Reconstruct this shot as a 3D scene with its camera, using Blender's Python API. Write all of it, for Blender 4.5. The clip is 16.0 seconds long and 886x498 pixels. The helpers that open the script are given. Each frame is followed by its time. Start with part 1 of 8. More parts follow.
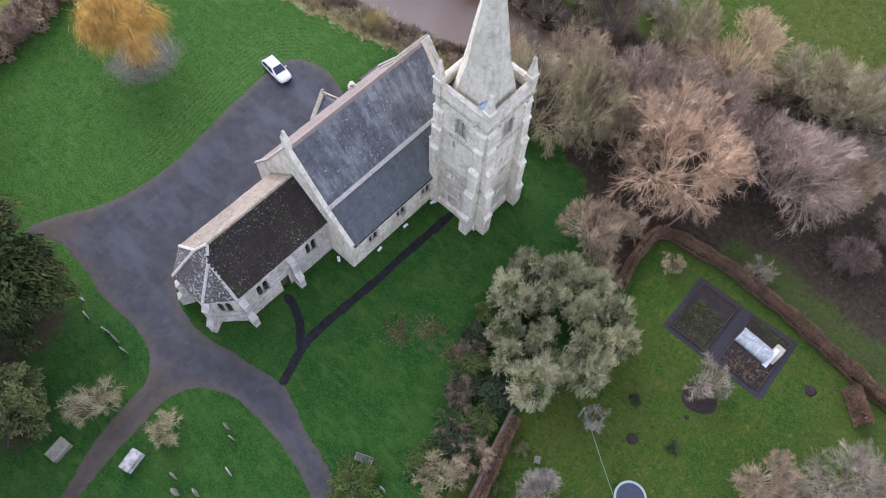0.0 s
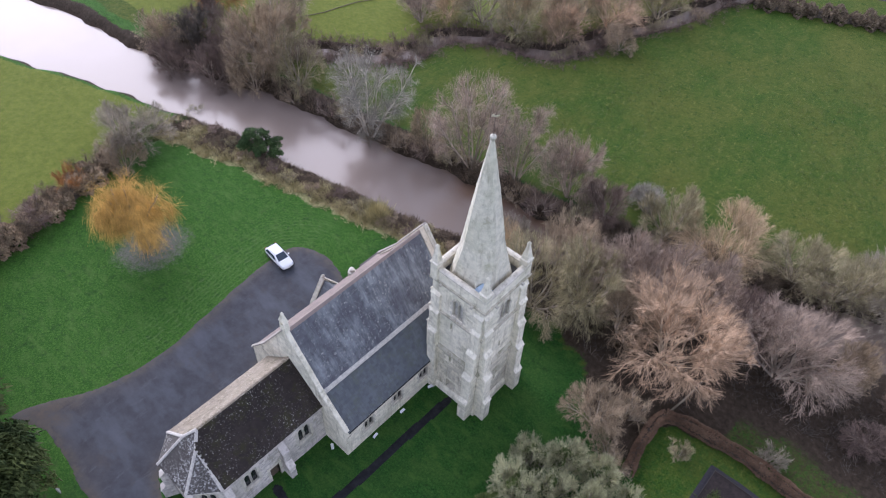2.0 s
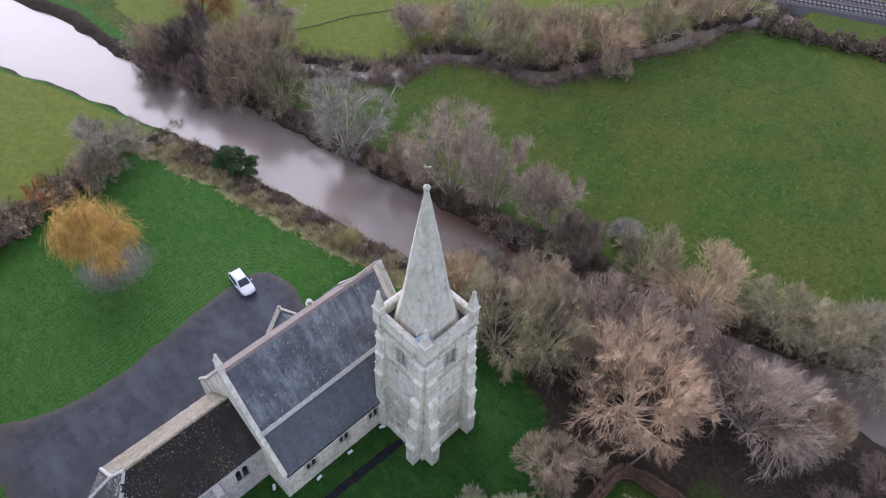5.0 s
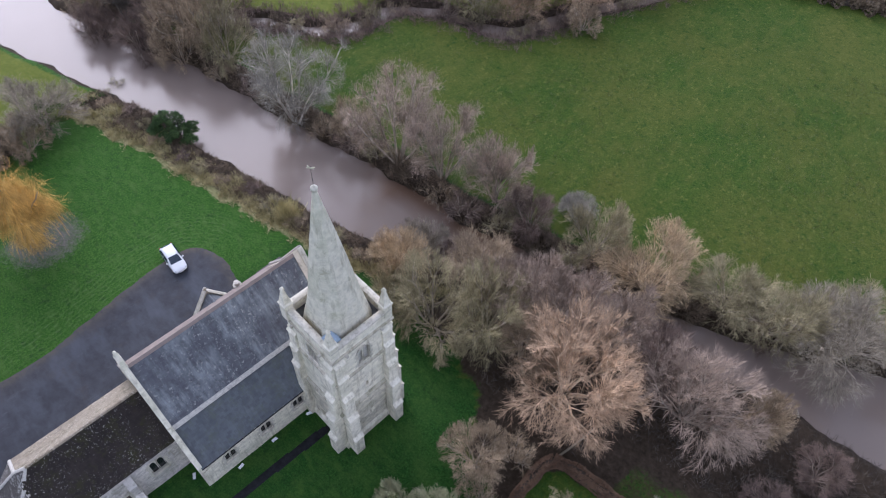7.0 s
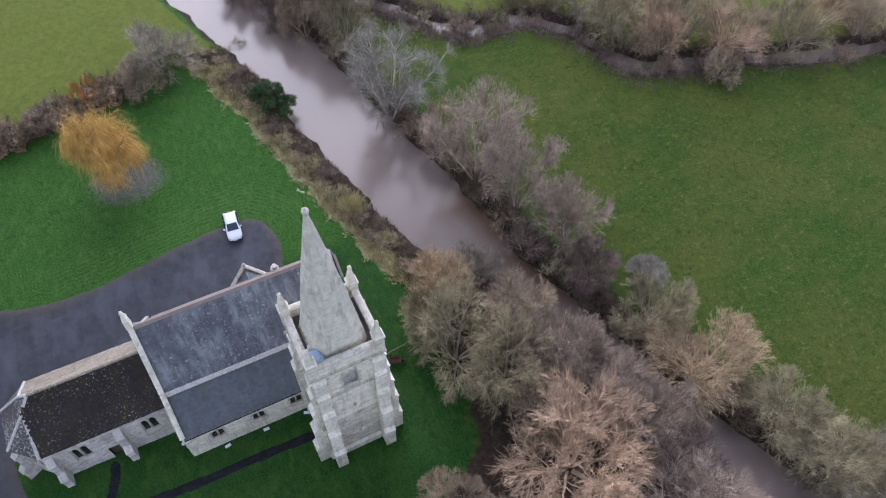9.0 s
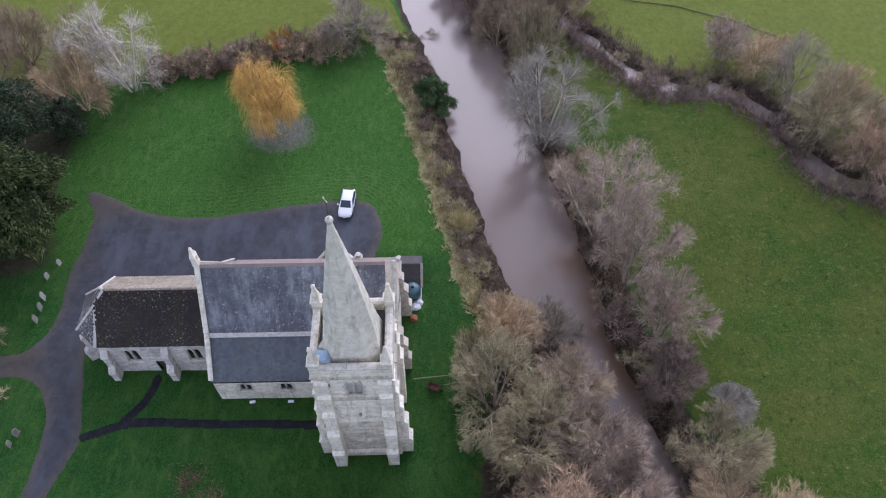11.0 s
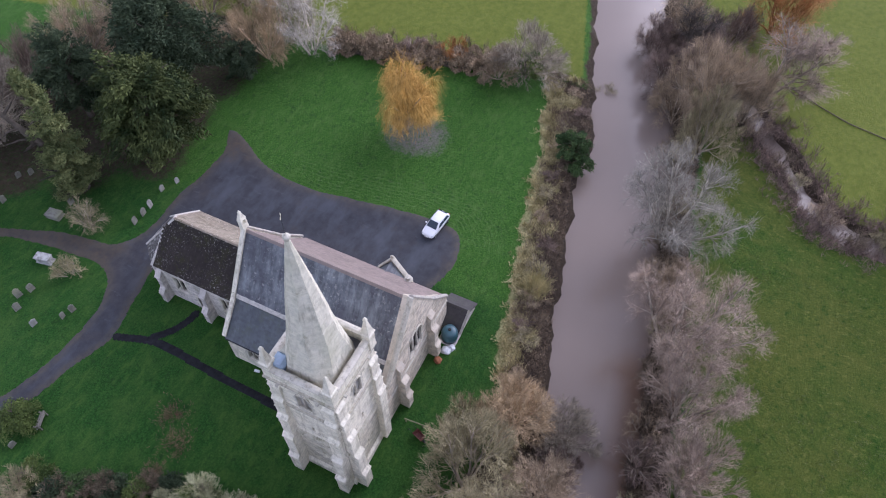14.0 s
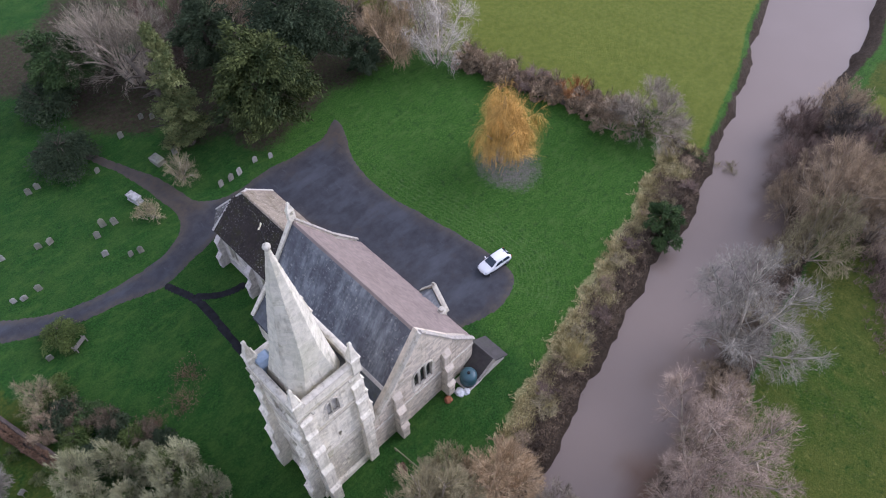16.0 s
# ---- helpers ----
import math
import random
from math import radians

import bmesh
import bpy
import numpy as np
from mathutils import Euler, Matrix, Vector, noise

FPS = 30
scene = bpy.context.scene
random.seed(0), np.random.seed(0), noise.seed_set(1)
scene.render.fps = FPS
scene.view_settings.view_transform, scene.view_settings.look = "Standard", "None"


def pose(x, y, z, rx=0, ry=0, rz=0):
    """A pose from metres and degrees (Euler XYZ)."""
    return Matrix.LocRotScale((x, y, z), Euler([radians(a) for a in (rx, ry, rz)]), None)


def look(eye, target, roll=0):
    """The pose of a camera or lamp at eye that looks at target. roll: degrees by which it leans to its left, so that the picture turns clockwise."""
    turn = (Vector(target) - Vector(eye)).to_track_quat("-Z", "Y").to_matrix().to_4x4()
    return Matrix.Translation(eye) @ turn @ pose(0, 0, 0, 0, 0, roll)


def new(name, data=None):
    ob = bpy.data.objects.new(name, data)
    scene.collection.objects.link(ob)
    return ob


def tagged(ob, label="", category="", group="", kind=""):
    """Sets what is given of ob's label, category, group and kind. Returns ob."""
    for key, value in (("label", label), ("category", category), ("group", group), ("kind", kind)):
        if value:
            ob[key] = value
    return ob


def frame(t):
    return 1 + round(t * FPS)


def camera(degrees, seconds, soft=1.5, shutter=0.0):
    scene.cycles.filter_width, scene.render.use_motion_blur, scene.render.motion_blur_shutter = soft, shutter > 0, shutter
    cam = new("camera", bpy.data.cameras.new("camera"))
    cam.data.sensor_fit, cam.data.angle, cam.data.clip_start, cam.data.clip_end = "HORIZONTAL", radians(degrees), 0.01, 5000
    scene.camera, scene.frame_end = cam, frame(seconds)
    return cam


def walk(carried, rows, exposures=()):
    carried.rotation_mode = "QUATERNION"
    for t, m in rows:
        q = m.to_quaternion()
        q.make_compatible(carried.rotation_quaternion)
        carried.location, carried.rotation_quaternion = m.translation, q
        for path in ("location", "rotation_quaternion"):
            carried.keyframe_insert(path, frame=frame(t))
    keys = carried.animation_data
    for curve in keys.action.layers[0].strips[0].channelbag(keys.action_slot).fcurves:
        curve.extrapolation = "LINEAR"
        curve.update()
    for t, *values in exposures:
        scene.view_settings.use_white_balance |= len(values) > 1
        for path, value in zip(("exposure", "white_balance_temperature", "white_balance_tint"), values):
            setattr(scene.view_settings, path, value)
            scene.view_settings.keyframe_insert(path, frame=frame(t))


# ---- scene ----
cam = camera(64.7, 16.0, soft=1.1)
EXPOSURES = [(0.0, 1.87, 5730, 22.8), (1.0, 1.75, 5730, 22.3), (2.5, 1.59, 5550, 22.8), (6.0, 1.47, 5530, 20.8), (9.0, 1.44, 5480, 20.8), (12.5, 1.44, 5480, 26.3), (16.0, 1.43, 5560, 25.3)]
PATH = [
    (0.0, 26.500, -21.200, 58.194, 26.737, -1.848, 42.591),
    (0.5, 26.567, -21.244, 58.080, 31.062, -1.834, 42.500),
    (1.0, 26.696, -21.336, 57.982, 35.905, -1.807, 42.438),
    (1.5, 26.782, -21.394, 57.893, 40.337, -1.800, 42.378),
    (2.0, 26.921, -21.498, 57.821, 42.198, -1.821, 42.369),
    (2.5, 27.072, -21.090, 57.869, 42.239, -1.843, 42.340),
    (3.0, 27.255, -20.319, 58.042, 42.214, -1.866, 42.462),
    (5.5, 28.701, -12.497, 58.882, 41.666, -1.826, 45.706),
    (6.0, 29.039, -10.491, 59.005, 40.735, -1.825, 45.726),
    (6.5, 29.319, -8.365, 59.141, 39.095, -1.834, 45.747),
    (7.0, 29.554, -6.090, 59.279, 36.963, -1.802, 45.775),
    (7.5, 29.791, -3.756, 59.409, 35.896, -1.770, 46.645),
    (8.0, 30.010, -1.426, 59.503, 35.640, -1.696, 50.740),
    (8.5, 30.286, 0.986, 59.516, 35.527, -1.508, 56.833),
    (9.0, 30.437, 3.482, 59.585, 35.410, -1.297, 63.265),
    (11.5, 28.888, 15.979, 59.586, 35.523, -0.370, 94.151),
    (12.0, 27.982, 18.238, 59.573, 35.612, -0.289, 99.337),
    (12.5, 26.894, 20.373, 59.477, 35.750, -0.211, 104.051),
    (13.0, 25.635, 22.393, 59.369, 35.920, -0.141, 108.344),
    (13.5, 24.202, 24.213, 59.269, 36.102, -0.147, 112.100),
    (14.0, 22.595, 25.952, 59.217, 36.288, -0.088, 116.070),
    (14.5, 20.891, 27.456, 59.178, 36.483, -0.098, 120.084),
    (15.0, 19.070, 28.819, 59.180, 36.657, -0.074, 125.144),
    (15.5, 17.090, 30.091, 59.147, 36.813, -0.035, 130.162),
    (16.0, 15.031, 31.175, 59.152, 36.960, -0.018, 134.998),
]
walk(cam, [(t, pose(x, y, z, rx, ry, rz)) for t, x, y, z, rx, ry, rz in PATH], EXPOSURES)

# ---- light: overcast winter afternoon, brighter sky low in the north-west ----
SUN_AZ, SUN_EL = 160.0, 28.0          # degrees from +x towards +y, and above the horizon
world = bpy.data.worlds.new("overcast_sky")
scene.world = world
world.use_nodes = True
wn, wl = world.node_tree.nodes, world.node_tree.links
wn.clear()
sky = wn.new("ShaderNodeTexSky")
sky.sky_type, sky.sun_disc = "NISHITA", False
sky.sun_elevation, sky.sun_rotation = radians(SUN_EL), radians(90 - SUN_AZ)
sky.air_density, sky.dust_density, sky.ozone_density = 1.0, 0.6, 1.0
soft_sky = wn.new("ShaderNodeHueSaturation")
soft_sky.inputs["Saturation"].default_value = 0.45
backg = wn.new("ShaderNodeBackground")
backg.inputs["Strength"].default_value = 0.115
wout = wn.new("ShaderNodeOutputWorld")
wl.new(sky.outputs["Color"], soft_sky.inputs["Color"])
cloud = wn.new("ShaderNodeMix")
cloud.data_type = "RGBA"
cloud.inputs["Factor"].default_value = 0.6
cloud.inputs["B"].default_value = (2.9, 2.98, 3.18, 1)
wl.new(soft_sky.outputs["Color"], cloud.inputs["A"])
wl.new(cloud.outputs["Result"], backg.inputs["Color"])
wl.new(backg.outputs["Background"], wout.inputs["Surface"])
sun_data = bpy.data.lights.new("sun", "SUN")
sun_data.energy, sun_data.angle, sun_data.color = 1.0, radians(48), (1.0, 0.93, 0.86)
sun = new("sun", sun_data)
aim = Vector((math.cos(radians(SUN_AZ)) * math.cos(radians(SUN_EL)), math.sin(radians(SUN_AZ)) * math.cos(radians(SUN_EL)), math.sin(radians(SUN_EL))))
sun.matrix_world = look(aim * 200, (0, 0, 0))

# ---- mesh tools ----
class Shape:
    """Collects faces in a local frame; made into one mesh."""

    def __init__(self):
        self.v, self.f, self.m = [], [], Matrix.Identity(4)

    def at(self, m):
        self.m = m
        return self

    def add(self, pts, faces):
        k = len(self.v)
        self.v += [tuple(self.m @ Vector(p)) for p in pts]
        self.f += [tuple(k + i for i in f) for f in faces]
        return self

    def box(self, x0, x1, y0, y1, z0, z1):
        return self.add([(x0, y0, z0), (x1, y0, z0), (x1, y1, z0), (x0, y1, z0), (x0, y0, z1), (x1, y0, z1), (x1, y1, z1), (x0, y1, z1)],
                        [(3, 2, 1, 0), (4, 5, 6, 7), (0, 1, 5, 4), (1, 2, 6, 5), (2, 3, 7, 6), (3, 0, 4, 7)])

    def loft(self, rings, caps=True):
        n = len(rings[0])
        pts = [p for r in rings for p in r]
        faces = [(a * n + i, a * n + (i + 1) % n, (a + 1) * n + (i + 1) % n, (a + 1) * n + i) for a in range(len(rings) - 1) for i in range(n)]
        if caps:
            faces += [tuple(range(n))[::-1], tuple((len(rings) - 1) * n + i for i in range(n))]
        return self.add(pts, faces)

    def prism(self, outline, y0, y1):
        """An outline in x and z, drawn out along y."""
        return self.loft([[(x, y1, z) for x, z in outline], [(x, y0, z) for x, z in outline]])

    def slab(self, outline, z0, z1):
        return self.loft([[(x, y, z0) for x, y in outline], [(x, y, z1) for x, y in outline]])

    def lathe(self, profile, n=16, cx=0, cy=0, caps=True):
        return self.loft([[(cx + r * math.cos(2 * math.pi * i / n), cy + r * math.sin(2 * math.pi * i / n), z) for i in range(n)] for r, z in profile], caps)

    def tube(self, pts, r, n=6):
        pts = [Vector(p) for p in pts]
        rings = []
        for i, p in enumerate(pts):
            d = (pts[min(i + 1, len(pts) - 1)] - pts[max(i - 1, 0)]).normalized()
            a = d.cross(Vector((0, 0, 1)) if abs(d.z) < 0.9 else Vector((1, 0, 0))).normalized()
            b = d.cross(a)
            rr = r[i] if isinstance(r, (list, tuple)) else r
            rings.append([p + rr * (a * math.cos(2 * math.pi * k / n) + b * math.sin(2 * math.pi * k / n)) for k in range(n)])
        return self.loft(rings)

    def mesh(self, name, material, smooth=False):
        me = bpy.data.meshes.new(name)
        me.from_pydata(self.v, [], self.f)
        bm = bmesh.new()
        bm.from_mesh(me)
        bmesh.ops.recalc_face_normals(bm, faces=bm.faces)
        bm.to_mesh(me)
        bm.free()
        me.materials.append(material)
        if smooth:
            me.polygons.foreach_set("use_smooth", [True] * len(me.polygons))
        return me


def part(name, shape, material, parent, label="", smooth=False, bevel=0.0):
    ob = new(name, shape.mesh(name, material, smooth))
    ob.parent = parent
    if bevel:
        mod = ob.modifiers.new("bevel", "BEVEL")
        mod.width, mod.segments, mod.limit_method = bevel, 2, "ANGLE"
    return tagged(ob, label)


def thing(name, label, category, group="", at=None, kind=""):
    ob = tagged(new(name), label, category, group, kind)
    ob.empty_display_size = 0.3
    if at is not None:
        ob.matrix_basis = at
    return ob


def solid(name, shape, material, label, category, group="", kind="", smooth=False, bevel=0.0):
    return tagged(part(name, shape, material, None, "", smooth, bevel), label, category, group, kind)


def quick_mesh(name, verts, faces, material, smooth=False):
    """A mesh from numpy arrays of places and of equal-sized faces."""
    me = bpy.data.meshes.new(name)
    n, k = faces.shape
    me.vertices.add(len(verts))
    me.vertices.foreach_set("co", np.ascontiguousarray(verts, dtype=np.float32).ravel())
    me.loops.add(n * k)
    me.loops.foreach_set("vertex_index", np.ascontiguousarray(faces, dtype=np.int32).ravel())
    me.polygons.add(n)
    me.polygons.foreach_set("loop_start", np.arange(0, n * k, k, dtype=np.int32))
    me.polygons.foreach_set("use_smooth", np.full(n, smooth))
    me.update(calc_edges=True)
    me.materials.append(material)
    return me


# ---- the lie of the land ----
NEAR_BANK = [(-400, -110), (-160, -32), (-81, 1.2), (-73, 3.6), (-65, 7.2), (-59, 9.0), (-52, 11.2), (-46, 13.0), (-40, 15.2), (-31.3, 15.8), (-24.5, 17.6), (-18, 19.0), (-11, 20.7), (-4, 22.8), (6, 27.8), (21, 33.2), (31.4, 37.2), (38.7, 38.3), (46, 40), (70, 46), (140, 66), (400, 140)]
FAR_BANK = [(-400, -85), (-160, -8), (-82, 16.0), (-73.5, 16.6), (-60, 18.6), (-53, 21.4), (-45, 24.6), (-37, 26.0), (-28, 27.6), (-19.5, 29.6), (-10, 31.4), (-3, 32.0), (4.4, 34.2), (12, 36.6), (19.2, 38.8), (28.9, 43.3), (38.6, 49), (46, 53), (70, 62), (140, 84), (400, 165)]
STREAM = [(-64, 21), (-58, 26), (-52, 32), (-47, 35.8), (-41, 40.4), (-38.2, 43.6), (-37.6, 47), (-38, 52.4), (-31, 57.4), (-22.6, 59.4), (-20.4, 66), (-19.8, 71.2), (-14.4, 84.2), (-12.6, 95.4), (-6, 108)]
WATER_DROP = 1.25
for _ in range(2):
    STREAM = [STREAM[0]] + [(a[0] * (1 - s) + b[0] * s, a[1] * (1 - s) + b[1] * s) for a, b in zip(STREAM, STREAM[1:]) for s in (0.25, 0.75)] + [STREAM[-1]]


def near_y(x):
    return np.interp(x, *zip(*NEAR_BANK))


def far_y(x):
    return np.interp(x, *zip(*FAR_BANK))


def line_distance(x, y, line):
    best = np.full(np.shape(x), 1e9)
    for (ax, ay), (bx, by) in zip(line, line[1:]):
        s = np.clip(((x - ax) * (bx - ax) + (y - ay) * (by - ay)) / ((bx - ax) ** 2 + (by - ay) ** 2), 0, 1)
        best = np.minimum(best, np.hypot(x - ax - s * (bx - ax), y - ay - s * (by - ay)))
    return best


def ease(a, b, v):
    s = np.clip((v - a) / (b - a), 0, 1)
    return s * s * (3 - 2 * s)


def plain(x, y):
    """The meadow's gentle fall towards the river, without the channel."""
    return -0.232 - 0.0114 * np.clip(x, -160, 160) - 0.011 * np.clip(y, -160, 220)


def wobble(x, y):
    return 0.5 * np.sin(0.61 * x + 0.2 * y) + 0.35 * np.sin(1.37 * x - 0.5 * y + 1.0) + 0.25 * np.sin(0.23 * y + 2.9 * x)


def ground_z(x, y):
    x, y = np.asarray(x, float), np.asarray(y, float)
    inside = np.minimum(y - near_y(x), far_y(x) - y) * 0.95 + 0.45 * wobble(x, y)
    z = plain(x, y) - 2.1 * ease(-0.9, 1.6, inside)
    z = z - 1.0 * ease(1.8, 0.6, line_distance(x, y, STREAM) + 0.7 * wobble(x * 0.55, y * 0.55) + 0.3 * wobble(y * 1.3, x * 1.3)) * (y > far_y(x) - 1)
    rough = 0.05 * np.sin(0.35 * x + 1.3) * np.sin(0.31 * y) + 0.03 * np.sin(0.9 * x + 0.4 * y)
    return z + rough


def gz(x, y):
    return float(ground_z(x, y))


def inside_ring(x, y, ring):
    hit = np.zeros(np.shape(x), bool)
    for (ax, ay), (bx, by) in zip(ring, ring[1:] + ring[:1]):
        hit ^= ((ay > y) != (by > y)) & (x < (bx - ax) * (y - ay) / (by - ay + 1e-12) + ax)
    return hit

# ---- materials ----
def material(name):
    m = bpy.data.materials.new(name)
    m.use_nodes = True
    return m, m.node_tree.nodes, m.node_tree.links, m.node_tree.nodes["Principled BSDF"]


def noise_node(n, l, scale, detail=6, rough=0.6, coords=None, stretch=None):
    t = n.new("ShaderNodeTexNoise")
    t.inputs["Scale"].default_value, t.inputs["Detail"].default_value, t.inputs["Roughness"].default_value = scale, detail, rough
    if coords is not None:
        if stretch:
            mp = n.new("ShaderNodeMapping")
            mp.inputs["Scale"].default_value = stretch
            l.new(coords, mp.inputs["Vector"])
            coords = mp.outputs["Vector"]
        l.new(coords, t.inputs["Vector"])
    return t.outputs["Fac"]


def ramp(n, l, fac, stops):
    r = n.new("ShaderNodeValToRGB")
    e = r.color_ramp.elements
    while len(e) < len(stops):
        e.new(0.5)
    for el, (p, c) in zip(e, stops):
        el.position = p
        el.color = (*c, 1) if len(c) == 3 else c
    l.new(fac, r.inputs["Fac"])
    return r.outputs["Color"]


def mix(n, l, fac, a, b, mode="MIX"):
    x = n.new("ShaderNodeMix")
    x.data_type, x.blend_type = "RGBA", mode
    for sock, val in ((x.inputs["Factor"], fac), (x.inputs["A"], a), (x.inputs["B"], b)):
        if isinstance(val, (int, float)):
            sock.default_value = val
        elif isinstance(val, tuple):
            sock.default_value = (*val, 1)
        else:
            l.new(val, sock)
    return x.outputs["Result"]


def step(n, l, fac, lo, hi):
    r = n.new("ShaderNodeMapRange")
    r.inputs["From Min"].default_value, r.inputs["From Max"].default_value = lo, hi
    l.new(fac, r.inputs["Value"])
    return r.outputs["Result"]


def bumped(n, l, bsdf, height, strength, distance):
    b = n.new("ShaderNodeBump")
    b.inputs["Strength"].default_value, b.inputs["Distance"].default_value = strength, distance
    l.new(height, b.inputs["Height"])
    l.new(b.outputs["Normal"], bsdf.inputs["Normal"])


def world_place(n):
    return n.new("ShaderNodeNewGeometry").outputs["Position"]


def plain_mat(name, colour, rough=0.7, metal=0.0, vary=0.15, scale=3.0, bump=0.0):
    m, n, l, b = material(name)
    p = world_place(n)
    f = noise_node(n, l, scale, 6, 0.65, p)
    dark = tuple(c * (1 - vary) for c in colour)
    lite = tuple(min(1, c * (1 + vary)) for c in colour)
    l.new(ramp(n, l, f, [(0.3, dark), (0.7, lite)]), b.inputs["Base Color"])
    b.inputs["Roughness"].default_value, b.inputs["Metallic"].default_value = rough, metal
    if bump:
        bumped(n, l, b, noise_node(n, l, scale * 6, 5, 0.7, p), 0.6, bump)
    return m


def stone_mat(name, light, dark, lichen=(0.30, 0.30, 0.20), stain=0.5, per_piece=True, spread=1.0):
    m, n, l, b = material(name)
    p = world_place(n)
    big = noise_node(n, l, 0.45, 5, 0.6, p)
    mid = noise_node(n, l, 2.2, 8, 0.7, p)
    fine = noise_node(n, l, 14, 6, 0.7, p)
    streak = noise_node(n, l, 1.6, 6, 0.65, p, (1.6, 1.6, 0.16))
    col = ramp(n, l, mid, [(0.25, dark), (0.55, light), (0.85, tuple(min(1, c * 1.12) for c in light))])
    if per_piece:
        rnd = n.new("ShaderNodeNewGeometry").outputs["Random Per Island"]
        tone = ramp(n, l, rnd, [(0.0, (1 - 0.26 * spread, 1 - 0.27 * spread, 1 - 0.28 * spread)), (0.5, (1.0, 0.99, 0.97)), (1.0, (1 + 0.15 * spread, 1 + 0.13 * spread, 1 + 0.09 * spread))])
        col = mix(n, l, 1.0, col, tone, "MULTIPLY")
    col = mix(n, l, step(n, l, streak, 0.53, 0.80), col, (dark[0] * 0.62, dark[1] * 0.58, dark[2] * 0.48))
    col = mix(n, l, step(n, l, noise_node(n, l, 0.9, 9, 0.78, p), 0.56, 0.66), col, (dark[0] * 0.78, dark[1] * 0.74, dark[2] * 0.66))
    blot = mix(n, l, step(n, l, big, 0.50, 0.70), col, lichen)
    col = mix(n, l, stain, col, blot)
    col = mix(n, l, step(n, l, fine, 0.62, 0.78), col, tuple(min(1, c * 1.2) for c in light))
    l.new(col, b.inputs["Base Color"])
    b.inputs["Roughness"].default_value = 0.93
    bumped(n, l, b, fine, 0.7, 0.03)
    return m


LIMESTONE = stone_mat("weathered_limestone", (0.80, 0.755, 0.625), (0.52, 0.485, 0.39), (0.47, 0.455, 0.33), 0.5, True, 0.34)
SPIRE_STONE = stone_mat("spire_limestone", (0.70, 0.665, 0.55), (0.47, 0.455, 0.365), (0.50, 0.49, 0.35), 0.6, True, 0.18)
LOWER_STONE = stone_mat("stained_rubble_stone", (0.66, 0.615, 0.50), (0.36, 0.335, 0.27), (0.34, 0.33, 0.23), 0.7, True, 0.7)
STRING_STONE = stone_mat("mossy_string_stone", (0.46, 0.43, 0.35), (0.25, 0.24, 0.18), (0.24, 0.24, 0.15), 0.8)
DRESSED = stone_mat("dressed_stone", (0.60, 0.565, 0.48), (0.38, 0.355, 0.30), (0.40, 0.39, 0.29), 0.6)
WEST_STONE = stone_mat("warm_west_stone", (0.62, 0.555, 0.455), (0.44, 0.385, 0.31), (0.45, 0.42, 0.31), 0.5)
RUBBLE = stone_mat("lias_rubble", (0.60, 0.56, 0.52), (0.36, 0.34, 0.31), (0.36, 0.35, 0.27), 0.5)


def slate_mat(name, base, pale, lichen, amount, streaky=0.5, moss=None, spot=7.0):
    m, n, l, b = material(name)
    p = world_place(n)

    def times(a, c):
        k = n.new("ShaderNodeMath")
        k.operation = "MULTIPLY"
        for sock, val in zip(k.inputs, (a, c)):
            if isinstance(val, (int, float)):
                sock.default_value = val
            else:
                l.new(val, sock)
        return k.outputs[0]

    rnd = n.new("ShaderNodeNewGeometry").outputs["Random Per Island"]
    big = noise_node(n, l, 0.5, 6, 0.65, p)
    patch = noise_node(n, l, 0.26, 5, 0.6, p)
    streak = noise_node(n, l, 0.9, 8, 0.72, p, (0.40, 2.0, 0.40))
    fine = noise_node(n, l, 9, 7, 0.7, p)
    col = mix(n, l, step(n, l, big, 0.35, 0.7), base, tuple(c * 0.72 for c in base))
    col = mix(n, l, times(step(n, l, patch, 0.46, 0.68), streaky * 0.45), col, pale)
    col = mix(n, l, 1.0, col, ramp(n, l, rnd, [(0, (0.82, 0.82, 0.83)), (1, (1.16, 1.16, 1.16))]), "MULTIPLY")
    col = mix(n, l, times(times(step(n, l, streak, 0.44, 0.72), step(n, l, patch, 0.34, 0.56)), streaky), col, pale)
    if moss:
        col = mix(n, l, times(step(n, l, noise_node(n, l, 0.8, 9, 0.8, p), 0.50, 0.64), 0.85), col, moss)
    where = step(n, l, noise_node(n, l, 0.42, 7, 0.75, p), 0.40, 0.66)
    col = mix(n, l, times(times(step(n, l, noise_node(n, l, spot, 5, 0.7, p), 1.0 - amount, 1.05 - amount), where), 0.85), col, lichen)
    col = mix(n, l, times(times(step(n, l, noise_node(n, l, spot * 0.5, 6, 0.75, p), 1.0 - amount, 1.08 - amount), where), 0.4), col, lichen)
    l.new(col, b.inputs["Base Color"])
    b.inputs["Roughness"].default_value = 0.62
    bumped(n, l, b, fine, 0.4, 0.01)
    return m


NAVE_SLATE = slate_mat("grey_slate", (0.092, 0.094, 0.110), (0.30, 0.325, 0.335), (0.44, 0.44, 0.41), 0.43, 1.0, None, 4.0)
AISLE_SLATE = slate_mat("aisle_slate", (0.092, 0.102, 0.114), (0.185, 0.20, 0.205), (0.38, 0.38, 0.34), 0.33, 0.55, (0.085, 0.098, 0.074))
# moss and lichen, plus the chancel's shaded and lit sides in the base colours
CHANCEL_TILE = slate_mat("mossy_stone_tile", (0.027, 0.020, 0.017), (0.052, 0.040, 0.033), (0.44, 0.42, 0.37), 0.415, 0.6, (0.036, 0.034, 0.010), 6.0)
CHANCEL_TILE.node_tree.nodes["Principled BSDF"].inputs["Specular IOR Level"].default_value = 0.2
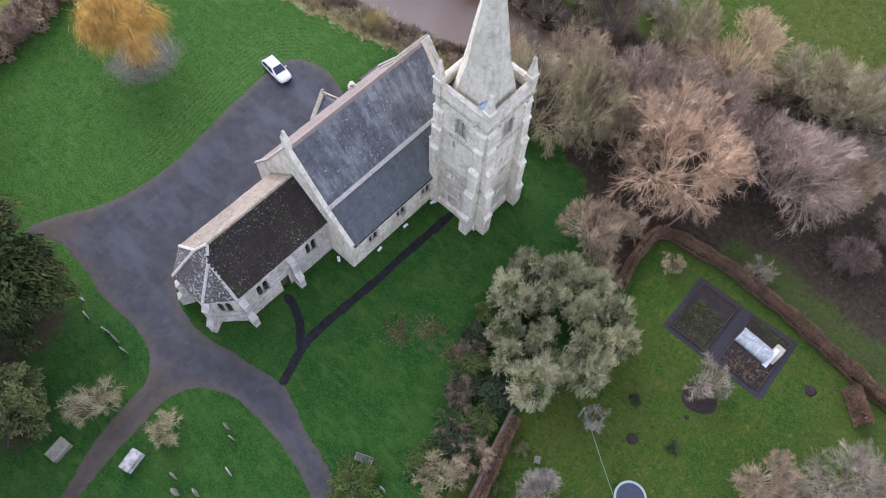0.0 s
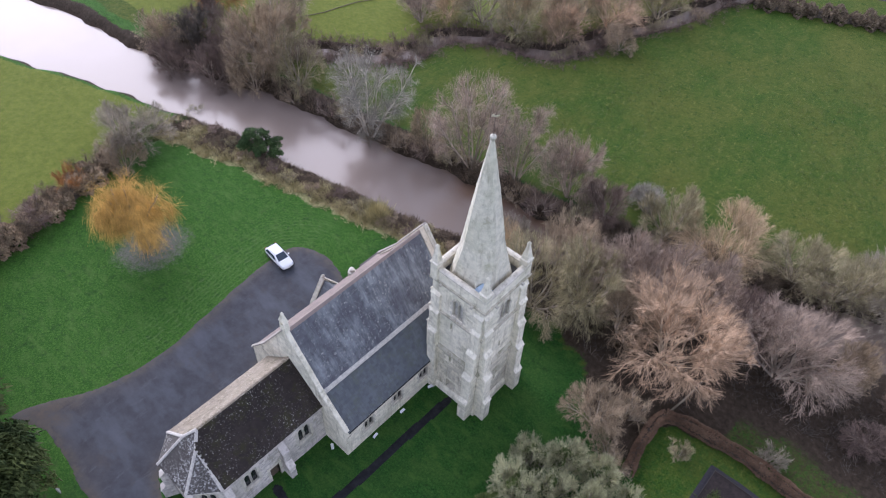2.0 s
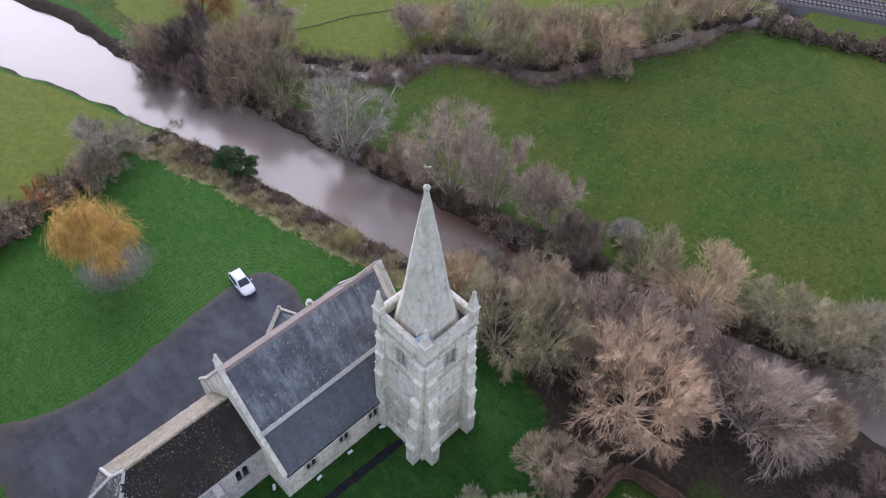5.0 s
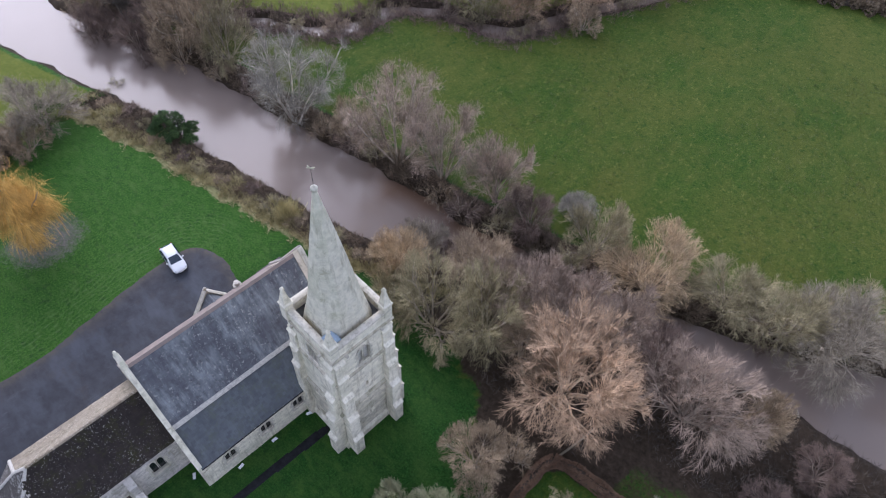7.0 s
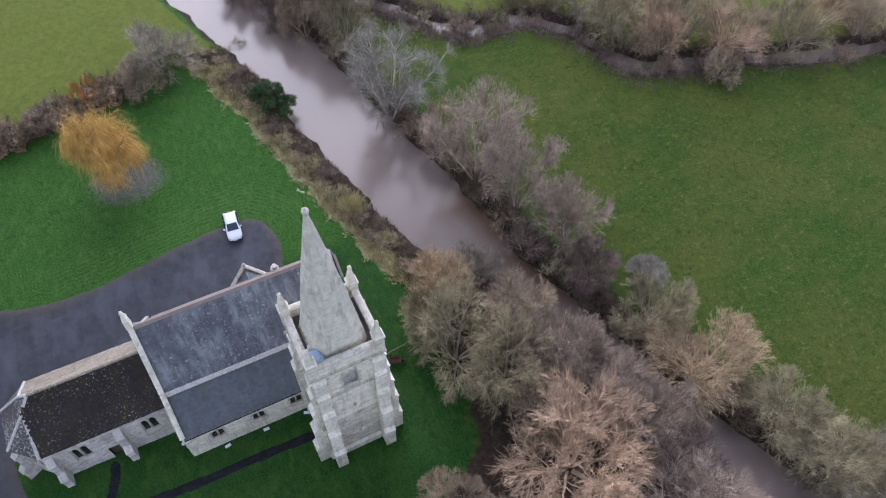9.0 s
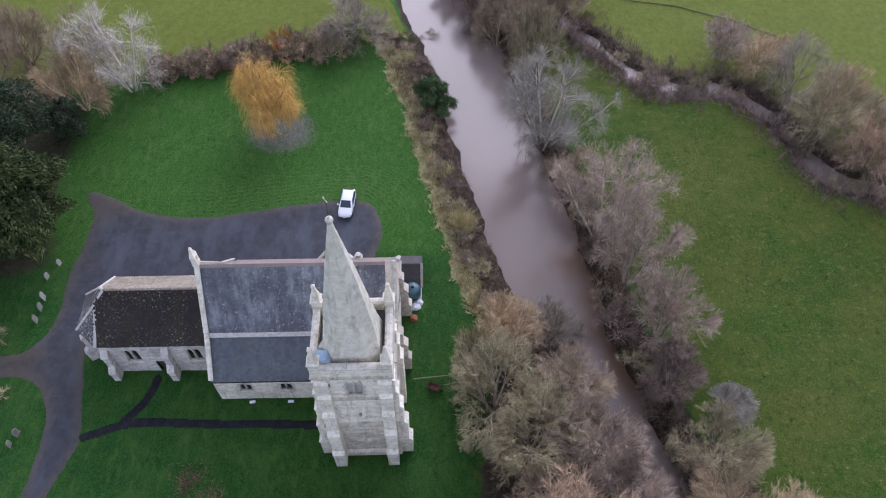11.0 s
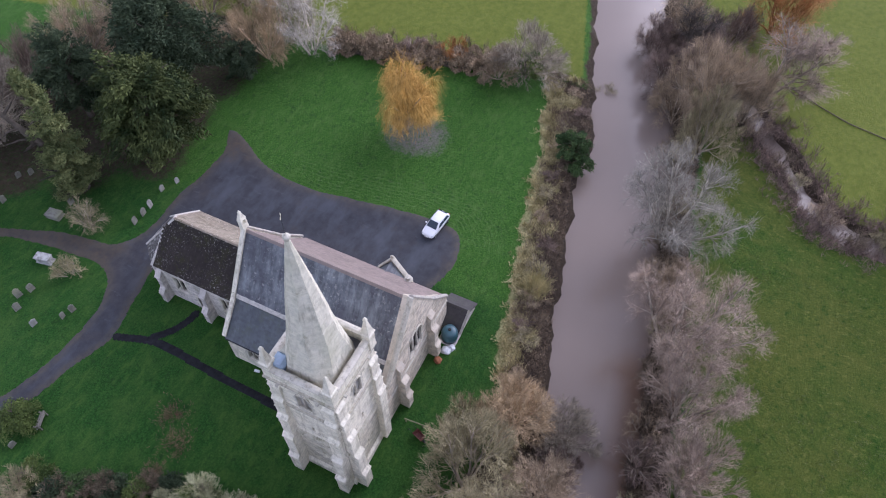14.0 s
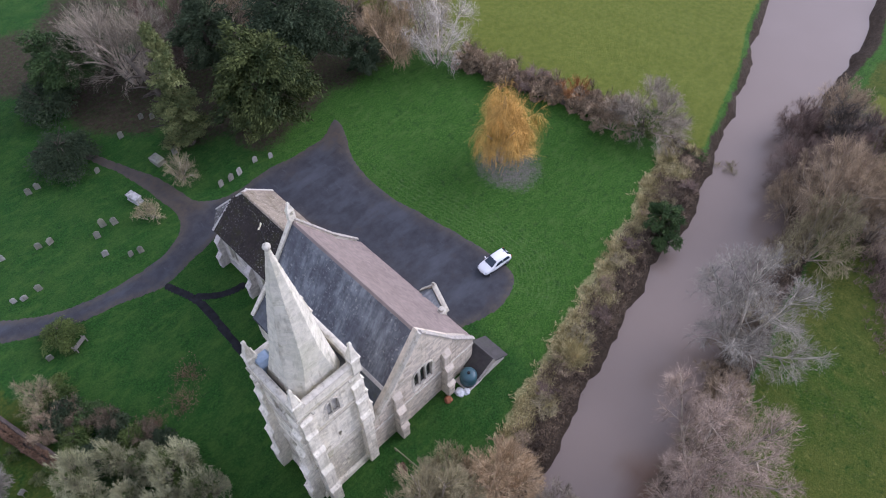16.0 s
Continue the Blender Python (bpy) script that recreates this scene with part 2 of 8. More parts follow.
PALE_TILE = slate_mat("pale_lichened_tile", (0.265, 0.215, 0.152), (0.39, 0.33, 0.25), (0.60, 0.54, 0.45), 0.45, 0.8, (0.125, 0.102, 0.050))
PINK_TILE = slate_mat("pinkish_clay_tile", (0.275, 0.215, 0.185), (0.33, 0.265, 0.23), (0.40, 0.35, 0.30), 0.30, 0.4)
APSE_TILE = slate_mat("lichen_spotted_tile", (0.070, 0.060, 0.052), (0.17, 0.155, 0.14), (0.62, 0.61, 0.57), 0.475, 0.6, None, 5.0)
COPING = stone_mat("grey_coping_stone", (0.42, 0.39, 0.35), (0.26, 0.24, 0.21), (0.33, 0.32, 0.22), 0.7)
LEAD = plain_mat("dark_lead", (0.085, 0.085, 0.085), 0.6, 0.0, 0.4, 2.0, 0.01)
LEAD_BLUE = plain_mat("blue_grey_lead", (0.30, 0.38, 0.47), 0.4, 0.0, 0.2, 2.0, 0.01)
LOUVRE = plain_mat("pale_stone_louvre", (0.46, 0.44, 0.40), 0.9, 0, 0.3, 5.0, 0.01)
RIDGE_TILE = plain_mat("ridge_tile", (0.50, 0.47, 0.42), 0.9, 0, 0.3, 5.0, 0.01)
DARK_GLASS = plain_mat("leaded_glass", (0.018, 0.02, 0.024), 0.18, 0, 0.4, 6.0)
OAK = plain_mat("old_oak", (0.10, 0.075, 0.05), 0.75, 0, 0.35, 8.0, 0.01)
DARK = plain_mat("belfry_dark", (0.012, 0.012, 0.012), 0.9)
IRON = plain_mat("black_iron", (0.03, 0.03, 0.032), 0.5, 0.6)
GILT = plain_mat("weathered_gilt", (0.62, 0.58, 0.42), 0.4, 0.2)
WHITE_PLASTIC = plain_mat("white_plastic", (0.78, 0.79, 0.8), 0.45, 0, 0.05)


def tarmac_mat():
    m, n, l, b = material("worn_tarmac")
    p = world_place(n)
    grit = noise_node(n, l, 30, 4, 0.8, p)
    mid = noise_node(n, l, 0.9, 7, 0.65, p)
    big = noise_node(n, l, 0.16, 5, 0.6, p, (1, 2.2, 1))
    col = ramp(n, l, mid, [(0.3, (0.021, 0.022, 0.027)), (0.7, (0.045, 0.048, 0.058))])
    col = mix(n, l, step(n, l, big, 0.48, 0.68), col, (0.061, 0.067, 0.080))
    col = mix(n, l, step(n, l, noise_node(n, l, 0.28, 8, 0.75, p), 0.54, 0.74), col, (0.050, 0.043, 0.041))
    col = mix(n, l, step(n, l, noise_node(n, l, 0.7, 8, 0.8, p, (1.6, 0.45, 1)), 0.58, 0.70), col, (0.070, 0.072, 0.082))
    col = mix(n, l, step(n, l, grit, 0.6, 0.8), col, (0.09, 0.09, 0.096))
    edge = n.new("ShaderNodeAttribute")
    edge.attribute_name = "verge"
    dirt = n.new("ShaderNodeMath")
    dirt.operation = "MULTIPLY"
    l.new(edge.outputs["Fac"], dirt.inputs[0])
    l.new(step(n, l, noise_node(n, l, 1.5, 7, 0.7, p), 0.3, 0.62), dirt.inputs[1])
    earth = n.new("ShaderNodeAttribute")
    earth.attribute_name = "track"
    muddy = n.new("ShaderNodeMath")
    muddy.operation = "MULTIPLY"
    l.new(earth.outputs["Fac"], muddy.inputs[0])
    l.new(step(n, l, noise_node(n, l, 0.9, 8, 0.75, p), 0.22, 0.60), muddy.inputs[1])
    col = mix(n, l, muddy.outputs[0], col, ramp(n, l, mid, [(0.3, (0.040, 0.031, 0.019)), (0.7, (0.072, 0.054, 0.036))]))
    col = mix(n, l, dirt.outputs[0], col, (0.075, 0.062, 0.045))
    l.new(col, b.inputs["Base Color"])
    b.inputs["Roughness"].default_value = 0.8
    bumped(n, l, b, grit, 0.5, 0.01)
    return m


TARMAC = tarmac_mat()
PATH_TARMAC = plain_mat("damp_path_tarmac", (0.017, 0.017, 0.019), 0.9, 0, 0.5, 1.6, 0.01)
PATH_TARMAC.node_tree.nodes["Principled BSDF"].inputs["Specular IOR Level"].default_value = 0.2


def ground_mat():
    m, n, l, b = material("turf_and_soil")
    p = world_place(n)

    def mask(name):
        a = n.new("ShaderNodeAttribute")
        a.attribute_name = name
        return a.outputs["Fac"]

    fine = noise_node(n, l, 6.0, 8, 0.75, p)
    tuft = noise_node(n, l, 1.4, 7, 0.7, p)
    mid = noise_node(n, l, 0.32, 6, 0.65, p)
    big = noise_node(n, l, 0.06, 5, 0.6, p)
    streaks = noise_node(n, l, 0.9, 6, 0.6, p, (0.7, 1.5, 1))
    # south lawn colour kept dark: the church's broad shade is part of it
    lawn = ramp(n, l, fine, [(0.28, (0.006, 0.026, 0.005)), (0.5, (0.016, 0.066, 0.009)), (0.72, (0.046, 0.128, 0.021))])
    lawn = mix(n, l, step(n, l, mid, 0.42, 0.66), lawn, ramp(n, l, fine, [(0.3, (0.018, 0.057, 0.008)), (0.7, (0.054, 0.121, 0.021))]))
    lawn = mix(n, l, step(n, l, tuft, 0.56, 0.70), lawn, (0.014, 0.045, 0.009))
    lawn = mix(n, l, step(n, l, streaks, 0.52, 0.80), lawn, (0.057, 0.121, 0.019))
    field = ramp(n, l, fine, [(0.28, (0.011, 0.034, 0.003)), (0.5, (0.038, 0.080, 0.007)), (0.72, (0.109, 0.153, 0.020))])
    field = mix(n, l, step(n, l, big, 0.40, 0.62), field, ramp(n, l, fine, [(0.3, (0.040, 0.063, 0.007)), (0.7, (0.117, 0.132, 0.021))]))
    field = mix(n, l, step(n, l, tuft, 0.53, 0.66), field, (0.021, 0.061, 0.005))
    field = mix(n, l, step(n, l, noise_node(n, l, 0.55, 9, 0.8, p, (1.0, 0.55, 1.0)), 0.47, 0.72), field, (0.093, 0.108, 0.018))
    field = mix(n, l, step(n, l, noise_node(n, l, 2.4, 7, 0.75, p, (1.0, 0.6, 1.0)), 0.55, 0.72), field, (0.158, 0.161, 0.037))
    field = mix(n, l, step(n, l, noise_node(n, l, 1.9, 7, 0.75, p, (0.6, 1.0, 1.0)), 0.57, 0.72), field, (0.016, 0.042, 0.004))
    pale = ramp(n, l, tuft, [(0.3, (0.085, 0.122, 0.013)), (0.7, (0.165, 0.185, 0.028))])
    pale = mix(n, l, step(n, l, fine, 0.5, 0.75), pale, (0.178, 0.170, 0.044))
    straw = ramp(n, l, noise_node(n, l, 2.6, 8, 0.75, p), [(0.3, (0.115, 0.130, 0.042)), (0.55, (0.275, 0.255, 0.115)), (0.8, (0.42, 0.37, 0.21))])
    soil = ramp(n, l, noise_node(n, l, 2.1, 9, 0.75, p), [(0.3, (0.022, 0.017, 0.010)), (0.55, (0.058, 0.042, 0.028)), (0.8, (0.110, 0.080, 0.054))])
    litter = ramp(n, l, fine, [(0.3, (0.105, 0.098, 0.080)), (0.7, (0.200, 0.185, 0.162))])
    blotch = noise_node(n, l, 2.4, 8, 0.8, p)
    # longer northern grass, with the brighter light on that side mixed into its colour
    rough = ramp(n, l, fine, [(0.28, (0.012, 0.048, 0.005)), (0.5, (0.036, 0.106, 0.012)), (0.72, (0.104, 0.198, 0.034))])
    rough = mix(n, l, step(n, l, tuft, 0.54, 0.68), rough, (0.022, 0.062, 0.011))
    rough = mix(n, l, step(n, l, streaks, 0.50, 0.78), rough, (0.074, 0.140, 0.028))
    lines = n.new("ShaderNodeMath")                         # long grass combed in lines along the drive's edge
    lines.operation = "MULTIPLY_ADD"
    l.new(mask("from_drive"), lines.inputs[0])
    lines.inputs[1].default_value = 240.0
    warp = n.new("ShaderNodeMath")
    warp.operation = "MULTIPLY"
    l.new(mid, warp.inputs[0])
    warp.inputs[1].default_value = 20.0
    l.new(warp.outputs[0], lines.inputs[2])
    wave = n.new("ShaderNodeMath")
    wave.operation = "SINE"
    l.new(lines.outputs[0], wave.inputs[0])
    combed = n.new("ShaderNodeMath")
    combed.operation = "MULTIPLY"
    l.new(step(n, l, wave.outputs[0], 0.1, 1.0), combed.inputs[0])
    l.new(mask("combed"), combed.inputs[1])
    broken = n.new("ShaderNodeMath")
    broken.operation = "MULTIPLY"
    l.new(combed.outputs[0], broken.inputs[0])
    l.new(step(n, l, tuft, 0.40, 0.62), broken.inputs[1])
    rough = mix(n, l, broken.outputs[0], rough, (0.120, 0.190, 0.060))
    col = lawn
    for name, colour, lo, hi in (("rough", rough, 0.1, 0.9), ("field", field, 0.3, 0.6), ("pale", pale, 0.3, 0.6), ("straw", straw, 0.35, 0.6), ("soil", soil, 0.35, 0.65), ("litter", litter, 0.30, 0.70)):
        sum_ = n.new("ShaderNodeMath")
        sum_.operation = "ADD"
        l.new(mask(name), sum_.inputs[0])
        l.new(step(n, l, blotch, 0.12, 0.88), sum_.inputs[1])
        off = n.new("ShaderNodeMath")
        off.operation = "SUBTRACT"
        l.new(sum_.outputs[0], off.inputs[0])
        off.inputs[1].default_value = 0.50
        col = mix(n, l, step(n, l, off.outputs[0], lo, hi), col, colour)
    l.new(col, b.inputs["Base Color"])
    b.inputs["Roughness"].default_value = 0.95
    b.inputs["Specular IOR Level"].default_value = 0.2
    bumped(n, l, b, noise_node(n, l, 4.0, 9, 0.8, p), 1.0, 0.12)
    return m


GROUND = ground_mat()


def water_mat():
    m, n, l, b = material("silty_river_water")
    p = world_place(n)
    f = noise_node(n, l, 0.06, 3, 0.5, p)
    silt = n.new("ShaderNodeMix")
    silt.data_type = "RGBA"
    l.new(ramp(n, l, f, [(0.3, (0.236, 0.184, 0.148)), (0.7, (0.262, 0.208, 0.172))]), silt.inputs[6])
    # browner water where the mesh attribute rises
    far_brown = n.new("ShaderNodeAttribute")
    far_brown.attribute_name = "far_brown"
    l.new(far_brown.outputs["Fac"], silt.inputs[0])
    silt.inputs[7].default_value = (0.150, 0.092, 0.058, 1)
    l.new(silt.outputs[2], b.inputs["Base Color"])
    b.inputs["Roughness"].default_value = 0.16
    b.inputs["IOR"].default_value = 1.42
    bumped(n, l, b, noise_node(n, l, 0.8, 3, 0.5, p, (1, 1, 1)), 0.10, 0.04)
    return m


WATER = water_mat()


def bark_mat(name, colour, vary=0.35):
    m, n, l, b = material(name)
    p = world_place(n)
    rnd = n.new("ShaderNodeNewGeometry").outputs["Random Per Island"]
    tone = lambda f, lo, hi, v: ramp(n, l, f, [(lo, (1 - v,) * 3), (hi, (1 + v, 1 + v * 0.97, 1 + v * 0.92))])
    col = mix(n, l, 1.0, tone(noise_node(n, l, 1.1, 4, 0.6, p), 0.36, 0.64, vary), tone(noise_node(n, l, 0.3, 4, 0.6, p), 0.34, 0.66, vary * 0.6), "MULTIPLY")
    col = mix(n, l, 1.0, col, ramp(n, l, rnd, [(0, (0.70, 0.70, 0.70)), (1, (1.30, 1.29, 1.26))]), "MULTIPLY")
    l.new(mix(n, l, 1.0, col, colour, "MULTIPLY"), b.inputs["Base Color"])
    b.inputs["Roughness"].default_value = 0.9
    b.inputs["Specular IOR Level"].default_value = 0.15
    return m


def leaf_mat(name, dark, lite):
    m, n, l, b = material(name)
    rnd = n.new("ShaderNodeNewGeometry").outputs["Random Per Island"]
    f = noise_node(n, l, 0.8, 5, 0.6, world_place(n))
    bough = n.new("ShaderNodeAttribute")
    bough.attribute_name = "bough"
    col = mix(n, l, step(n, l, f, 0.35, 0.65), dark, lite)
    col = mix(n, l, step(n, l, bough.outputs["Fac"], 0.55, 1.0), col, tuple(min(1, c * 1.3) for c in lite))
    col = mix(n, l, 1.0, col, ramp(n, l, rnd, [(0, (0.75, 0.78, 0.75)), (1, (1.25, 1.22, 1.15))]), "MULTIPLY")
    l.new(col, b.inputs["Base Color"])
    b.inputs["Roughness"].default_value = 0.75
    b.inputs["Specular IOR Level"].default_value = 0.2
    return m


LIMB_OF = dict(tan="cream", straw="cream", pink="dull", grey="dull", silver="pale", olive="dull", brown="dull", plum="dull")
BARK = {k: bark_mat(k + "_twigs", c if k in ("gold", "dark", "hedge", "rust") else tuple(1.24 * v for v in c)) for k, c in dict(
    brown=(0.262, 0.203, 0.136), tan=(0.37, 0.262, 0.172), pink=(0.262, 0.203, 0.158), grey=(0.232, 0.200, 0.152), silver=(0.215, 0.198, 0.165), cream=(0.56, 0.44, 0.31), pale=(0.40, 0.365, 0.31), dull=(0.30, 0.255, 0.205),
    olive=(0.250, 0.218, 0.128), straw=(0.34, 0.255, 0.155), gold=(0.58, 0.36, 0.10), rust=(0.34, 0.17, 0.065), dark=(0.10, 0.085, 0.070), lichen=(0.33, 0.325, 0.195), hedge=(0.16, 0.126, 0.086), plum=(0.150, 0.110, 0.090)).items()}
LEAF = {k: leaf_mat(k + "_leaves", *c) for k, c in dict(
    yew=((0.020, 0.038, 0.012), (0.070, 0.086, 0.026)), pale_yew=((0.075, 0.105, 0.038), (0.175, 0.190, 0.075)), dark=((0.030, 0.050, 0.026), (0.060, 0.082, 0.042)),
    ivy=((0.045, 0.078, 0.020), (0.105, 0.140, 0.038)), laurel=((0.030, 0.062, 0.020), (0.065, 0.105, 0.035)), beech=((0.125, 0.078, 0.052), (0.235, 0.150, 0.100)), dull_tuft=((0.060, 0.085, 0.022), (0.125, 0.140, 0.050)), straw=((0.30, 0.255, 0.115), (0.62, 0.54, 0.30)), bramble=((0.085, 0.062, 0.046), (0.24, 0.180, 0.125))).items()}

# ---- ground, river, roads ----
def spaced(inner0, inner1, fine, reach):
    mid = list(np.arange(inner0, inner1 + 1e-6, fine))
    lo, hi, s = [], [], fine
    a, b = inner0, inner1
    while b < reach or a > -reach:
        s *= 1.16
        a, b = a - s, b + s
        lo.append(a)
        hi.append(b)
    return np.array(lo[::-1] + mid + hi)


def smooth_ring(ring, rounds=2):
    for _ in range(rounds):
        ring = [q for a, b in zip(ring, ring[1:] + ring[:1]) for q in ((a[0] * .75 + b[0] * .25, a[1] * .75 + b[1] * .25), (a[0] * .25 + b[0] * .75, a[1] * .25 + b[1] * .75))]
    return ring


DRIVE = [(-16.6, 8.9), (-18.6, 8.0), (-19.7, 6.6), (-19.7, 4.0), (-19.4, 0.7), (-18.5, -4.5), (-17.6, -9.3), (-17.4, -13.5), (-18.4, -17.4), (-19.6, -19.2), (-20.6, -21.2), (-21.3, -23.6), (-20.4, -23.6), (-18.8, -22.5), (-16.8, -22.0), (-13.8, -22.2),
         (-10.9, -22.8), (-8.1, -22.5), (-4.7, -22.6), (-2.8, -23.3), (-1.45, -24.9), (-1.2, -27.0), (-0.9, -29.4), (-0.1, -31.9), (0.6, -33.4), (1.8, -36.5), (3.5, -41.0), (4.9, -41.0), (3.0, -36.5), (1.9, -32.4), (1.45, -29.4),
         (1.1, -26.6), (0.9, -24.2), (1.9, -22.0), (3.9, -20.8), (6.6, -20.4), (9.2, -20.4), (11.5, -20.7), (14.0, -21.2), (16.4, -22.1), (20.0, -24.5), (26, -29.5), (28, -27.5), (21.5, -22.2), (17.4, -19.9), (14.8, -19.0), (11.8, -18.5),
         (8.7, -17.3), (6.6, -17.0), (4.4, -17.4), (2.0, -18.0), (-0.6, -18.6), (-3.0, -18.8), (-5.7, -18.3), (-8.3, -16.4), (-8.3, -6.0), (-9.9, -5.0), (-9.9, 7.6), (-12.3, 8.2), (-14.6, 8.9)]
PATH_S = [(6.0, 5.4), (5.85, 2.0), (5.75, -1.5), (5.7, -5), (5.6, -8), (5.45, -10.6), (5.4, -12.6), (5.8, -14.4), (6.5, -16.2), (6.75, -17.1)]
PATH_D = [(0.9, -11.4), (2.2, -11.6), (3.4, -12.1), (4.4, -12.8), (5.3, -13.8)]
GARDEN = [(22.8, -14), (22.9, 5), (22.6, 11), (21.9, 14.5), (21.7, 16.8), (24, 17.8), (29.5, 18.7), (35.8, 18.4), (42, 17.6), (60, 16), (60, -30), (26, -30)]
YEW_FLOOR = [(-14.5, -29.5, 5.0), (-6, -34, 2.6), (-20, -32, 6), (-14, -37, 8), (-30, -36, 10), (-6, -46, 9), (-16, -46, 10), (-24, -45, 10), (-3, -43, 4.5), (-1, -52, 6), (2, -61, 8), (-9, -62, 9)]

gx, gy = spaced(-76, 56, 0.8, 3000), spaced(-54, 66, 0.8, 3000)
X, Y = np.meshgrid(gx, gy)
Z = ground_z(X, Y)
nx, ny = len(gx), len(gy)
idx = np.arange(nx * ny).reshape(ny, nx)
faces = np.stack([idx[:-1, :-1], idx[:-1, 1:], idx[1:, 1:], idx[1:, :-1]], -1).reshape(-1, 4)
ground = new("ground", quick_mesh("ground", np.stack([X, Y, Z], -1).reshape(-1, 3), faces, GROUND, True))
tagged(ground, "green mown churchyard turf and winter meadows beside a river", "ground", kind="structure")
to_near, to_far = near_y(X) - Y, Y - far_y(X)
jig = 0.8 * wobble(X * 0.7, Y * 0.7)
hedge_x = -44.5 - 0.25 * (Y - 2)
wood_edge = np.interp(X, [-6, 0, 8, 13, 16, 30], [21.5, 19.5, 18.4, 16.2, 12.0, 10.0]) + 1.1 * jig
wood = (X > -6) & (Y > wood_edge) & (to_near > -2) & (~inside_ring(X, Y, GARDEN))
masks = dict(
    # north lawn: rougher grass plus painted brightness, against the shaded south side
    rough=ease(-11.5, -13.5, X + jig) * 0.85 + 0.15,
    field=np.maximum(ease(2.0, 4.0, to_far + jig * 0.6), np.maximum(0.52 * inside_ring(X, Y, GARDEN), 0.5 * wood)),
    pale=np.maximum(ease(0, 2, hedge_x - X) * ease(0.5, 2.0, to_near), inside_ring(X, Y, STREAM + [(30, 300), (-400, 300), (-400, 60)]) * 1.0),
    straw=ease(4.9, 4.0, to_near - 1.6 * ease(-34, -40, X) + 0.8 * jig + 0.6 * wobble(X * 2.3, Y * 2.1)) * ease(1.6, 3.4, to_near + 1.2 * jig) * (X < 4) * (X > -47),
    soil=np.clip(ease(3.9, 2.7, to_near + jig * 0.8) * (to_far < 0) * (X > -47) + 0.8 * ease(1.0, 0.2, to_near + 0.5 * jig) * (to_far < 0) * (X < -46) + ease(3.4, 1.8, to_far * np.where(X > 8, 0.6, np.where(X < -66, 2.2, 1.0)) + jig * 0.5) * (to_far > -3) + wood * ease(0.0, 1.5, Y - wood_edge) * np.where(X > 27, 0.46 + 0.54 * ease(22.0, 25.0, Y + jig), 1.0), 0, 1)
    + ease(2.7, 1.7, line_distance(X, Y, STREAM) + 0.4 * jig) * (to_far > 0),
    litter=ease(6.2, 2.0, np.hypot(X + 30.1, Y + 3.4) + 0.6 * jig) * 0.62)
for cx, cy, r in YEW_FLOOR:
    masks["soil"] = np.maximum(masks["soil"], 0.62 * ease(r + 2.0, r - 2.0, np.hypot(X - cx, Y - cy) + jig))
masks["combed"] = ease(6.5, 2.5, line_distance(X, Y, DRIVE + DRIVE[:1])) * ease(-17.0, -19.0, X) * ease(-17, -11, Y) * 0.5
masks["from_drive"] = line_distance(X, Y, DRIVE + DRIVE[:1]) / 20
for name, values in masks.items():
    ground.data.attributes.new(name, "FLOAT", "POINT").data.foreach_set("value", np.ascontiguousarray(np.clip(values, 0, 1), dtype=np.float32).ravel())


def sheet(name, ring, lift, mat, label, category, cell=0.5, verge=0.6, rounds=2):
    """A thin sheet that lies on the ground within a ring, with a slightly broken edge."""
    ring = smooth_ring(ring, rounds)
    xs, ys = zip(*ring)
    ax, ay = np.arange(min(xs) - 1, max(xs) + 1, cell), np.arange(min(ys) - 1, max(ys) + 1, cell)
    A, B = np.meshgrid(ax, ay)
    d = line_distance(A, B, ring + ring[:1]) * np.where(inside_ring(A, B, ring), 1, -1) + (0.10 if verge > 0.5 else 0.025) * wobble(A * 1.7, B * 1.7) - 0.45 * cell
    keep_v = d > -cell * 1.2
    k = np.arange(A.size).reshape(A.shape)
    q = np.stack([k[:-1, :-1], k[:-1, 1:], k[1:, 1:], k[1:, :-1]], -1).reshape(-1, 4)
    q = q[keep_v.ravel()[q].all(1) & (d.ravel()[q] > -0.02).any(1)]
    z = ground_z(A, B) + lift * ease(-0.35, 0.12, d) - 0.09 * ease(-0.02, -0.45, d)
    used, inv = np.unique(q, return_inverse=True)
    co = np.stack([A.ravel()[used], B.ravel()[used], z.ravel()[used]], -1)
    ob = new(name, quick_mesh(name, co, inv.reshape(-1, 4), mat, True))
    ob.data.attributes.new("verge", "FLOAT", "POINT").data.foreach_set("value", np.ascontiguousarray(ease(verge, 0.05, d).ravel()[used], dtype=np.float32))
    track = ease(-20.5, -25.0, B + 0.7 * wobble(A, B)) * (A < 5.5) * (A > -2.5) * 1.0 + 0.75 * ease(4.0, 1.0, np.hypot(A + 19.5, B + 20.6)) + 0.22 * ease(2.2, 0.4, d + 0.8 * wobble(A * 0.6, B * 0.6)) * (A < 4)
    ob.data.attributes.new("track", "FLOAT", "POINT").data.foreach_set("value", np.ascontiguousarray(np.clip(track, 0, 1).ravel()[used], dtype=np.float32))
    return tagged(ob, label, category, kind="structure")


def band_ring(line, half):
    pts = [Vector((*p, 0)) for p in line]
    left, right = [], []
    for i, p in enumerate(pts):
        d = (pts[min(i + 1, len(pts) - 1)] - pts[max(i - 1, 0)]).normalized()
        s = Vector((-d.y, d.x, 0)) * half
        left.append((p + s)[:2])
        right.append((p - s)[:2])
    return [tuple(p) for p in left + right[::-1]]


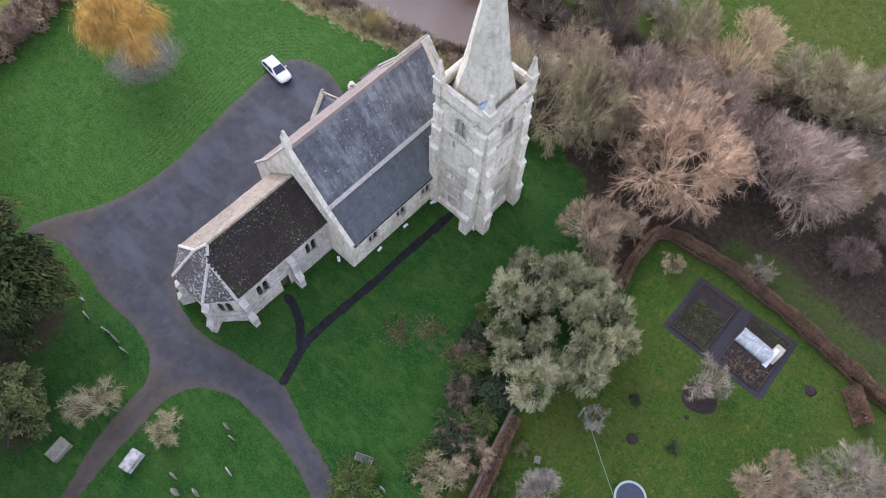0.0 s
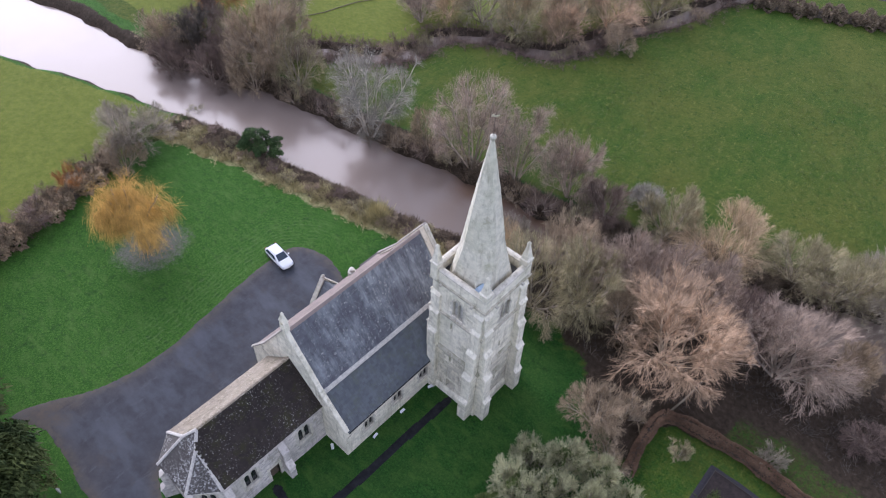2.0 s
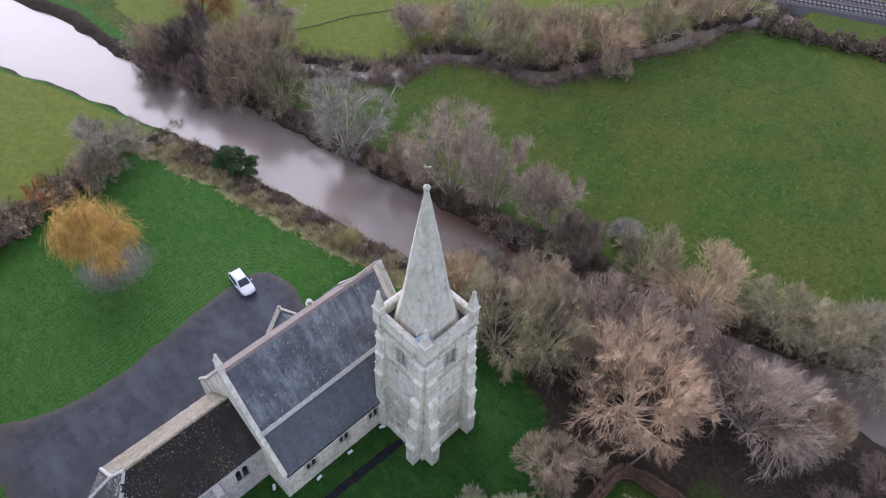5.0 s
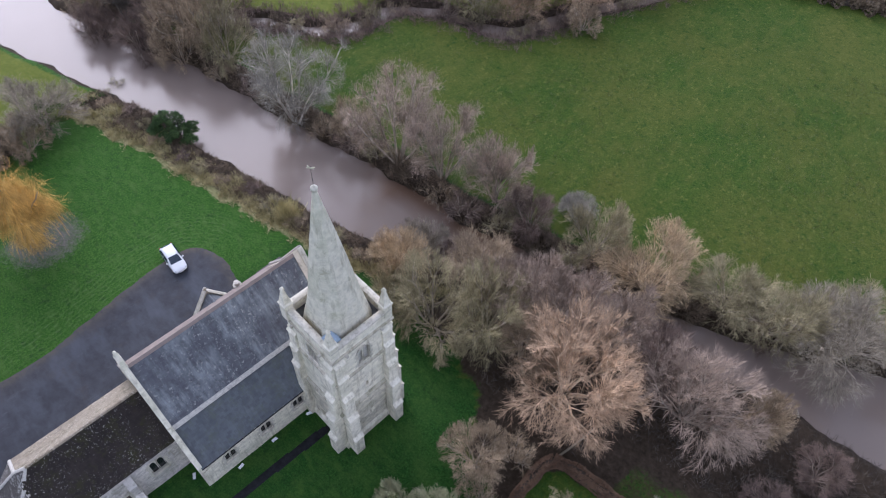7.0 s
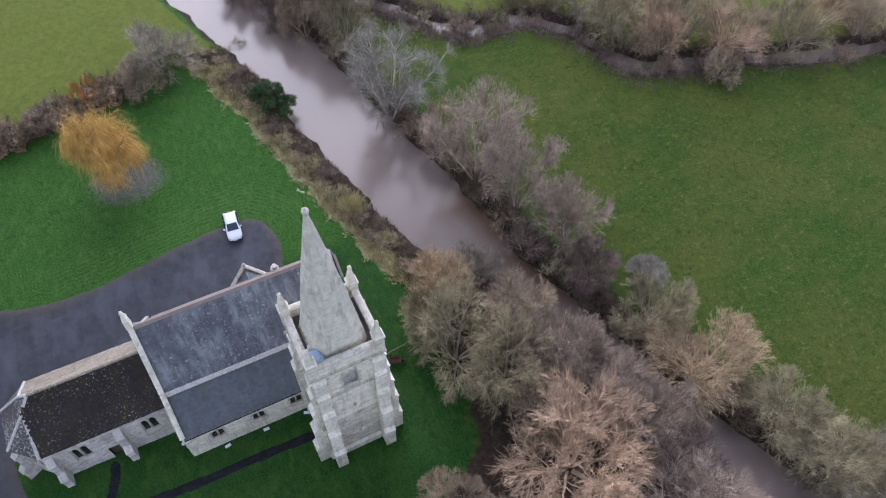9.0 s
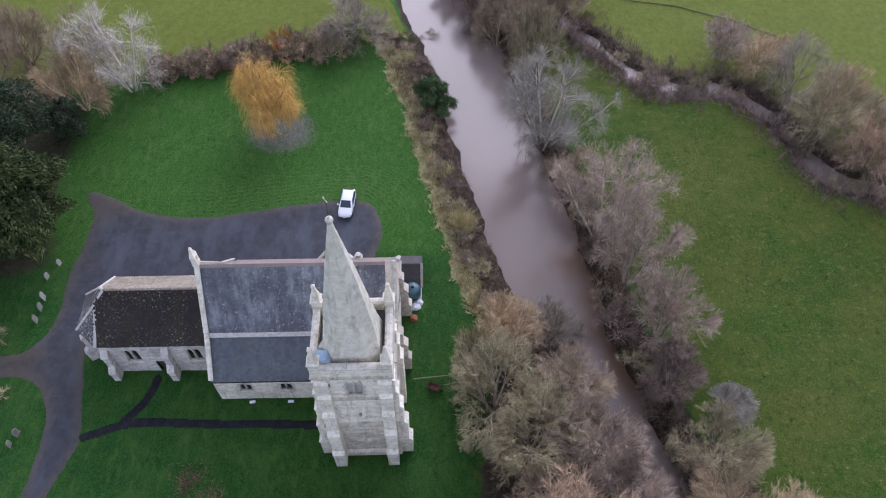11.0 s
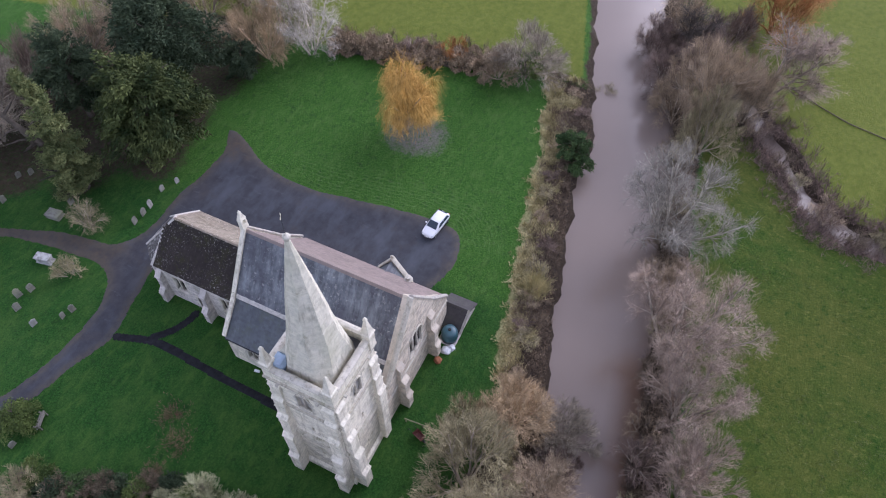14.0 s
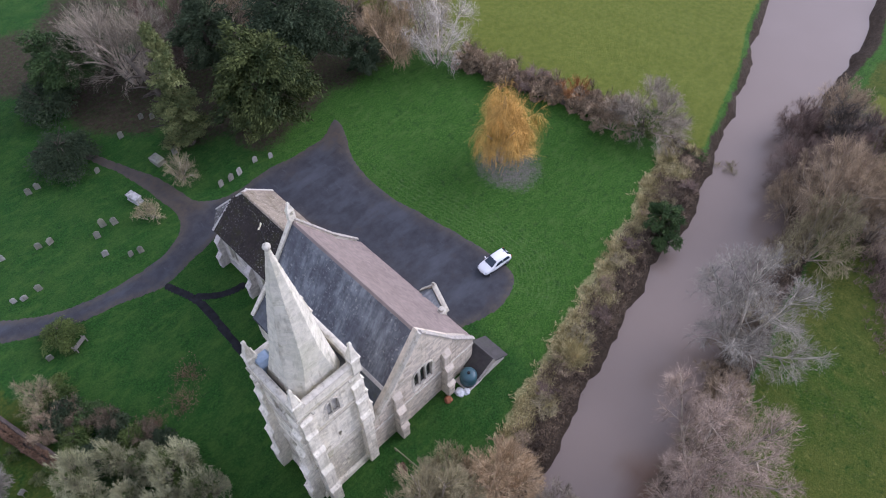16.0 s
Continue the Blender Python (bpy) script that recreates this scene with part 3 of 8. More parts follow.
sheet("road", DRIVE, 0.045, TARMAC, "worn grey tarmac drive and parking area round the church", "road", 0.4, 0.9)
sheet("pavement_1", band_ring(PATH_S, 0.36), 0.05, PATH_TARMAC, "narrow dark tarmac path along the church", "path", 0.12, 0.3)
sheet("pavement_2", band_ring(PATH_D, 0.37), 0.06, PATH_TARMAC, "narrow dark tarmac path to the chancel door", "path", 0.12, 0.3)

wx = spaced(-90, 60, 1.5, 390)
across = np.linspace(-0.35, 1.35, 15)
WX = np.repeat(wx[:, None], len(across), 1)
WY = near_y(WX) + across[None, :] * (far_y(WX) - near_y(WX))
k = np.arange(WX.size).reshape(WX.shape)
wq = np.stack([k[:-1, :-1], k[:-1, 1:], k[1:, 1:], k[1:, :-1]], -1).reshape(-1, 4)
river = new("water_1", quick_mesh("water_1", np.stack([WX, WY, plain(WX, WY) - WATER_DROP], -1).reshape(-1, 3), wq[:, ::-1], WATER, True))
# rises towards the far bank, over the middle reach only
river.data.attributes.new("far_brown", "FLOAT", "POINT").data.foreach_set("value", np.ascontiguousarray(ease(4.4, 0.8, far_y(WX) - WY + 0.9 * wobble(WX * 0.5, WY * 0.5)) * ease(-19, -11, WX) * ease(8, 1, WX), dtype=np.float32).ravel())
tagged(river, "smooth brown silty river reflecting a pale sky", "river", kind="structure")
sl = [Vector((*p, 0)) for p in STREAM]
rows_v = []
for i in range(len(sl) - 1):
    for s in np.linspace(0, 1, 2, endpoint=False):
        p, d = sl[i].lerp(sl[i + 1], s), (sl[i + 1] - sl[i]).normalized()
        rows_v += [(p.x - d.y * w, p.y + d.x * w, float(plain(p.x, p.y)) - 0.66) for w in (-2.6, 0, 2.6)]
k = np.arange(len(rows_v)).reshape(-1, 3)
sq = np.stack([k[:-1, :-1], k[:-1, 1:], k[1:, 1:], k[1:, :-1]], -1).reshape(-1, 4)
tagged(new("water_2", quick_mesh("water_2", np.array(rows_v), sq, WATER, True)), "narrow pale brook winding through the meadow", "stream", kind="structure")

# ---- the church ----
ZB = -0.9                                   # walls start below the turf
church = thing("church", "medieval grey limestone parish church with slate roofs, square tower and spire", "church", at=pose(0, 0, 0))
random.seed(11)


def uv_frame(origin, u, up):
    """A frame with x along u, z along up, y = inwards normal (up x u)."""
    u, up = Vector(u).normalized(), Vector(up).normalized()
    nrm = up.cross(u)
    m = Matrix((u, nrm, up)).transposed().to_4x4()
    m.translation = origin
    return m


def wall_panel(sh, length, height, thick, holes=(), z0=0.0):
    """Outer face at y = 0, thickness towards +y; holes are (u0, u1, v0, v1)."""
    us = sorted({0.0, length, *[h[0] for h in holes], *[h[1] for h in holes]})
    for a, b in zip(us, us[1:]):
        cuts = sorted((h[2], h[3]) for h in holes if h[0] < (a + b) / 2 < h[1])
        v = z0
        for c, d in cuts:
            sh.box(a, b, 0, thick, v, c)
            v = d
        sh.box(a, b, 0, thick, v, height)


def lancet(w, h, n=5):
    """Outline of a pointed light of width w and height h, anticlockwise from bottom left."""
    sp = h - w * 0.9
    arc_r = [(w / 2 - (w / 2) * (1 - math.cos(t * math.pi / 2)) * 1.0, sp + (h - sp) * math.sin(t * math.pi / 2)) for t in np.linspace(0, 1, n)]
    return [(-w / 2, 0), (w / 2, 0)] + arc_r + [(-x, z) for x, z in arc_r[-2::-1]]


def light_plate(sh, cx, cz, w, h, W, H, depth):
    """A plate W x H with one pointed hole; lower edge centre of the plate at (cx, cz)."""
    inner = [(x, z + (H - h) * 0.35) for x, z in lancet(w, h)]
    outer, c = [], (0, H / 2)
    for x, z in inner:
        dx, dz = x - c[0], z - c[1]
        s = min((W / 2) / abs(dx) if abs(dx) > 1e-6 else 1e9, (H / 2) / abs(dz) if abs(dz) > 1e-6 else 1e9)
        outer.append((c[0] + dx * s, c[1] + dz * s))
    n = len(inner)
    pts = [(cx + x, y, cz + z) for y in (0, depth) for x, z in inner] + [(cx + x, y, cz + z) for y in (0, depth) for x, z in outer]
    f = []
    for i in range(n):
        j = (i + 1) % n
        f += [(2 * n + i, 2 * n + j, j, i), (i, j, n + j, n + i), (n + i, n + j, 3 * n + j, 3 * n + i), (3 * n + i, 3 * n + j, 2 * n + j, 2 * n + i)]
    sh.add(pts, f)


def window(parent, m, cu, v0, width, height, lights, label, hood=True, glass=DARK_GLASS, stone=None):
    """A traceried window in a wall's frame m, centred at cu with its sill at v0."""
    stone = stone or DRESSED
    win = part("window", Shape().at(m).box(cu - width / 2, cu + width / 2, 0.24, 0.27, v0, v0 + height), glass, parent, label)
    fr = Shape().at(m @ Matrix.Translation((0, 0.03, 0)))
    W = width / lights
    for i in range(lights):
        hh = height - (0.0 if lights < 3 or i == lights // 2 else height * 0.12)
        light_plate(fr, cu - width / 2 + W * (i + 0.5), v0, W * 0.74, hh * 0.86, W, height, 0.16)
    part("window_frame", fr, stone, win)
    sill = Shape().at(m).loft([[(cu - width / 2 - 0.12, -0.10, v0 - 0.14), (cu + width / 2 + 0.12, -0.10, v0 - 0.14), (cu + width / 2 + 0.12, 0.22, v0 - 0.14), (cu - width / 2 - 0.12, 0.22, v0 - 0.14)],
                               [(cu - width / 2 - 0.12, -0.10, v0 - 0.07), (cu + width / 2 + 0.12, -0.10, v0 - 0.07), (cu + width / 2 + 0.12, 0.22, v0 + 0.02), (cu - width / 2 - 0.12, 0.22, v0 + 0.02)]])
    part("sill", sill, stone, win)
    if hood:
        hd = Shape().at(m)
        n, top = 10, v0 + height
        for i in range(n):
            a0, a1 = math.pi * i / n, math.pi * (i + 1) / n
            ring = []
            for a in (a0, a1):
                c, s = math.cos(a), math.sin(a)
                ring.append([(cu + (width / 2 + o) * c, y, top - 0.45 * height * 0.55 + (0.25 * height + o) * s) for o, y in ((0.02, -0.09), (0.14, -0.07), (0.14, 0.02), (0.02, 0.02))])
            hd.loft(ring)
        part("hood_mould", hd, stone, win)
    for s in (-1, 1):
        v = v0
        k = 0
        while v < v0 + height * 0.8:
            hgt = random.uniform(0.26, 0.36)
            wd = 0.18 if k % 2 else 0.30
            x0, x1 = sorted((cu + s * width / 2, cu + s * (width / 2 + wd)))
            part("jamb_stone", Shape().at(m).box(x0, x1, -0.022, 0.03, v, v + hgt - 0.012), stone, win)
            v += hgt
            k += 1
    return win


def stones(sh, m, u0, u1, v0, v1, holes=(), keep=None, course=(0.24, 0.36), length=(0.32, 0.75), proud=0.018, rng=None):
    """Coursed stones over a wall's face."""
    rng = rng or random
    sh.at(m)
    v = v0
    while v < v1 - 0.05:
        h = min(rng.uniform(*course), v1 - v)
        u = u0 + rng.uniform(-0.3, 0)
        while u < u1 - 0.02:
            w = rng.uniform(*length)
            a, b = max(u, u0), min(u + w, u1)
            u += w
            if b - a < 0.06:
                continue
            c, d = (a + b) / 2, v + h / 2
            if any(q[0] - 0.05 < c < q[1] + 0.05 and q[2] - 0.05 < d < q[3] + 0.05 for q in holes) or (keep and not (keep(a, v) and keep(b, v + h) and keep(a, v + h) and keep(b, v))):
                continue
            o = proud * rng.uniform(0.35, 1.3)
            g = 0.008
            t = 0.006
            sh.add([(a + g, 0.02, v + g), (b - g, 0.02, v + g), (b - g, 0.02, v + h - g), (a + g, 0.02, v + h - g),
                    (a + g + t, -o, v + g + t), (b - g - t, -o, v + g + t), (b - g - t, -o, v + h - g - t), (a + g + t, -o, v + h - g - t)],
                   [(4, 5, 6, 7), (0, 1, 5, 4), (1, 2, 6, 5), (2, 3, 7, 6), (3, 0, 4, 7)])
        v += h


def slates(sh, origin, along, up, length, rise, keep=None, width=0.34, gauge=0.24, rng=None):
    """Courses of lapped slates on a slope; origin at the eave's start."""
    rng = rng or random
    along, up = Vector(along).normalized(), Vector(up).normalized()
    m = Matrix((along, up, along.cross(up))).transposed().to_4x4()
    m.translation = origin
    sh.at(m)
    row, v = 0, 0.0
    while v < rise - 0.02:
        h = min(gauge, rise - v)
        u = -0.5 * width * (row % 2)
        while u < length - 0.01:
            w = width * rng.uniform(0.85, 1.15)
            a, b = max(u, 0.0), min(u + w, length)
            u += w
            if b - a < 0.03 or (keep and not keep((a + b) / 2, v + h / 2)):
                continue
            lo, hi, j = 0.022 + rng.uniform(0, 0.010), 0.006, rng.uniform(-0.012, 0.012)
            sh.add([(a + 0.004, v + j, lo), (b - 0.004, v + j, lo), (b - 0.004, v + h + 0.03, hi), (a + 0.004, v + h + 0.03, hi), (a + 0.004, v + j, 0), (b - 0.004, v + j, 0)],
                   [(0, 1, 2, 3), (4, 5, 1, 0)])
        v += gauge
        row += 1


def plane_slab(sh, pts, thick):
    """A roof plane with thickness below it."""
    pts = [Vector(p) for p in pts]
    nrm = (pts[1] - pts[0]).cross(pts[2] - pts[0]).normalized()
    if nrm.z < 0:
        nrm = -nrm
    sh.at(Matrix.Identity(4)).loft([[tuple(p - nrm * thick) for p in pts], [tuple(p) for p in pts]])


def butt(parent, m, cu, width, stages, label="", stone=None):
    """A stepped buttress on a wall's face; stages are (depth, top) from the lowest, each with a sloped cap."""
    sh = Shape().at(m)
    low = ZB
    for i, (depth, top) in enumerate(stages):
        nxt = stages[i + 1][0] if i + 1 < len(stages) else 0.02
        cap = (depth - nxt) * 1.15
        sh.loft([[(cu - width / 2, -depth, low), (cu + width / 2, -depth, low), (cu + width / 2, 0.1, low), (cu - width / 2, 0.1, low)],
                 [(cu - width / 2, -depth, top), (cu + width / 2, -depth, top), (cu + width / 2, 0.1, top), (cu - width / 2, 0.1, top)],
                 [(cu - width / 2, -nxt, top + cap), (cu + width / 2, -nxt, top + cap), (cu + width / 2, 0.1, top + cap), (cu - width / 2, 0.1, top + cap)]])
        low = top
    b = part("buttress", sh, stone or LIMESTONE, parent, label, bevel=0.02)
    dress = Shape()
    rng = random.Random(int(cu * 100) + len(stages))
    low = ZB + 0.6
    for i, (depth, top) in enumerate(stages):
        nxt = stages[i + 1][0] if i + 1 < len(stages) else 0.02
        stones(dress, m @ Matrix.Translation((cu - width / 2, -depth, 0)), 0, width, low, top, course=(0.28, 0.4), length=(0.4, 0.6), rng=rng)
        for sgn, off in ((-1, 0), (1, width)):
            side = m @ Matrix.Translation((cu - width / 2 + off, 0 if sgn < 0 else -depth, 0)) @ pose(0, 0, 0, 0, 0, -90 if sgn < 0 else 90)
            stones(dress, side, 0, depth, low, top, course=(0.28, 0.4), length=(0.35, 0.6), rng=rng)
        slope = (depth - nxt) * 1.15
        dress.at(m).loft([[(cu - width / 2 - 0.05, -depth - 0.07, top - 0.07), (cu + width / 2 + 0.05, -depth - 0.07, top - 0.07), (cu + width / 2 + 0.05, -nxt, top + slope - 0.02), (cu - width / 2 - 0.05, -nxt, top + slope - 0.02)],
                          [(cu - width / 2 - 0.05, -depth - 0.07, top + 0.01), (cu + width / 2 + 0.05, -depth - 0.07, top + 0.01), (cu + width / 2 + 0.05, -nxt, top + slope + 0.07), (cu - width / 2 - 0.05, -nxt, top + slope + 0.07)]])
        low = top
    tagged(part("stone_facing", dress, stone or LIMESTONE, b), kind="stuff")
    return b


# -- tower --
TX0, TX1, TY0, TY1 = 3.08, 8.50, 5.48, 10.92
TCX, TCY, TOP = (TX0 + TX1) / 2, (TY0 + TY1) / 2, 15.1
part("tower_core", Shape().box(TX0 + 0.9, TX1 - 0.9, TY0 + 0.9, TY1 - 0.9, ZB, 14.4), DARK, church)
tower = church
TW, TD = TX1 - TX0, TY1 - TY0
FACES = dict(south=uv_frame((TX1, TY0, 0), (0, 1, 0), (0, 0, 1)), west=uv_frame((TX1, TY1, 0), (-1, 0, 0), (0, 0, 1)), north=uv_frame((TX0, TY1, 0), (0, -1, 0), (0, 0, 1)), east=uv_frame((TX0, TY0, 0), (1, 0, 0), (0, 0, 1)))
tower_holes = {}
for side, m in FACES.items():
    L = TD if side in ("south", "north") else TW
    c = L / 2
    holes = [(c - 0.55, c + 0.55, 11.75, 14.0)]
    if side != "north":
        holes += [(c - 0.14, c + 0.14, 7.7, 8.45), (c - 0.10, c + 0.10, 2.3, 3.0)]
    if side == "south":
        holes += [(0.9, 1.06, 13.2, 13.75), (0.88, 1.04, 9.0, 9.5)]
    if side == "east":
        holes = [(c - 0.45, c + 0.65, 11.75, 14.0), (c - 0.6, c - 0.4, 9.8, 10.6), (L - 1.05, L - 0.85, 12.0, 12.8), (c - 0.5, c - 0.3, 4.9, 5.7), (c - 0.7, c + 0.4, ZB, 1.9)]
    tower_holes[side] = holes
    wall = Shape().at(m)
    inset = 0.0 if side in ("south", "north") else 0.9
    wall_panel(wall, L, TOP, 0.9, holes, ZB) if inset == 0 else wall_panel(wall.at(m @ Matrix.Translation((0, 0, 0))), L, TOP, 0.9, holes, ZB)
    part("wall", wall, LIMESTONE, tower)
    bel = holes[0]
    window(tower, m, (bel[0] + bel[1]) / 2, bel[2], bel[1] - bel[0], bel[3] - bel[2], 2, "two-light louvred belfry window", True, LOUVRE)

# string courses, plinth and parapet
def ring_course(name, z, out, h, parent, mat=DRESSED, slope=0.06, inset=0.0):
    sh = Shape()
    x0, x1, y0, y1 = TX0 + inset, TX1 - inset, TY0 + inset, TY1 - inset
    rings = []
    for o, zz in ((0.0, z - 0.02), (out, z), (out, z + h - slope), (0.0, z + h)):
        rings.append([(x0 - o, y0 - o, zz), (x1 + o, y0 - o, zz), (x1 + o, y1 + o, zz), (x0 - o, y1 + o, zz)])
    sh.loft(rings)
    return part(name, sh, mat, parent, bevel=0.01)


ring_course("string_course", 6.25, 0.26, 0.42, tower, STRING_STONE, 0.30)
ring_course("string_course", 11.2, 0.17, 0.26, tower, STRING_STONE)
ring_course("string_course", 14.85, 0.20, 0.26, tower, STRING_STONE)
ring_course("plinth", ZB, 0.22, 1.45, tower, LIMESTONE, 0.25)
par = Shape()
for x0, x1, y0, y1 in ((TX0 - 0.06, TX1 + 0.06, TY0 - 0.06, TY0 + 0.32), (TX0 - 0.06, TX1 + 0.06, TY1 - 0.32, TY1 + 0.06), (TX0 - 0.06, TX0 + 0.32, TY0 + 0.32, TY1 - 0.32), (TX1 - 0.32, TX1 + 0.06, TY0 + 0.32, TY1 - 0.32)):
    par.box(x0, x1, y0, y1, 15.08, 16.15)
parapet = part("parapet", par, LIMESTONE, tower)
for side, m in FACES.items():
    L = TD if side in ("south", "north") else TW
    u = -0.05
    k = 0
    while u < L:
        w = min(0.85, L + 0.05 - u)
        part("coping_stone", Shape().at(m @ Matrix.Translation((0, 0, 16.15))).loft([[(u + .01, -0.13, 0), (u + w - .01, -0.13, 0), (u + w - .01, 0.40, 0), (u + .01, 0.40, 0)], [(u + .01, -0.13, 0.10), (u + w - .01, -0.13, 0.10), (u + w - .01, 0.40, 0.10), (u + .01, 0.40, 0.10)], [(u + .01, 0.05, 0.20), (u + w - .01, 0.05, 0.20), (u + w - .01, 0.24, 0.20), (u + .01, 0.24, 0.20)]]), DRESSED, parapet)
        u += 0.85
    for pu in (0.2 * L, 0.8 * L):
        part("water_spout", Shape().at(m).box(pu - 0.11, pu + 0.11, -0.42, 0.05, 14.83, 15.03), DRESSED, tower, bevel=0.03)
part("gutter_floor", Shape().box(TX0 + 0.3, TX1 - 0.3, TY0 + 0.3, TY1 - 0.3, 14.7, 15.22), LEAD, tower, "dark lead gutter behind the parapet")
for cx, cy in ((TX0 + 0.27, TY0 + 0.12), (TX1 - 0.27, TY0 + 0.27), (TX1 - 0.27, TY1 - 0.22), (TX0 + 0.27, TY1 - 0.15)):
    pin = Shape().at(pose(cx, cy, 0, 0, 0, 0))
    sq = lambda r, z: [(-r, -r, z), (r, -r, z), (r, r, z), (-r, r, z)]
    pin.loft([sq(0.36, 15.0), sq(0.36, 16.75), sq(0.43, 16.8), sq(0.43, 16.92), sq(0.33, 17.0), sq(0.10, 18.45), sq(0.15, 18.5), sq(0.13, 18.62), sq(0.03, 18.78)])
    part("pinnacle", pin, LIMESTONE, tower, bevel=0.02)
for side, m in FACES.items():
    L = TD if side in ("south", "north") else TW
    for cu in (0.48, L - 0.48):
        if side == "north" or (side in ("east", "west") and ((side == "east" and cu < 1) or (side == "west" and cu > 1))):
            butt(tower, m, cu, 0.9, [(0.55, 8.5), (0.35, 11.0), (0.2, 13.2)])
        else:
            butt(tower, m, cu, 0.9, [(1.15, 2.4), (0.9, 6.0), (0.62, 9.2), (0.36, 12.0), (0.18, 14.0)])

# -- spire --
TIP = Vector((5.58, 8.16, 29.0))
sp = Shape()
NS = 34
rings = []
for i in range(NS + 1):
    s = i / NS
    z = 15.2 + (28.55 - 15.2) * s
    r = 2.06 * (1 - s) + 0.13 * s + 0.10 * math.sin(math.pi * s)
    cx, cy = TCX + (TIP.x - TCX) * s, TCY + (TIP.y - TCY) * s
    k_ = 0.4142 + (0.70 - 0.4142) * max(0.0, 1 - s / 0.34) ** 1.5
    rings.append([(cx + r * a, cy + r * b, z) for a, b in ((1, k_), (k_, 1), (-k_, 1), (-1, k_), (-1, -k_), (-k_, -1), (k_, -1), (1, -k_))])
sp.loft(rings)
spire = part("spire", sp, SPIRE_STONE, church, "tall octagonal lichened stone spire")
crs = Shape()
rng = random.Random(3)
for i in range(NS):
    for k in range(8):
        a, b = Vector(rings[i][k]), Vector(rings[i][(k + 1) % 8])
        c, d = Vector(rings[i + 1][k]), Vector(rings[i + 1][(k + 1) % 8])
        nrm = (b - a).cross(c - a).normalized()
        n = max(1, round((b - a).length / 0.62))
        cuts = [0] + sorted(min(0.95, max(0.05, (j + rng.uniform(-0.25, 0.25)) / n)) for j in range(1, n)) + [1]
        for s0, s1 in zip(cuts, cuts[1:]):
            o = nrm * rng.uniform(0.006, 0.026)
            g0, g1 = s0 + 0.012 / (b - a).length, s1 - 0.012 / (b - a).length
            p = [a.lerp(b, g0), a.lerp(b, g1), c.lerp(d, g1), c.lerp(d, g0)]
            p = [p[0].lerp(p[3], 0.03), p[1].lerp(p[2], 0.03), p[2].lerp(p[1], 0.03), p[3].lerp(p[0], 0.03)]
            q = [v + o for v in p]
            crs.add([tuple(v - nrm * 0.02) for v in p] + [tuple(v) for v in q], [(4, 5, 6, 7), (0, 1, 5, 4), (1, 2, 6, 5), (2, 3, 7, 6), (3, 0, 4, 7)])
tagged(part("stonework", crs, SPIRE_STONE, spire), kind="stuff")
for zc in (20.3, 24.4):
    s = (zc - 15.2) / (28.55 - 15.2)
    band = Shape()
    rr = 2.06 * (1 - s) + 0.13 * s + 0.10 * math.sin(math.pi * s)
    cx, cy = TCX + (TIP.x - TCX) * s, TCY + (TIP.y - TCY) * s
    band.loft([[(cx + (rr + o) / math.cos(math.pi / 8) * math.cos(math.pi / 8 + k * math.pi / 4), cy + (rr + o) / math.cos(math.pi / 8) * math.sin(math.pi / 8 + k * math.pi / 4), zc + z) for k in range(8)] for o, z in ((-0.1, -0.06), (0.035, -0.04), (0.03, 0.06), (-0.1, 0.10))])
    part("spire_band", band, SPIRE_STONE, spire)
part("capstone", Shape().at(Matrix.Translation((TIP.x, TIP.y, 0))).lathe([(0.13, 28.4), (0.14, 28.6), (0.21, 28.72), (0.25, 28.86), (0.21, 28.98), (0.12, 29.05), (0.05, 29.12)], 10), DRESSED, spire)
vane = part("weathervane", Shape().at(Matrix.Translation((TIP.x, TIP.y, 0))).tube([(0, 0, 29.0), (0, 0, 30.7)], 0.013, 6), IRON, spire)
vs = Shape().at(pose(TIP.x, TIP.y, 30.5, 0, 0, 35) @ Matrix.Scale(0.7, 4))
vs.prism([(-0.42, 0.0), (-0.10, 0.02), (0.12, -0.04), (0.25, 0.05), (0.42, 0.26), (0.20, 0.22), (0.05, 0.14), (-0.12, 0.22), (-0.22, 0.34), (-0.30, 0.26), (-0.24, 0.12)], -0.02, 0.02)
part("vane_plate", vs, GILT, vane, "small gilded weathervane plate")
# small lead-roofed stair top in the tower's south-east corner
st = part("stair_head", Shape().box(7.0, 8.15, 5.75, 6.75, 15.1, 16.1), LEAD_BLUE, tower, "small blue-grey lead-clad stair head")
part("lead_cap", Shape().loft([[(6.92, 5.67, 16.1), (8.2, 5.67, 16.1), (8.2, 6.85, 16.1), (6.92, 6.85, 16.1)], [(7.2, 5.9, 16.5), (8.05, 5.9, 16.5), (8.05, 6.6, 16.5), (7.2, 6.6, 16.5)]]), LEAD_BLUE, st)
arch = Shape()
for i in range(8):
    a0, a1 = math.pi * i / 8, math.pi * (i + 1) / 8
    arch.loft([[(6.6 + 0.5 * r * math.cos(a) * 0.7, 6.55 + 0.5 * r * math.cos(a) * -0.7 + 0.2 * q, 15.9 + 0.75 * r * math.sin(a)) for r, q in ((1, -1), (1.3, -1), (1.3, 1), (1, 1))] for a in (a0, a1)])
part("spire_doorway", arch, SPIRE_STONE, spire)

# -- nave and aisles --
RX, RZ = -2.83, 12.35
SVX, SVZ, NVX, NVZ = 0.66, 7.15, -6.32, 7.2
SEX, SEZ, NEX, NEZ = 3.55, 3.85, -9.25, 3.75
NY0, NY1 = -5.25, 10.95
part("nave_core", Shape().box(RX - 3.0, RX + 3.0, NY0 + 0.4, NY1 - 0.9, ZB, 7.0), DARK, church)
nave = church


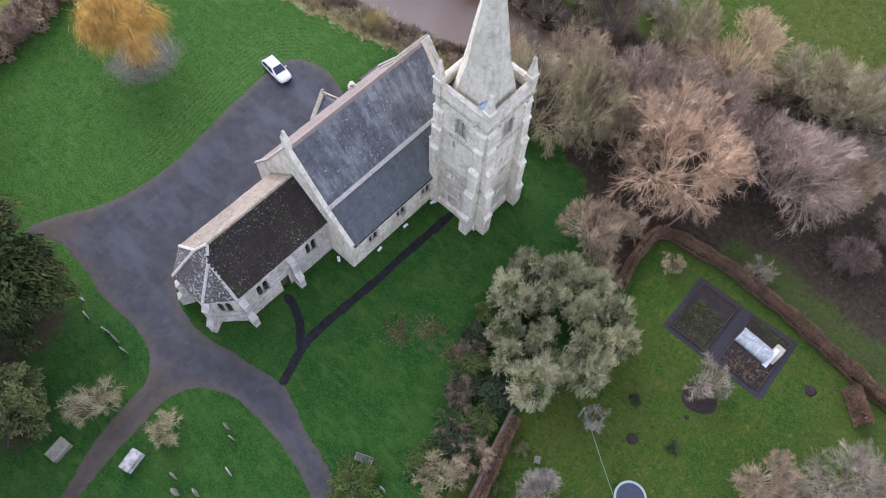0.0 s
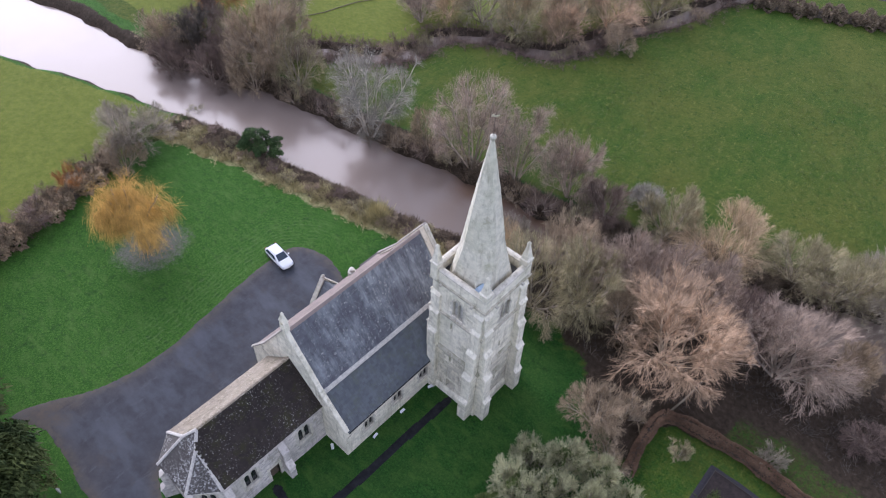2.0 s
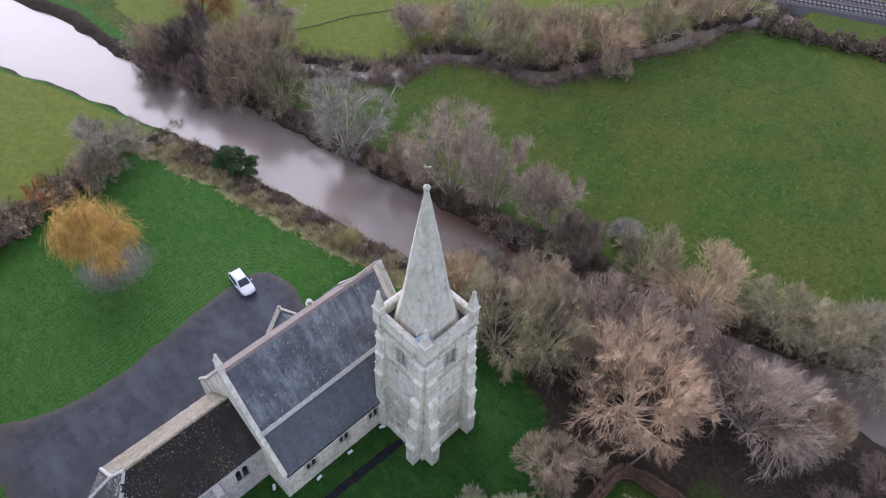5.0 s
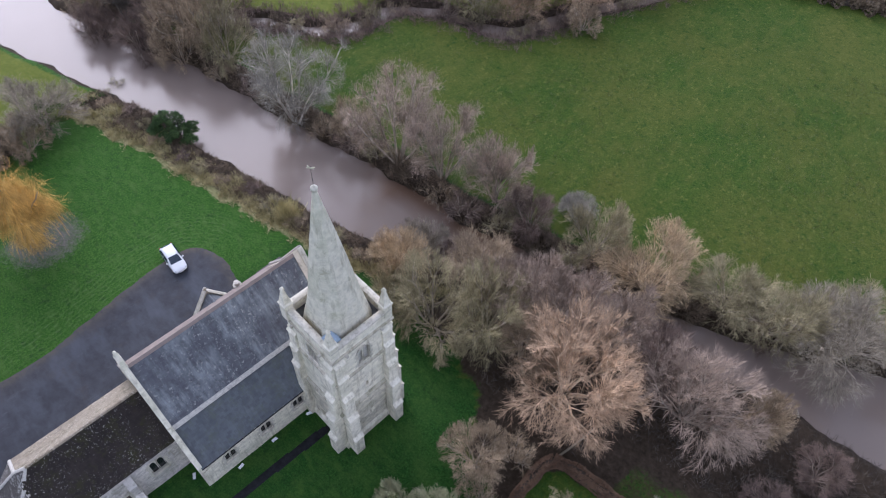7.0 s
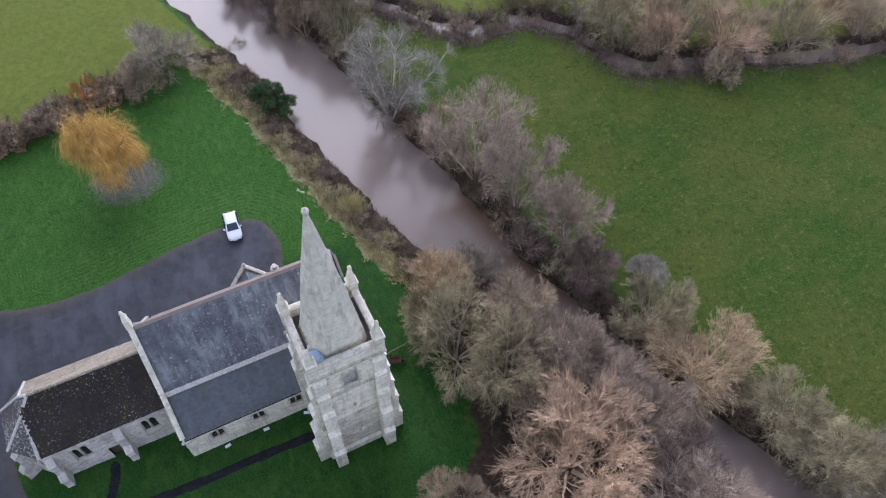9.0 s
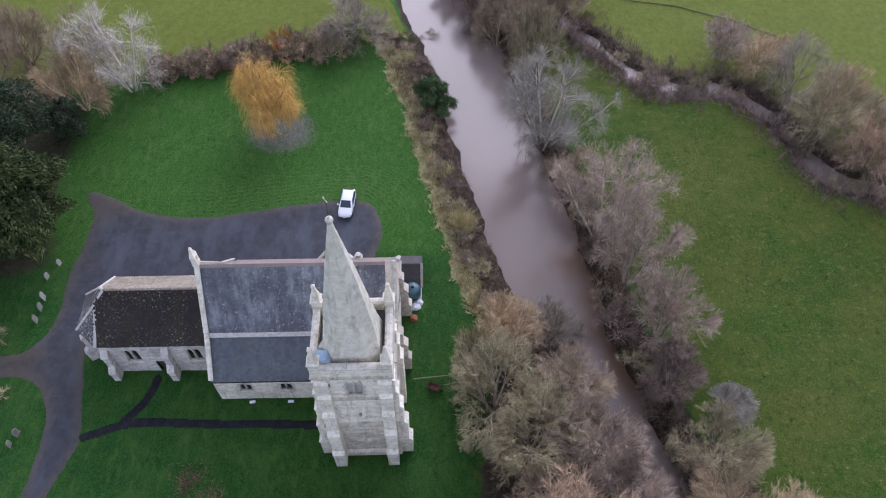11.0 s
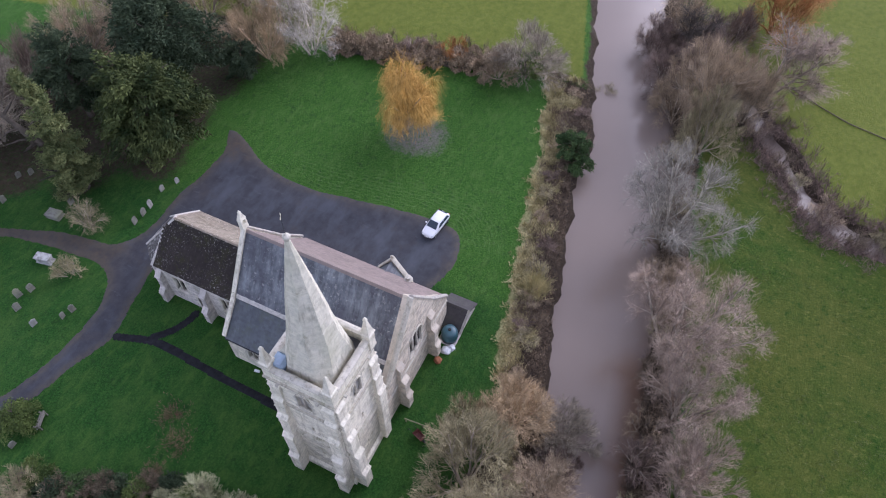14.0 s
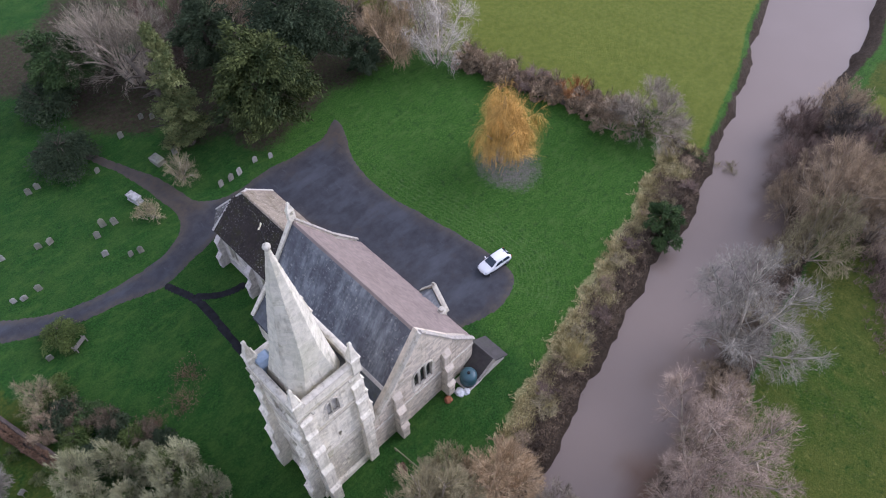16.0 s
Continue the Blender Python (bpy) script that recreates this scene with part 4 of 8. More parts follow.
def slope_roof(parent, name, eave_a, eave_b, top_a, top_b, mat, label, keep=None, width=0.34, gauge=0.24, thick=0.12):
    ea, eb, ta = Vector(eave_a), Vector(eave_b), Vector(top_a)
    sh = Shape()
    plane_slab(sh, [eave_a, eave_b, top_b, top_a], thick)
    r = part(name, sh, mat, parent, label)
    along = (eb - ea)
    up = (ta - ea) - along.normalized() * (ta - ea).dot(along.normalized())
    s2 = Shape()
    if along.cross(up).z < 0:
        ea, along = eb, -along
    slates(s2, tuple(ea), along, up, along.length, up.length, keep, width, gauge)
    ss = part("slating", s2, mat, r)
    ss["kind"] = "stuff"
    return r


slope_roof(nave, "roof", (SVX + 0.05, NY0 + 0.2, SVZ), (SVX + 0.05, NY1 - 0.25, SVZ), (RX, NY0 + 0.2, RZ), (RX, NY1 - 0.25, RZ), NAVE_SLATE, "streaked grey slate south slope")
slope_roof(nave, "roof", (NVX - 0.05, NY0 + 0.2, NVZ), (NVX - 0.05, NY1 - 0.25, NVZ), (RX, NY0 + 0.2, RZ), (RX, NY1 - 0.25, RZ), PINK_TILE, "pinkish clay tile north slope")
slope_roof(nave, "roof", (SEX, NY0 + 0.2, SEZ), (SEX, NY1 - 0.2, SEZ), (SVX - 0.05, NY0 + 0.2, SVZ - 0.12), (SVX - 0.05, NY1 - 0.2, SVZ - 0.12), AISLE_SLATE, "dark slate lean-to roof of the south aisle")
slope_roof(nave, "roof", (NEX, NY0 + 0.5, NEZ), (NEX, NY1 - 0.2, NEZ), (NVX + 0.05, NY0 + 0.5, NVZ - 0.12), (NVX + 0.05, NY1 - 0.2, NVZ - 0.12), PINK_TILE, "pinkish clay tile roof of the north aisle")
part("valley_flashing", Shape().at(Matrix.Translation((SVX, 0, SVZ))).loft([[(-0.12, y, 0.13), (0.05, y, -0.02), (0.26, y, -0.23), (0.26, y, -0.17), (0.07, y, 0.06), (-0.12, y, 0.19)] for y in (NY0 + 0.35, NY1 - 0.3)]), RIDGE_TILE, nave, "pale lead flashing between nave and aisle roofs")
k = 0
y = NY0 + 0.35
while y < NY1 - 0.4:
    part("ridge_tile", Shape().at(Matrix.Translation((RX, y, RZ))).loft([[(-0.17, yy, -0.16), (0, yy, 0.02), (0.17, yy, -0.16), (0.19, yy, -0.10), (0, yy, 0.10), (-0.19, yy, -0.10)] for yy in (0.0, 0.44)]), PINK_TILE, nave)
    y += 0.46

aisle_w = uv_frame((3.30, NY0 + 0.05, 0), (0, 1, 0), (0, 0, 1))
AL = NY1 - NY0 - 0.1
aw = [(2.05, 3.15, 1.35, 2.95), (5.60, 6.70, 1.35, 2.95), (8.95, 10.05, 1.35, 2.95)]
sh = Shape().at(aisle_w)
wall_panel(sh, AL, SEZ + 0.2, 0.8, aw, ZB)
south_wall = part("wall", sh, LIMESTONE, nave, "south aisle wall")
for u0, u1, v0, v1 in aw:
    window(nave, aisle_w, (u0 + u1) / 2, v0, u1 - u0, v1 - v0, 2, "two-light pointed aisle window")
sh = Shape()
stones(sh, aisle_w, 0, 10.2, -0.5, SEZ - 0.05, [(a - 0.3, b + 0.3, c - 0.15, d + 0.15) for a, b, c, d in aw], rng=random.Random(21))
tagged(part("stone_facing", sh, LIMESTONE, south_wall), kind="stuff")
north_w = uv_frame((-9.0, NY1 - 0.05, 0), (0, -1, 0), (0, 0, 1))
sh = Shape().at(north_w)
nw = [(8.8, 10.0, 1.3, 2.9), (12.2, 13.4, 1.3, 2.9)]
wall_panel(sh, AL - 0.3, NEZ + 0.25, 0.8, nw, ZB)
part("wall", sh, LIMESTONE, nave, "north aisle wall")
for u0, u1, v0, v1 in nw:
    window(nave, north_w, (u0 + u1) / 2, v0, u1 - u0, v1 - v0, 2, "two-light pointed aisle window")

# gable walls: outline follows the roofs, a hand's breadth above them
GABLE = [(SEX - 0.25, ZB), (SEX - 0.25, SEZ + 0.30), (SVX + 0.1, SVZ + 0.12), (SVX, SVZ + 0.28), (RX, RZ + 0.32), (NVX, NVZ + 0.28), (NVX - 0.1, NVZ + 0.1), (NEX + 0.25, NEZ + 0.28), (NEX + 0.25, ZB)]
GPEAK = lambda x: float(np.interp(x, [NEX + 0.25, NVX, RX, SVX, SEX - 0.25], [NEZ + 0.25, NVZ + 0.25, RZ + 0.3, SVZ + 0.25, SEZ + 0.28]))
west_m = uv_frame((SEX - 0.25, NY1, 0), (-1, 0, 0), (0, 0, 1))
wu = SEX - 0.25 - (-2.83)
wh = (wu - 1.05, wu + 1.05, 4.3, 7.4)
sh = Shape().at(west_m)
wall_panel(sh, SEX - 0.25 - (NEX + 0.25), 3.9, 0.85, [], ZB)
for x0, x1, zl in ((SEX - 0.25, -1.78, 3.9), (-3.88, NEX + 0.25, 3.9), (-1.78, -3.88, 7.4)):
    xs = sorted({x0, x1, *[x for x in (SVX, RX, NVX) if min(x0, x1) < x < max(x0, x1)]}, reverse=True)
    for a, b in zip(xs, xs[1:]):
        ua, ub = SEX - 0.25 - a, SEX - 0.25 - b
        pts = [(ua, zl), (ub, zl), (ub, GPEAK(b)), (ua, GPEAK(a))]
        sh.loft([[(u, 0.0, z) for u, z in pts], [(u, 0.85, z) for u, z in pts]])
sh.box(wu - 1.05, wu + 1.05, 0, 0.85, 3.9, 4.3)
west_wall = part("wall", sh, WEST_STONE, nave, "pale stone west gable wall")
window(nave, west_m, wu, 4.3, 2.1, 3.1, 3, "three-light pointed west window")
sh = Shape()
stones(sh, west_m, 0, SEX - NEX - 0.5, -0.4, RZ + 0.2, [(wh[0] - 0.3, wh[1] + 0.3, wh[2] - 0.2, wh[3] + 0.1)], keep=lambda u, v: v < GPEAK(SEX - 0.25 - u) - 0.15, rng=random.Random(22))
tagged(part("stone_facing", sh, WEST_STONE, west_wall), kind="stuff")
part("string_course", Shape().at(west_m).loft([[(0, -0.10, 3.45), (SEX - NEX - 0.5, -0.10, 3.45), (SEX - NEX - 0.5, 0.02, 3.45), (0, 0.02, 3.45)], [(0, -0.10, 3.53), (SEX - NEX - 0.5, -0.10, 3.53), (SEX - NEX - 0.5, 0.02, 3.64), (0, 0.02, 3.64)]]), DRESSED, west_wall)
for cu in (3.05, 8.7):
    butt(nave, west_m, cu, 0.75, [(1.0, 1.6), (0.75, 4.2), (0.4, 6.2)], "stepped west buttress", WEST_STONE)
east_m = uv_frame((NEX + 0.25, NY0, 0), (1, 0, 0), (0, 0, 1))
sh = Shape().at(Matrix.Identity(4)).prism(GABLE[::-1], NY0, NY0 + 0.3)
east_wall = part("wall", sh, LIMESTONE, nave, "east gable wall above the chancel roof")
sh = Shape()
stones(sh, east_m, 0, SEX - NEX - 0.5, -0.4, RZ + 0.2, keep=lambda u, v: v < GPEAK(u + NEX + 0.25) - 0.12, rng=random.Random(23))
tagged(part("stone_facing", sh, LIMESTONE, east_wall), kind="stuff")


def coping(parent, pts, y0, y1, mat, step_len=0.8):
    """Coping stones along a gable's sloping edge (points in x and z)."""
    for (xa, za), (xb, zb) in zip(pts, pts[1:]):
        n = max(1, round(math.hypot(xb - xa, zb - za) / step_len))
        d = Vector((xb - xa, 0, zb - za)).normalized()
        up = Vector((-d.z, 0, d.x))
        if up.z < 0:
            up = -up
        for i in range(n):
            a = Vector((xa, 0, za)).lerp(Vector((xb, 0, zb)), i / n) + d * 0.008
            b = Vector((xa, 0, za)).lerp(Vector((xb, 0, zb)), (i + 1) / n) - d * 0.008
            ym = (y0 + y1) / 2
            part("coping_stone", Shape().loft([[(p.x, y0, p.z), (p.x, y1, p.z), tuple(p + up * 0.11 + Vector((0, y1, 0))), tuple(p + up * 0.19 + Vector((0, ym, 0))), tuple(p + up * 0.11 + Vector((0, y0, 0)))] for p in (a, b)]), mat, parent)


coping(east_wall, [(SEX - 0.1, SEZ + 0.22), (SVX + 0.02, SVZ + 0.16)], NY0 - 0.08, NY0 + 0.34, LIMESTONE)
coping(east_wall, [(SVX, SVZ + 0.26), (RX, RZ + 0.32)], NY0 - 0.08, NY0 + 0.34, LIMESTONE)
coping(east_wall, [(RX, RZ + 0.32), (NVX, NVZ + 0.26)], NY0 - 0.08, NY0 + 0.34, COPING)
coping(east_wall, [(NVX, NVZ + 0.2), (NEX + 0.1, NEZ + 0.2)], NY0 - 0.08, NY0 + 0.34, COPING)
coping(west_wall, [(SEX - 0.1, SEZ + 0.22), (SVX + 0.02, SVZ + 0.2)], NY1 - 0.38, NY1 + 0.08, DRESSED)
coping(west_wall, [(SVX, SVZ + 0.26), (RX, RZ + 0.32)], NY1 - 0.38, NY1 + 0.08, DRESSED)
coping(west_wall, [(RX, RZ + 0.32), (NVX, NVZ + 0.26)], NY1 - 0.38, NY1 + 0.08, COPING)
coping(west_wall, [(NVX, NVZ + 0.2), (NEX + 0.1, NEZ + 0.2)], NY1 - 0.38, NY1 + 0.08, COPING)
# pierced gable finial over the chancel arch
fin = Shape().at(pose(RX, NY0 + 0.15, RZ + 0.3))
fin.loft([[(-0.34, -0.24, 0), (0.34, -0.24, 0), (0.34, 0.24, 0), (-0.34, 0.24, 0)], [(-0.32, -0.22, 0.55), (0.32, -0.22, 0.55), (0.32, 0.22, 0.55), (-0.32, 0.22, 0.55)]])
fin.box(-0.34, -0.16, -0.2, 0.2, 0.55, 1.05).box(0.16, 0.34, -0.2, 0.2, 0.55, 1.05)
fin.loft([[(-0.36, -0.22, 1.05), (0.36, -0.22, 1.05), (0.36, 0.22, 1.05), (-0.36, 0.22, 1.05)], [(-0.34, -0.2, 1.2), (0.34, -0.2, 1.2), (0.34, 0.2, 1.2), (-0.34, 0.2, 1.2)], [(-0.1, -0.1, 1.85), (0.1, -0.1, 1.85), (0.1, 0.1, 1.85), (-0.1, 0.1, 1.85)], [(-0.13, -0.12, 1.95), (0.13, -0.12, 1.95), (0.13, 0.12, 1.95), (-0.13, 0.12, 1.95)], [(-0.03, -0.03, 2.15), (0.03, -0.03, 2.15), (0.03, 0.03, 2.15), (-0.03, 0.03, 2.15)]])
part("bellcote", fin, LIMESTONE, east_wall, "small pierced sanctus bellcote with a pointed cap")
part("gutter", Shape().tube([(SEX + 0.04, NY0 + 0.2, SEZ - 0.06), (SEX + 0.04, 5.4, SEZ - 0.06)], 0.06, 6), IRON, nave)

# -- chancel --
CRX, CRZ, CEZ = -3.03, 8.62, 5.05
CY1 = NY0
C_, D_, E_, F_ = (-6.68, -15.40), (-4.85, -17.50), (-1.15, -17.40), (0.66, -15.30)
A_top, AP_, B_ = (CRX, -14.20, CRZ), (CRX + 0.80, -15.05, 7.65), (CRX - 0.85, -15.10, 7.62)
part("chancel_core", Shape().box(-5.6, -0.4, -14.6, CY1, ZB, 4.8), DARK, church)
chancel = church
eave = lambda p: (p[0], p[1], CEZ)


def clipped_roof(parent, pts, mat, label, width=0.30, gauge=0.2):
    """A roof plane of any outline; the first edge is its eave."""
    sh = Shape()
    P = [Vector(p) for p in pts]
    plane_slab(sh, pts, 0.12)
    r = part("roof", sh, mat, parent, label)
    u = (P[1] - P[0]).normalized()
    nrm = u.cross(P[2] - P[0]).normalized()
    if nrm.z < 0:
        P = [P[1], P[0]] + P[2:][::-1]
        u = -u
        nrm = u.cross(P[2] - P[0]).normalized()
    up = nrm.cross(u)
    flat = [((p - P[0]).dot(u), (p - P[0]).dot(up)) for p in P]
    umin, umax, vmax = min(f[0] for f in flat), max(f[0] for f in flat), max(f[1] for f in flat)
    ring = [(a - umin, b) for a, b in flat]
    s2 = Shape()
    slates(s2, tuple(P[0] + u * umin), u, up, umax - umin, vmax, lambda a, b: bool(inside_ring(np.array(a), np.array(b), ring)), width, gauge)
    ss = part("slating", s2, mat, r)
    ss["kind"] = "stuff"
    return r


# dark south, pale north: side light from the north-west partly held in tile colours
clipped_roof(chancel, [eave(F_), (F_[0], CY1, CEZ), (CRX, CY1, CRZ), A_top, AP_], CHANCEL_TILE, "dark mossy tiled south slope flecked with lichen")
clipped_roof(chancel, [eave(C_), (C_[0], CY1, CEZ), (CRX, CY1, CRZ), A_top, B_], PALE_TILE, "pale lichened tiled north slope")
clipped_roof(chancel, [eave(D_), eave(E_), AP_, A_top, B_], APSE_TILE, "lichen-spotted apse roof")
clipped_roof(chancel, [eave(E_), eave(F_), AP_], APSE_TILE, "lichen-spotted apse roof")
clipped_roof(chancel, [eave(C_), eave(D_), B_], APSE_TILE, "lichen-spotted apse roof")
for a, b in ((A_top, AP_), (AP_, eave(E_)), (AP_, eave(F_)), (A_top, B_), (B_, eave(C_)), (B_, eave(D_)), ((CRX, CY1, CRZ), A_top)):
    a, b = Vector(a), Vector(b)
    n = max(1, round((b - a).length / 0.5))
    d = (b - a).normalized()
    s = d.cross(Vector((0, 0, 1))).normalized()
    w = d.cross(s)
    w = w if w.z > 0 else -w
    mat = PALE_TILE if b == Vector(A_top) else RIDGE_TILE
    for i in range(n):
        p, q = a.lerp(b, i / n) + d * 0.01, a.lerp(b, (i + 1) / n) - d * 0.01
        part("ridge_tile", Shape().loft([[tuple(r + s * 0.13 - w * 0.03), tuple(r + s * 0.13 + w * 0.05), tuple(r + w * 0.11), tuple(r - s * 0.13 + w * 0.05), tuple(r - s * 0.13 - w * 0.03)] for r in (p, q)]), mat, chancel)
inner = lambda p, o=0.28: (p[0] + (CRX - p[0]) / abs(CRX - p[0]) * o * 0.9, p[1] + (o if p[1] < -17 else 0.05))
ring = [inner(F_), inner(E_), inner(D_), inner(C_)]
chan_s = uv_frame((ring[0][0], ring[0][1], 0), (0, 1, 0), (0, 0, 1))
CL = CY1 - ring[0][1]
cw = [(1.75, 3.05, 1.9, 4.1), (7.25, 8.55, 1.9, 4.1), (4.05, 4.95, ZB, 1.95)]
sh = Shape().at(chan_s)
wall_panel(sh, CL, CEZ + 0.05, 0.75, cw, ZB)
cwall = part("wall", sh, RUBBLE, chancel, "south chancel wall")
sh = Shape()
stones(sh, chan_s, 0, CL, -0.5, CEZ - 0.1, [(a - 0.3, b + 0.3, c - 0.15, d + 0.15) for a, b, c, d in cw], course=(0.16, 0.28), length=(0.25, 0.6), rng=random.Random(24))
tagged(part("stone_facing", sh, RUBBLE, cwall), kind="stuff")
for u0, u1, v0, v1 in cw[:2]:
    window(chancel, chan_s, (u0 + u1) / 2, v0, u1 - u0, v1 - v0, 2, "two-light chancel window", False)
door = part("priest_door", Shape().at(chan_s).box(4.05, 4.95, 0.3, 0.37, -0.35, 1.95), OAK, chancel, "small dark oak priest's door")
part("door_handle", Shape().at(chan_s).box(4.80, 4.86, 0.25, 0.3, 0.75, 0.85), IRON, door)
dfr = Shape().at(chan_s)
light_plate(dfr, 4.5, -0.4, 0.9, 2.2, 1.5, 2.65, 0.3)
part("door_arch", Shape().at(chan_s).box(3.8, 4.05, -0.03, 0.3, -0.4, 1.7).box(4.95, 5.2, -0.03, 0.3, -0.4, 1.7).box(3.8, 5.2, -0.03, 0.3, 1.85, 2.15), DRESSED, chancel)
for i in range(3):
    a, b = ring[i], ring[i + 1]
    L = math.hypot(b[0] - a[0], b[1] - a[1])
    m = uv_frame((b[0], b[1], 0), (a[0] - b[0], a[1] - b[1], 0), (0, 0, 1))
    hole = [(L / 2 - 0.65, L / 2 + 0.65, 1.9, 4.2)]
    sh = Shape().at(m)
    wall_panel(sh, L, CEZ + 0.05, 0.7, hole, ZB)
    w = part("wall", sh, RUBBLE, chancel, "apse wall")
    sh = Shape()
    stones(sh, m, 0, L, -0.5, CEZ - 0.1, [(hole[0][0] - 0.3, hole[0][1] + 0.3, 1.75, 4.3)], course=(0.16, 0.28), length=(0.25, 0.6), rng=random.Random(30 + i))
    tagged(part("stone_facing", sh, RUBBLE, w), kind="stuff")
    window(chancel, m, L / 2, 1.9, 1.3, 2.3, 2, "two-light apse window", False)
chan_n = uv_frame((ring[3][0], CY1, 0), (0, -1, 0), (0, 0, 1))
part("wall", Shape().at(chan_n).box(0, CL, 0, 0.7, ZB, CEZ + 0.05), RUBBLE, chancel, "north chancel wall")
butt(chancel, chan_s, 5.55, 0.55, [(1.05, 1.6), (0.6, 3.6)], "", RUBBLE)
butt(chancel, chan_s, 0.28, 0.55, [(1.0, 1.4), (0.55, 3.6)], "", RUBBLE)
for i in (1, 2, 3):
    p = Vector((*ring[i], 0))
    d = (p - Vector((CRX, -14.2, 0))).normalized()
    m = uv_frame((p.x, p.y, 0), Vector((0, 0, 1)).cross(d) * 1.0, (0, 0, 1))
    butt(chancel, m, 0.0, 0.55, [(1.0, 1.4), (0.55, 3.6)], "", RUBBLE)

# -- north porch, chimney, west boiler shed --
porch = part("porch", Shape().box(-10.3, -9.0, 2.95, 5.9, ZB, 1.9), LIMESTONE, church, "small gabled north porch")
for s, ye in ((-1, 2.7), (1, 6.15)):
    slope_roof(porch, "roof", (-10.45, ye, 1.7), (-8.6, ye, 1.7), (-10.45, 4.42, 4.05), (-8.6, 4.42, 4.05), NAVE_SLATE, "slate porch roof", thick=0.1)
pg = part("gable", Shape().at(pose(-10.5, 4.42, 0, 0, 0, 90)).prism([(-1.6, ZB), (1.6, ZB), (1.6, 1.75), (0, 4.15), (-1.6, 1.75)], -0.2, 0.2), DRESSED, porch)
for s in (-1, 1):
    for i in range(4):
        p, q = Vector((-10.5, 4.42 + s * 1.85 * (1 - i / 4), 1.6 + 2.75 * i / 4)), Vector((-10.5, 4.42 + s * 1.85 * (1 - (i + 0.96) / 4), 1.6 + 2.75 * (i + 0.96) / 4))
        part("coping_stone", Shape().loft([[tuple(r + Vector((-0.26, 0, 0))), tuple(r + Vector((0.26, 0, 0))), tuple(r + Vector((0.26, 0, 0.13))), tuple(r + Vector((0, 0, 0.2))), tuple(r + Vector((-0.26, 0, 0.13)))] for r in (p, q)]), DRESSED, pg)
part("finial", Shape().at(pose(-10.5, 4.42, 4.3)).box(-0.08, 0.08, -0.08, 0.08, 0, 0.45).box(-0.07, 0.07, -0.2, 0.2, 0.2, 0.33), DRESSED, pg)
chim = part("chimney", Shape().at(pose(-9.05, 6.95, 0)).box(-0.3, 0.3, -0.3, 0.3, 3.2, 4.25), LIMESTONE, church, "stubby stone chimney")
part("chimney_cap", Shape().at(pose(-9.05, 6.95, 4.25)).lathe([(0.42, 0.0), (0.42, 0.1), (0.25, 0.16), (0.22, 0.42), (0.26, 0.48)], 10), DRESSED, chim)

# ---- trees and shrubs ----
def tubes(paths, radii, sides):
    """Tapered tubes along many paths at once: paths (n, k, 3), radii (n, k)."""
    n, k, _ = paths.shape
    d = paths[:, -1] - paths[:, 0]
    d = d / (np.linalg.norm(d, axis=1, keepdims=True) + 1e-9)
    ref = np.where(np.abs(d[:, 2:3]) < 0.9, [[0, 0, 1.0]], [[1.0, 0, 0]])
    a = np.cross(d, ref)
    a /= np.linalg.norm(a, axis=1, keepdims=True)
    b = np.cross(d, a)
    ang = np.arange(sides) * 2 * np.pi / sides
    ring = a[:, None, :] * np.cos(ang)[None, :, None] + b[:, None, :] * np.sin(ang)[None, :, None]
    v = paths[:, :, None, :] + radii[:, :, None, None] * ring[:, None, :, :]
    i = np.arange(n * k * sides).reshape(n, k, sides)
    j = np.roll(i, -1, axis=2)
    f = np.stack([i[:, :-1], j[:, :-1], j[:, 1:], i[:, 1:]], -1)
    f = (f[:, :, :1] if sides == 2 else f).reshape(-1, 4)
    return v.reshape(-1, 3), f


def joined(pieces):
    vs, fs, k = [], [], 0
    for v, f in pieces:
        vs.append(v)
        fs.append(f + k)
        k += len(v)
    return np.concatenate(vs), np.concatenate(fs)


def sprout(rng, paths, count, lo, hi, spread, length, k, lift, wander=0.12, shell=None):
    """Child paths growing out of the parents' upper parts."""
    n, kk, _ = paths.shape
    idx = np.repeat(np.arange(n), count)
    s = rng.uniform(lo, hi, len(idx)) * (kk - 1)
    i0 = np.minimum(s.astype(int), kk - 2)
    fr = (s - i0)[:, None]
    p0 = paths[idx, i0] * (1 - fr) + paths[idx, i0 + 1] * fr
    d = paths[idx, i0 + 1] - paths[idx, i0]
    d /= np.linalg.norm(d, axis=1, keepdims=True) + 1e-9
    r = rng.normal(size=d.shape)
    r -= (r * d).sum(1, keepdims=True) * d
    r /= np.linalg.norm(r, axis=1, keepdims=True) + 1e-9
    ang = rng.normal(spread, spread * 0.3, len(idx))[:, None]
    d = d * np.cos(ang) + r * np.sin(ang)
    d[:, 2] += lift
    d /= np.linalg.norm(d, axis=1, keepdims=True)
    ln = length * rng.uniform(0.55, 1.25, len(idx)) * (1.15 - 0.45 * (s / (kk - 1) - lo) / (hi - lo + 1e-6))
    if shell:                               # keep the crown within a rounded outline, tips pointing outwards
        cz, rx, rz = shell
        out = (p0 - np.array([[0, 0, cz]])) / np.array([[rx, rx, rz]])
        d = d + (0.45 if k > 3 else 0.34) * out
        d /= np.linalg.norm(d, axis=1, keepdims=True)
        end = (p0 + d * ln[:, None] - np.array([[0, 0, cz]])) / np.array([[rx, rx, rz]])
        ln = ln * np.clip(1 - 2.2 * (np.linalg.norm(end, axis=1) - 1 - rng.normal(scale=0.05, size=len(ln))), 0.22, 1)
    return shoots(rng, p0, d, ln, k, wander, lift)


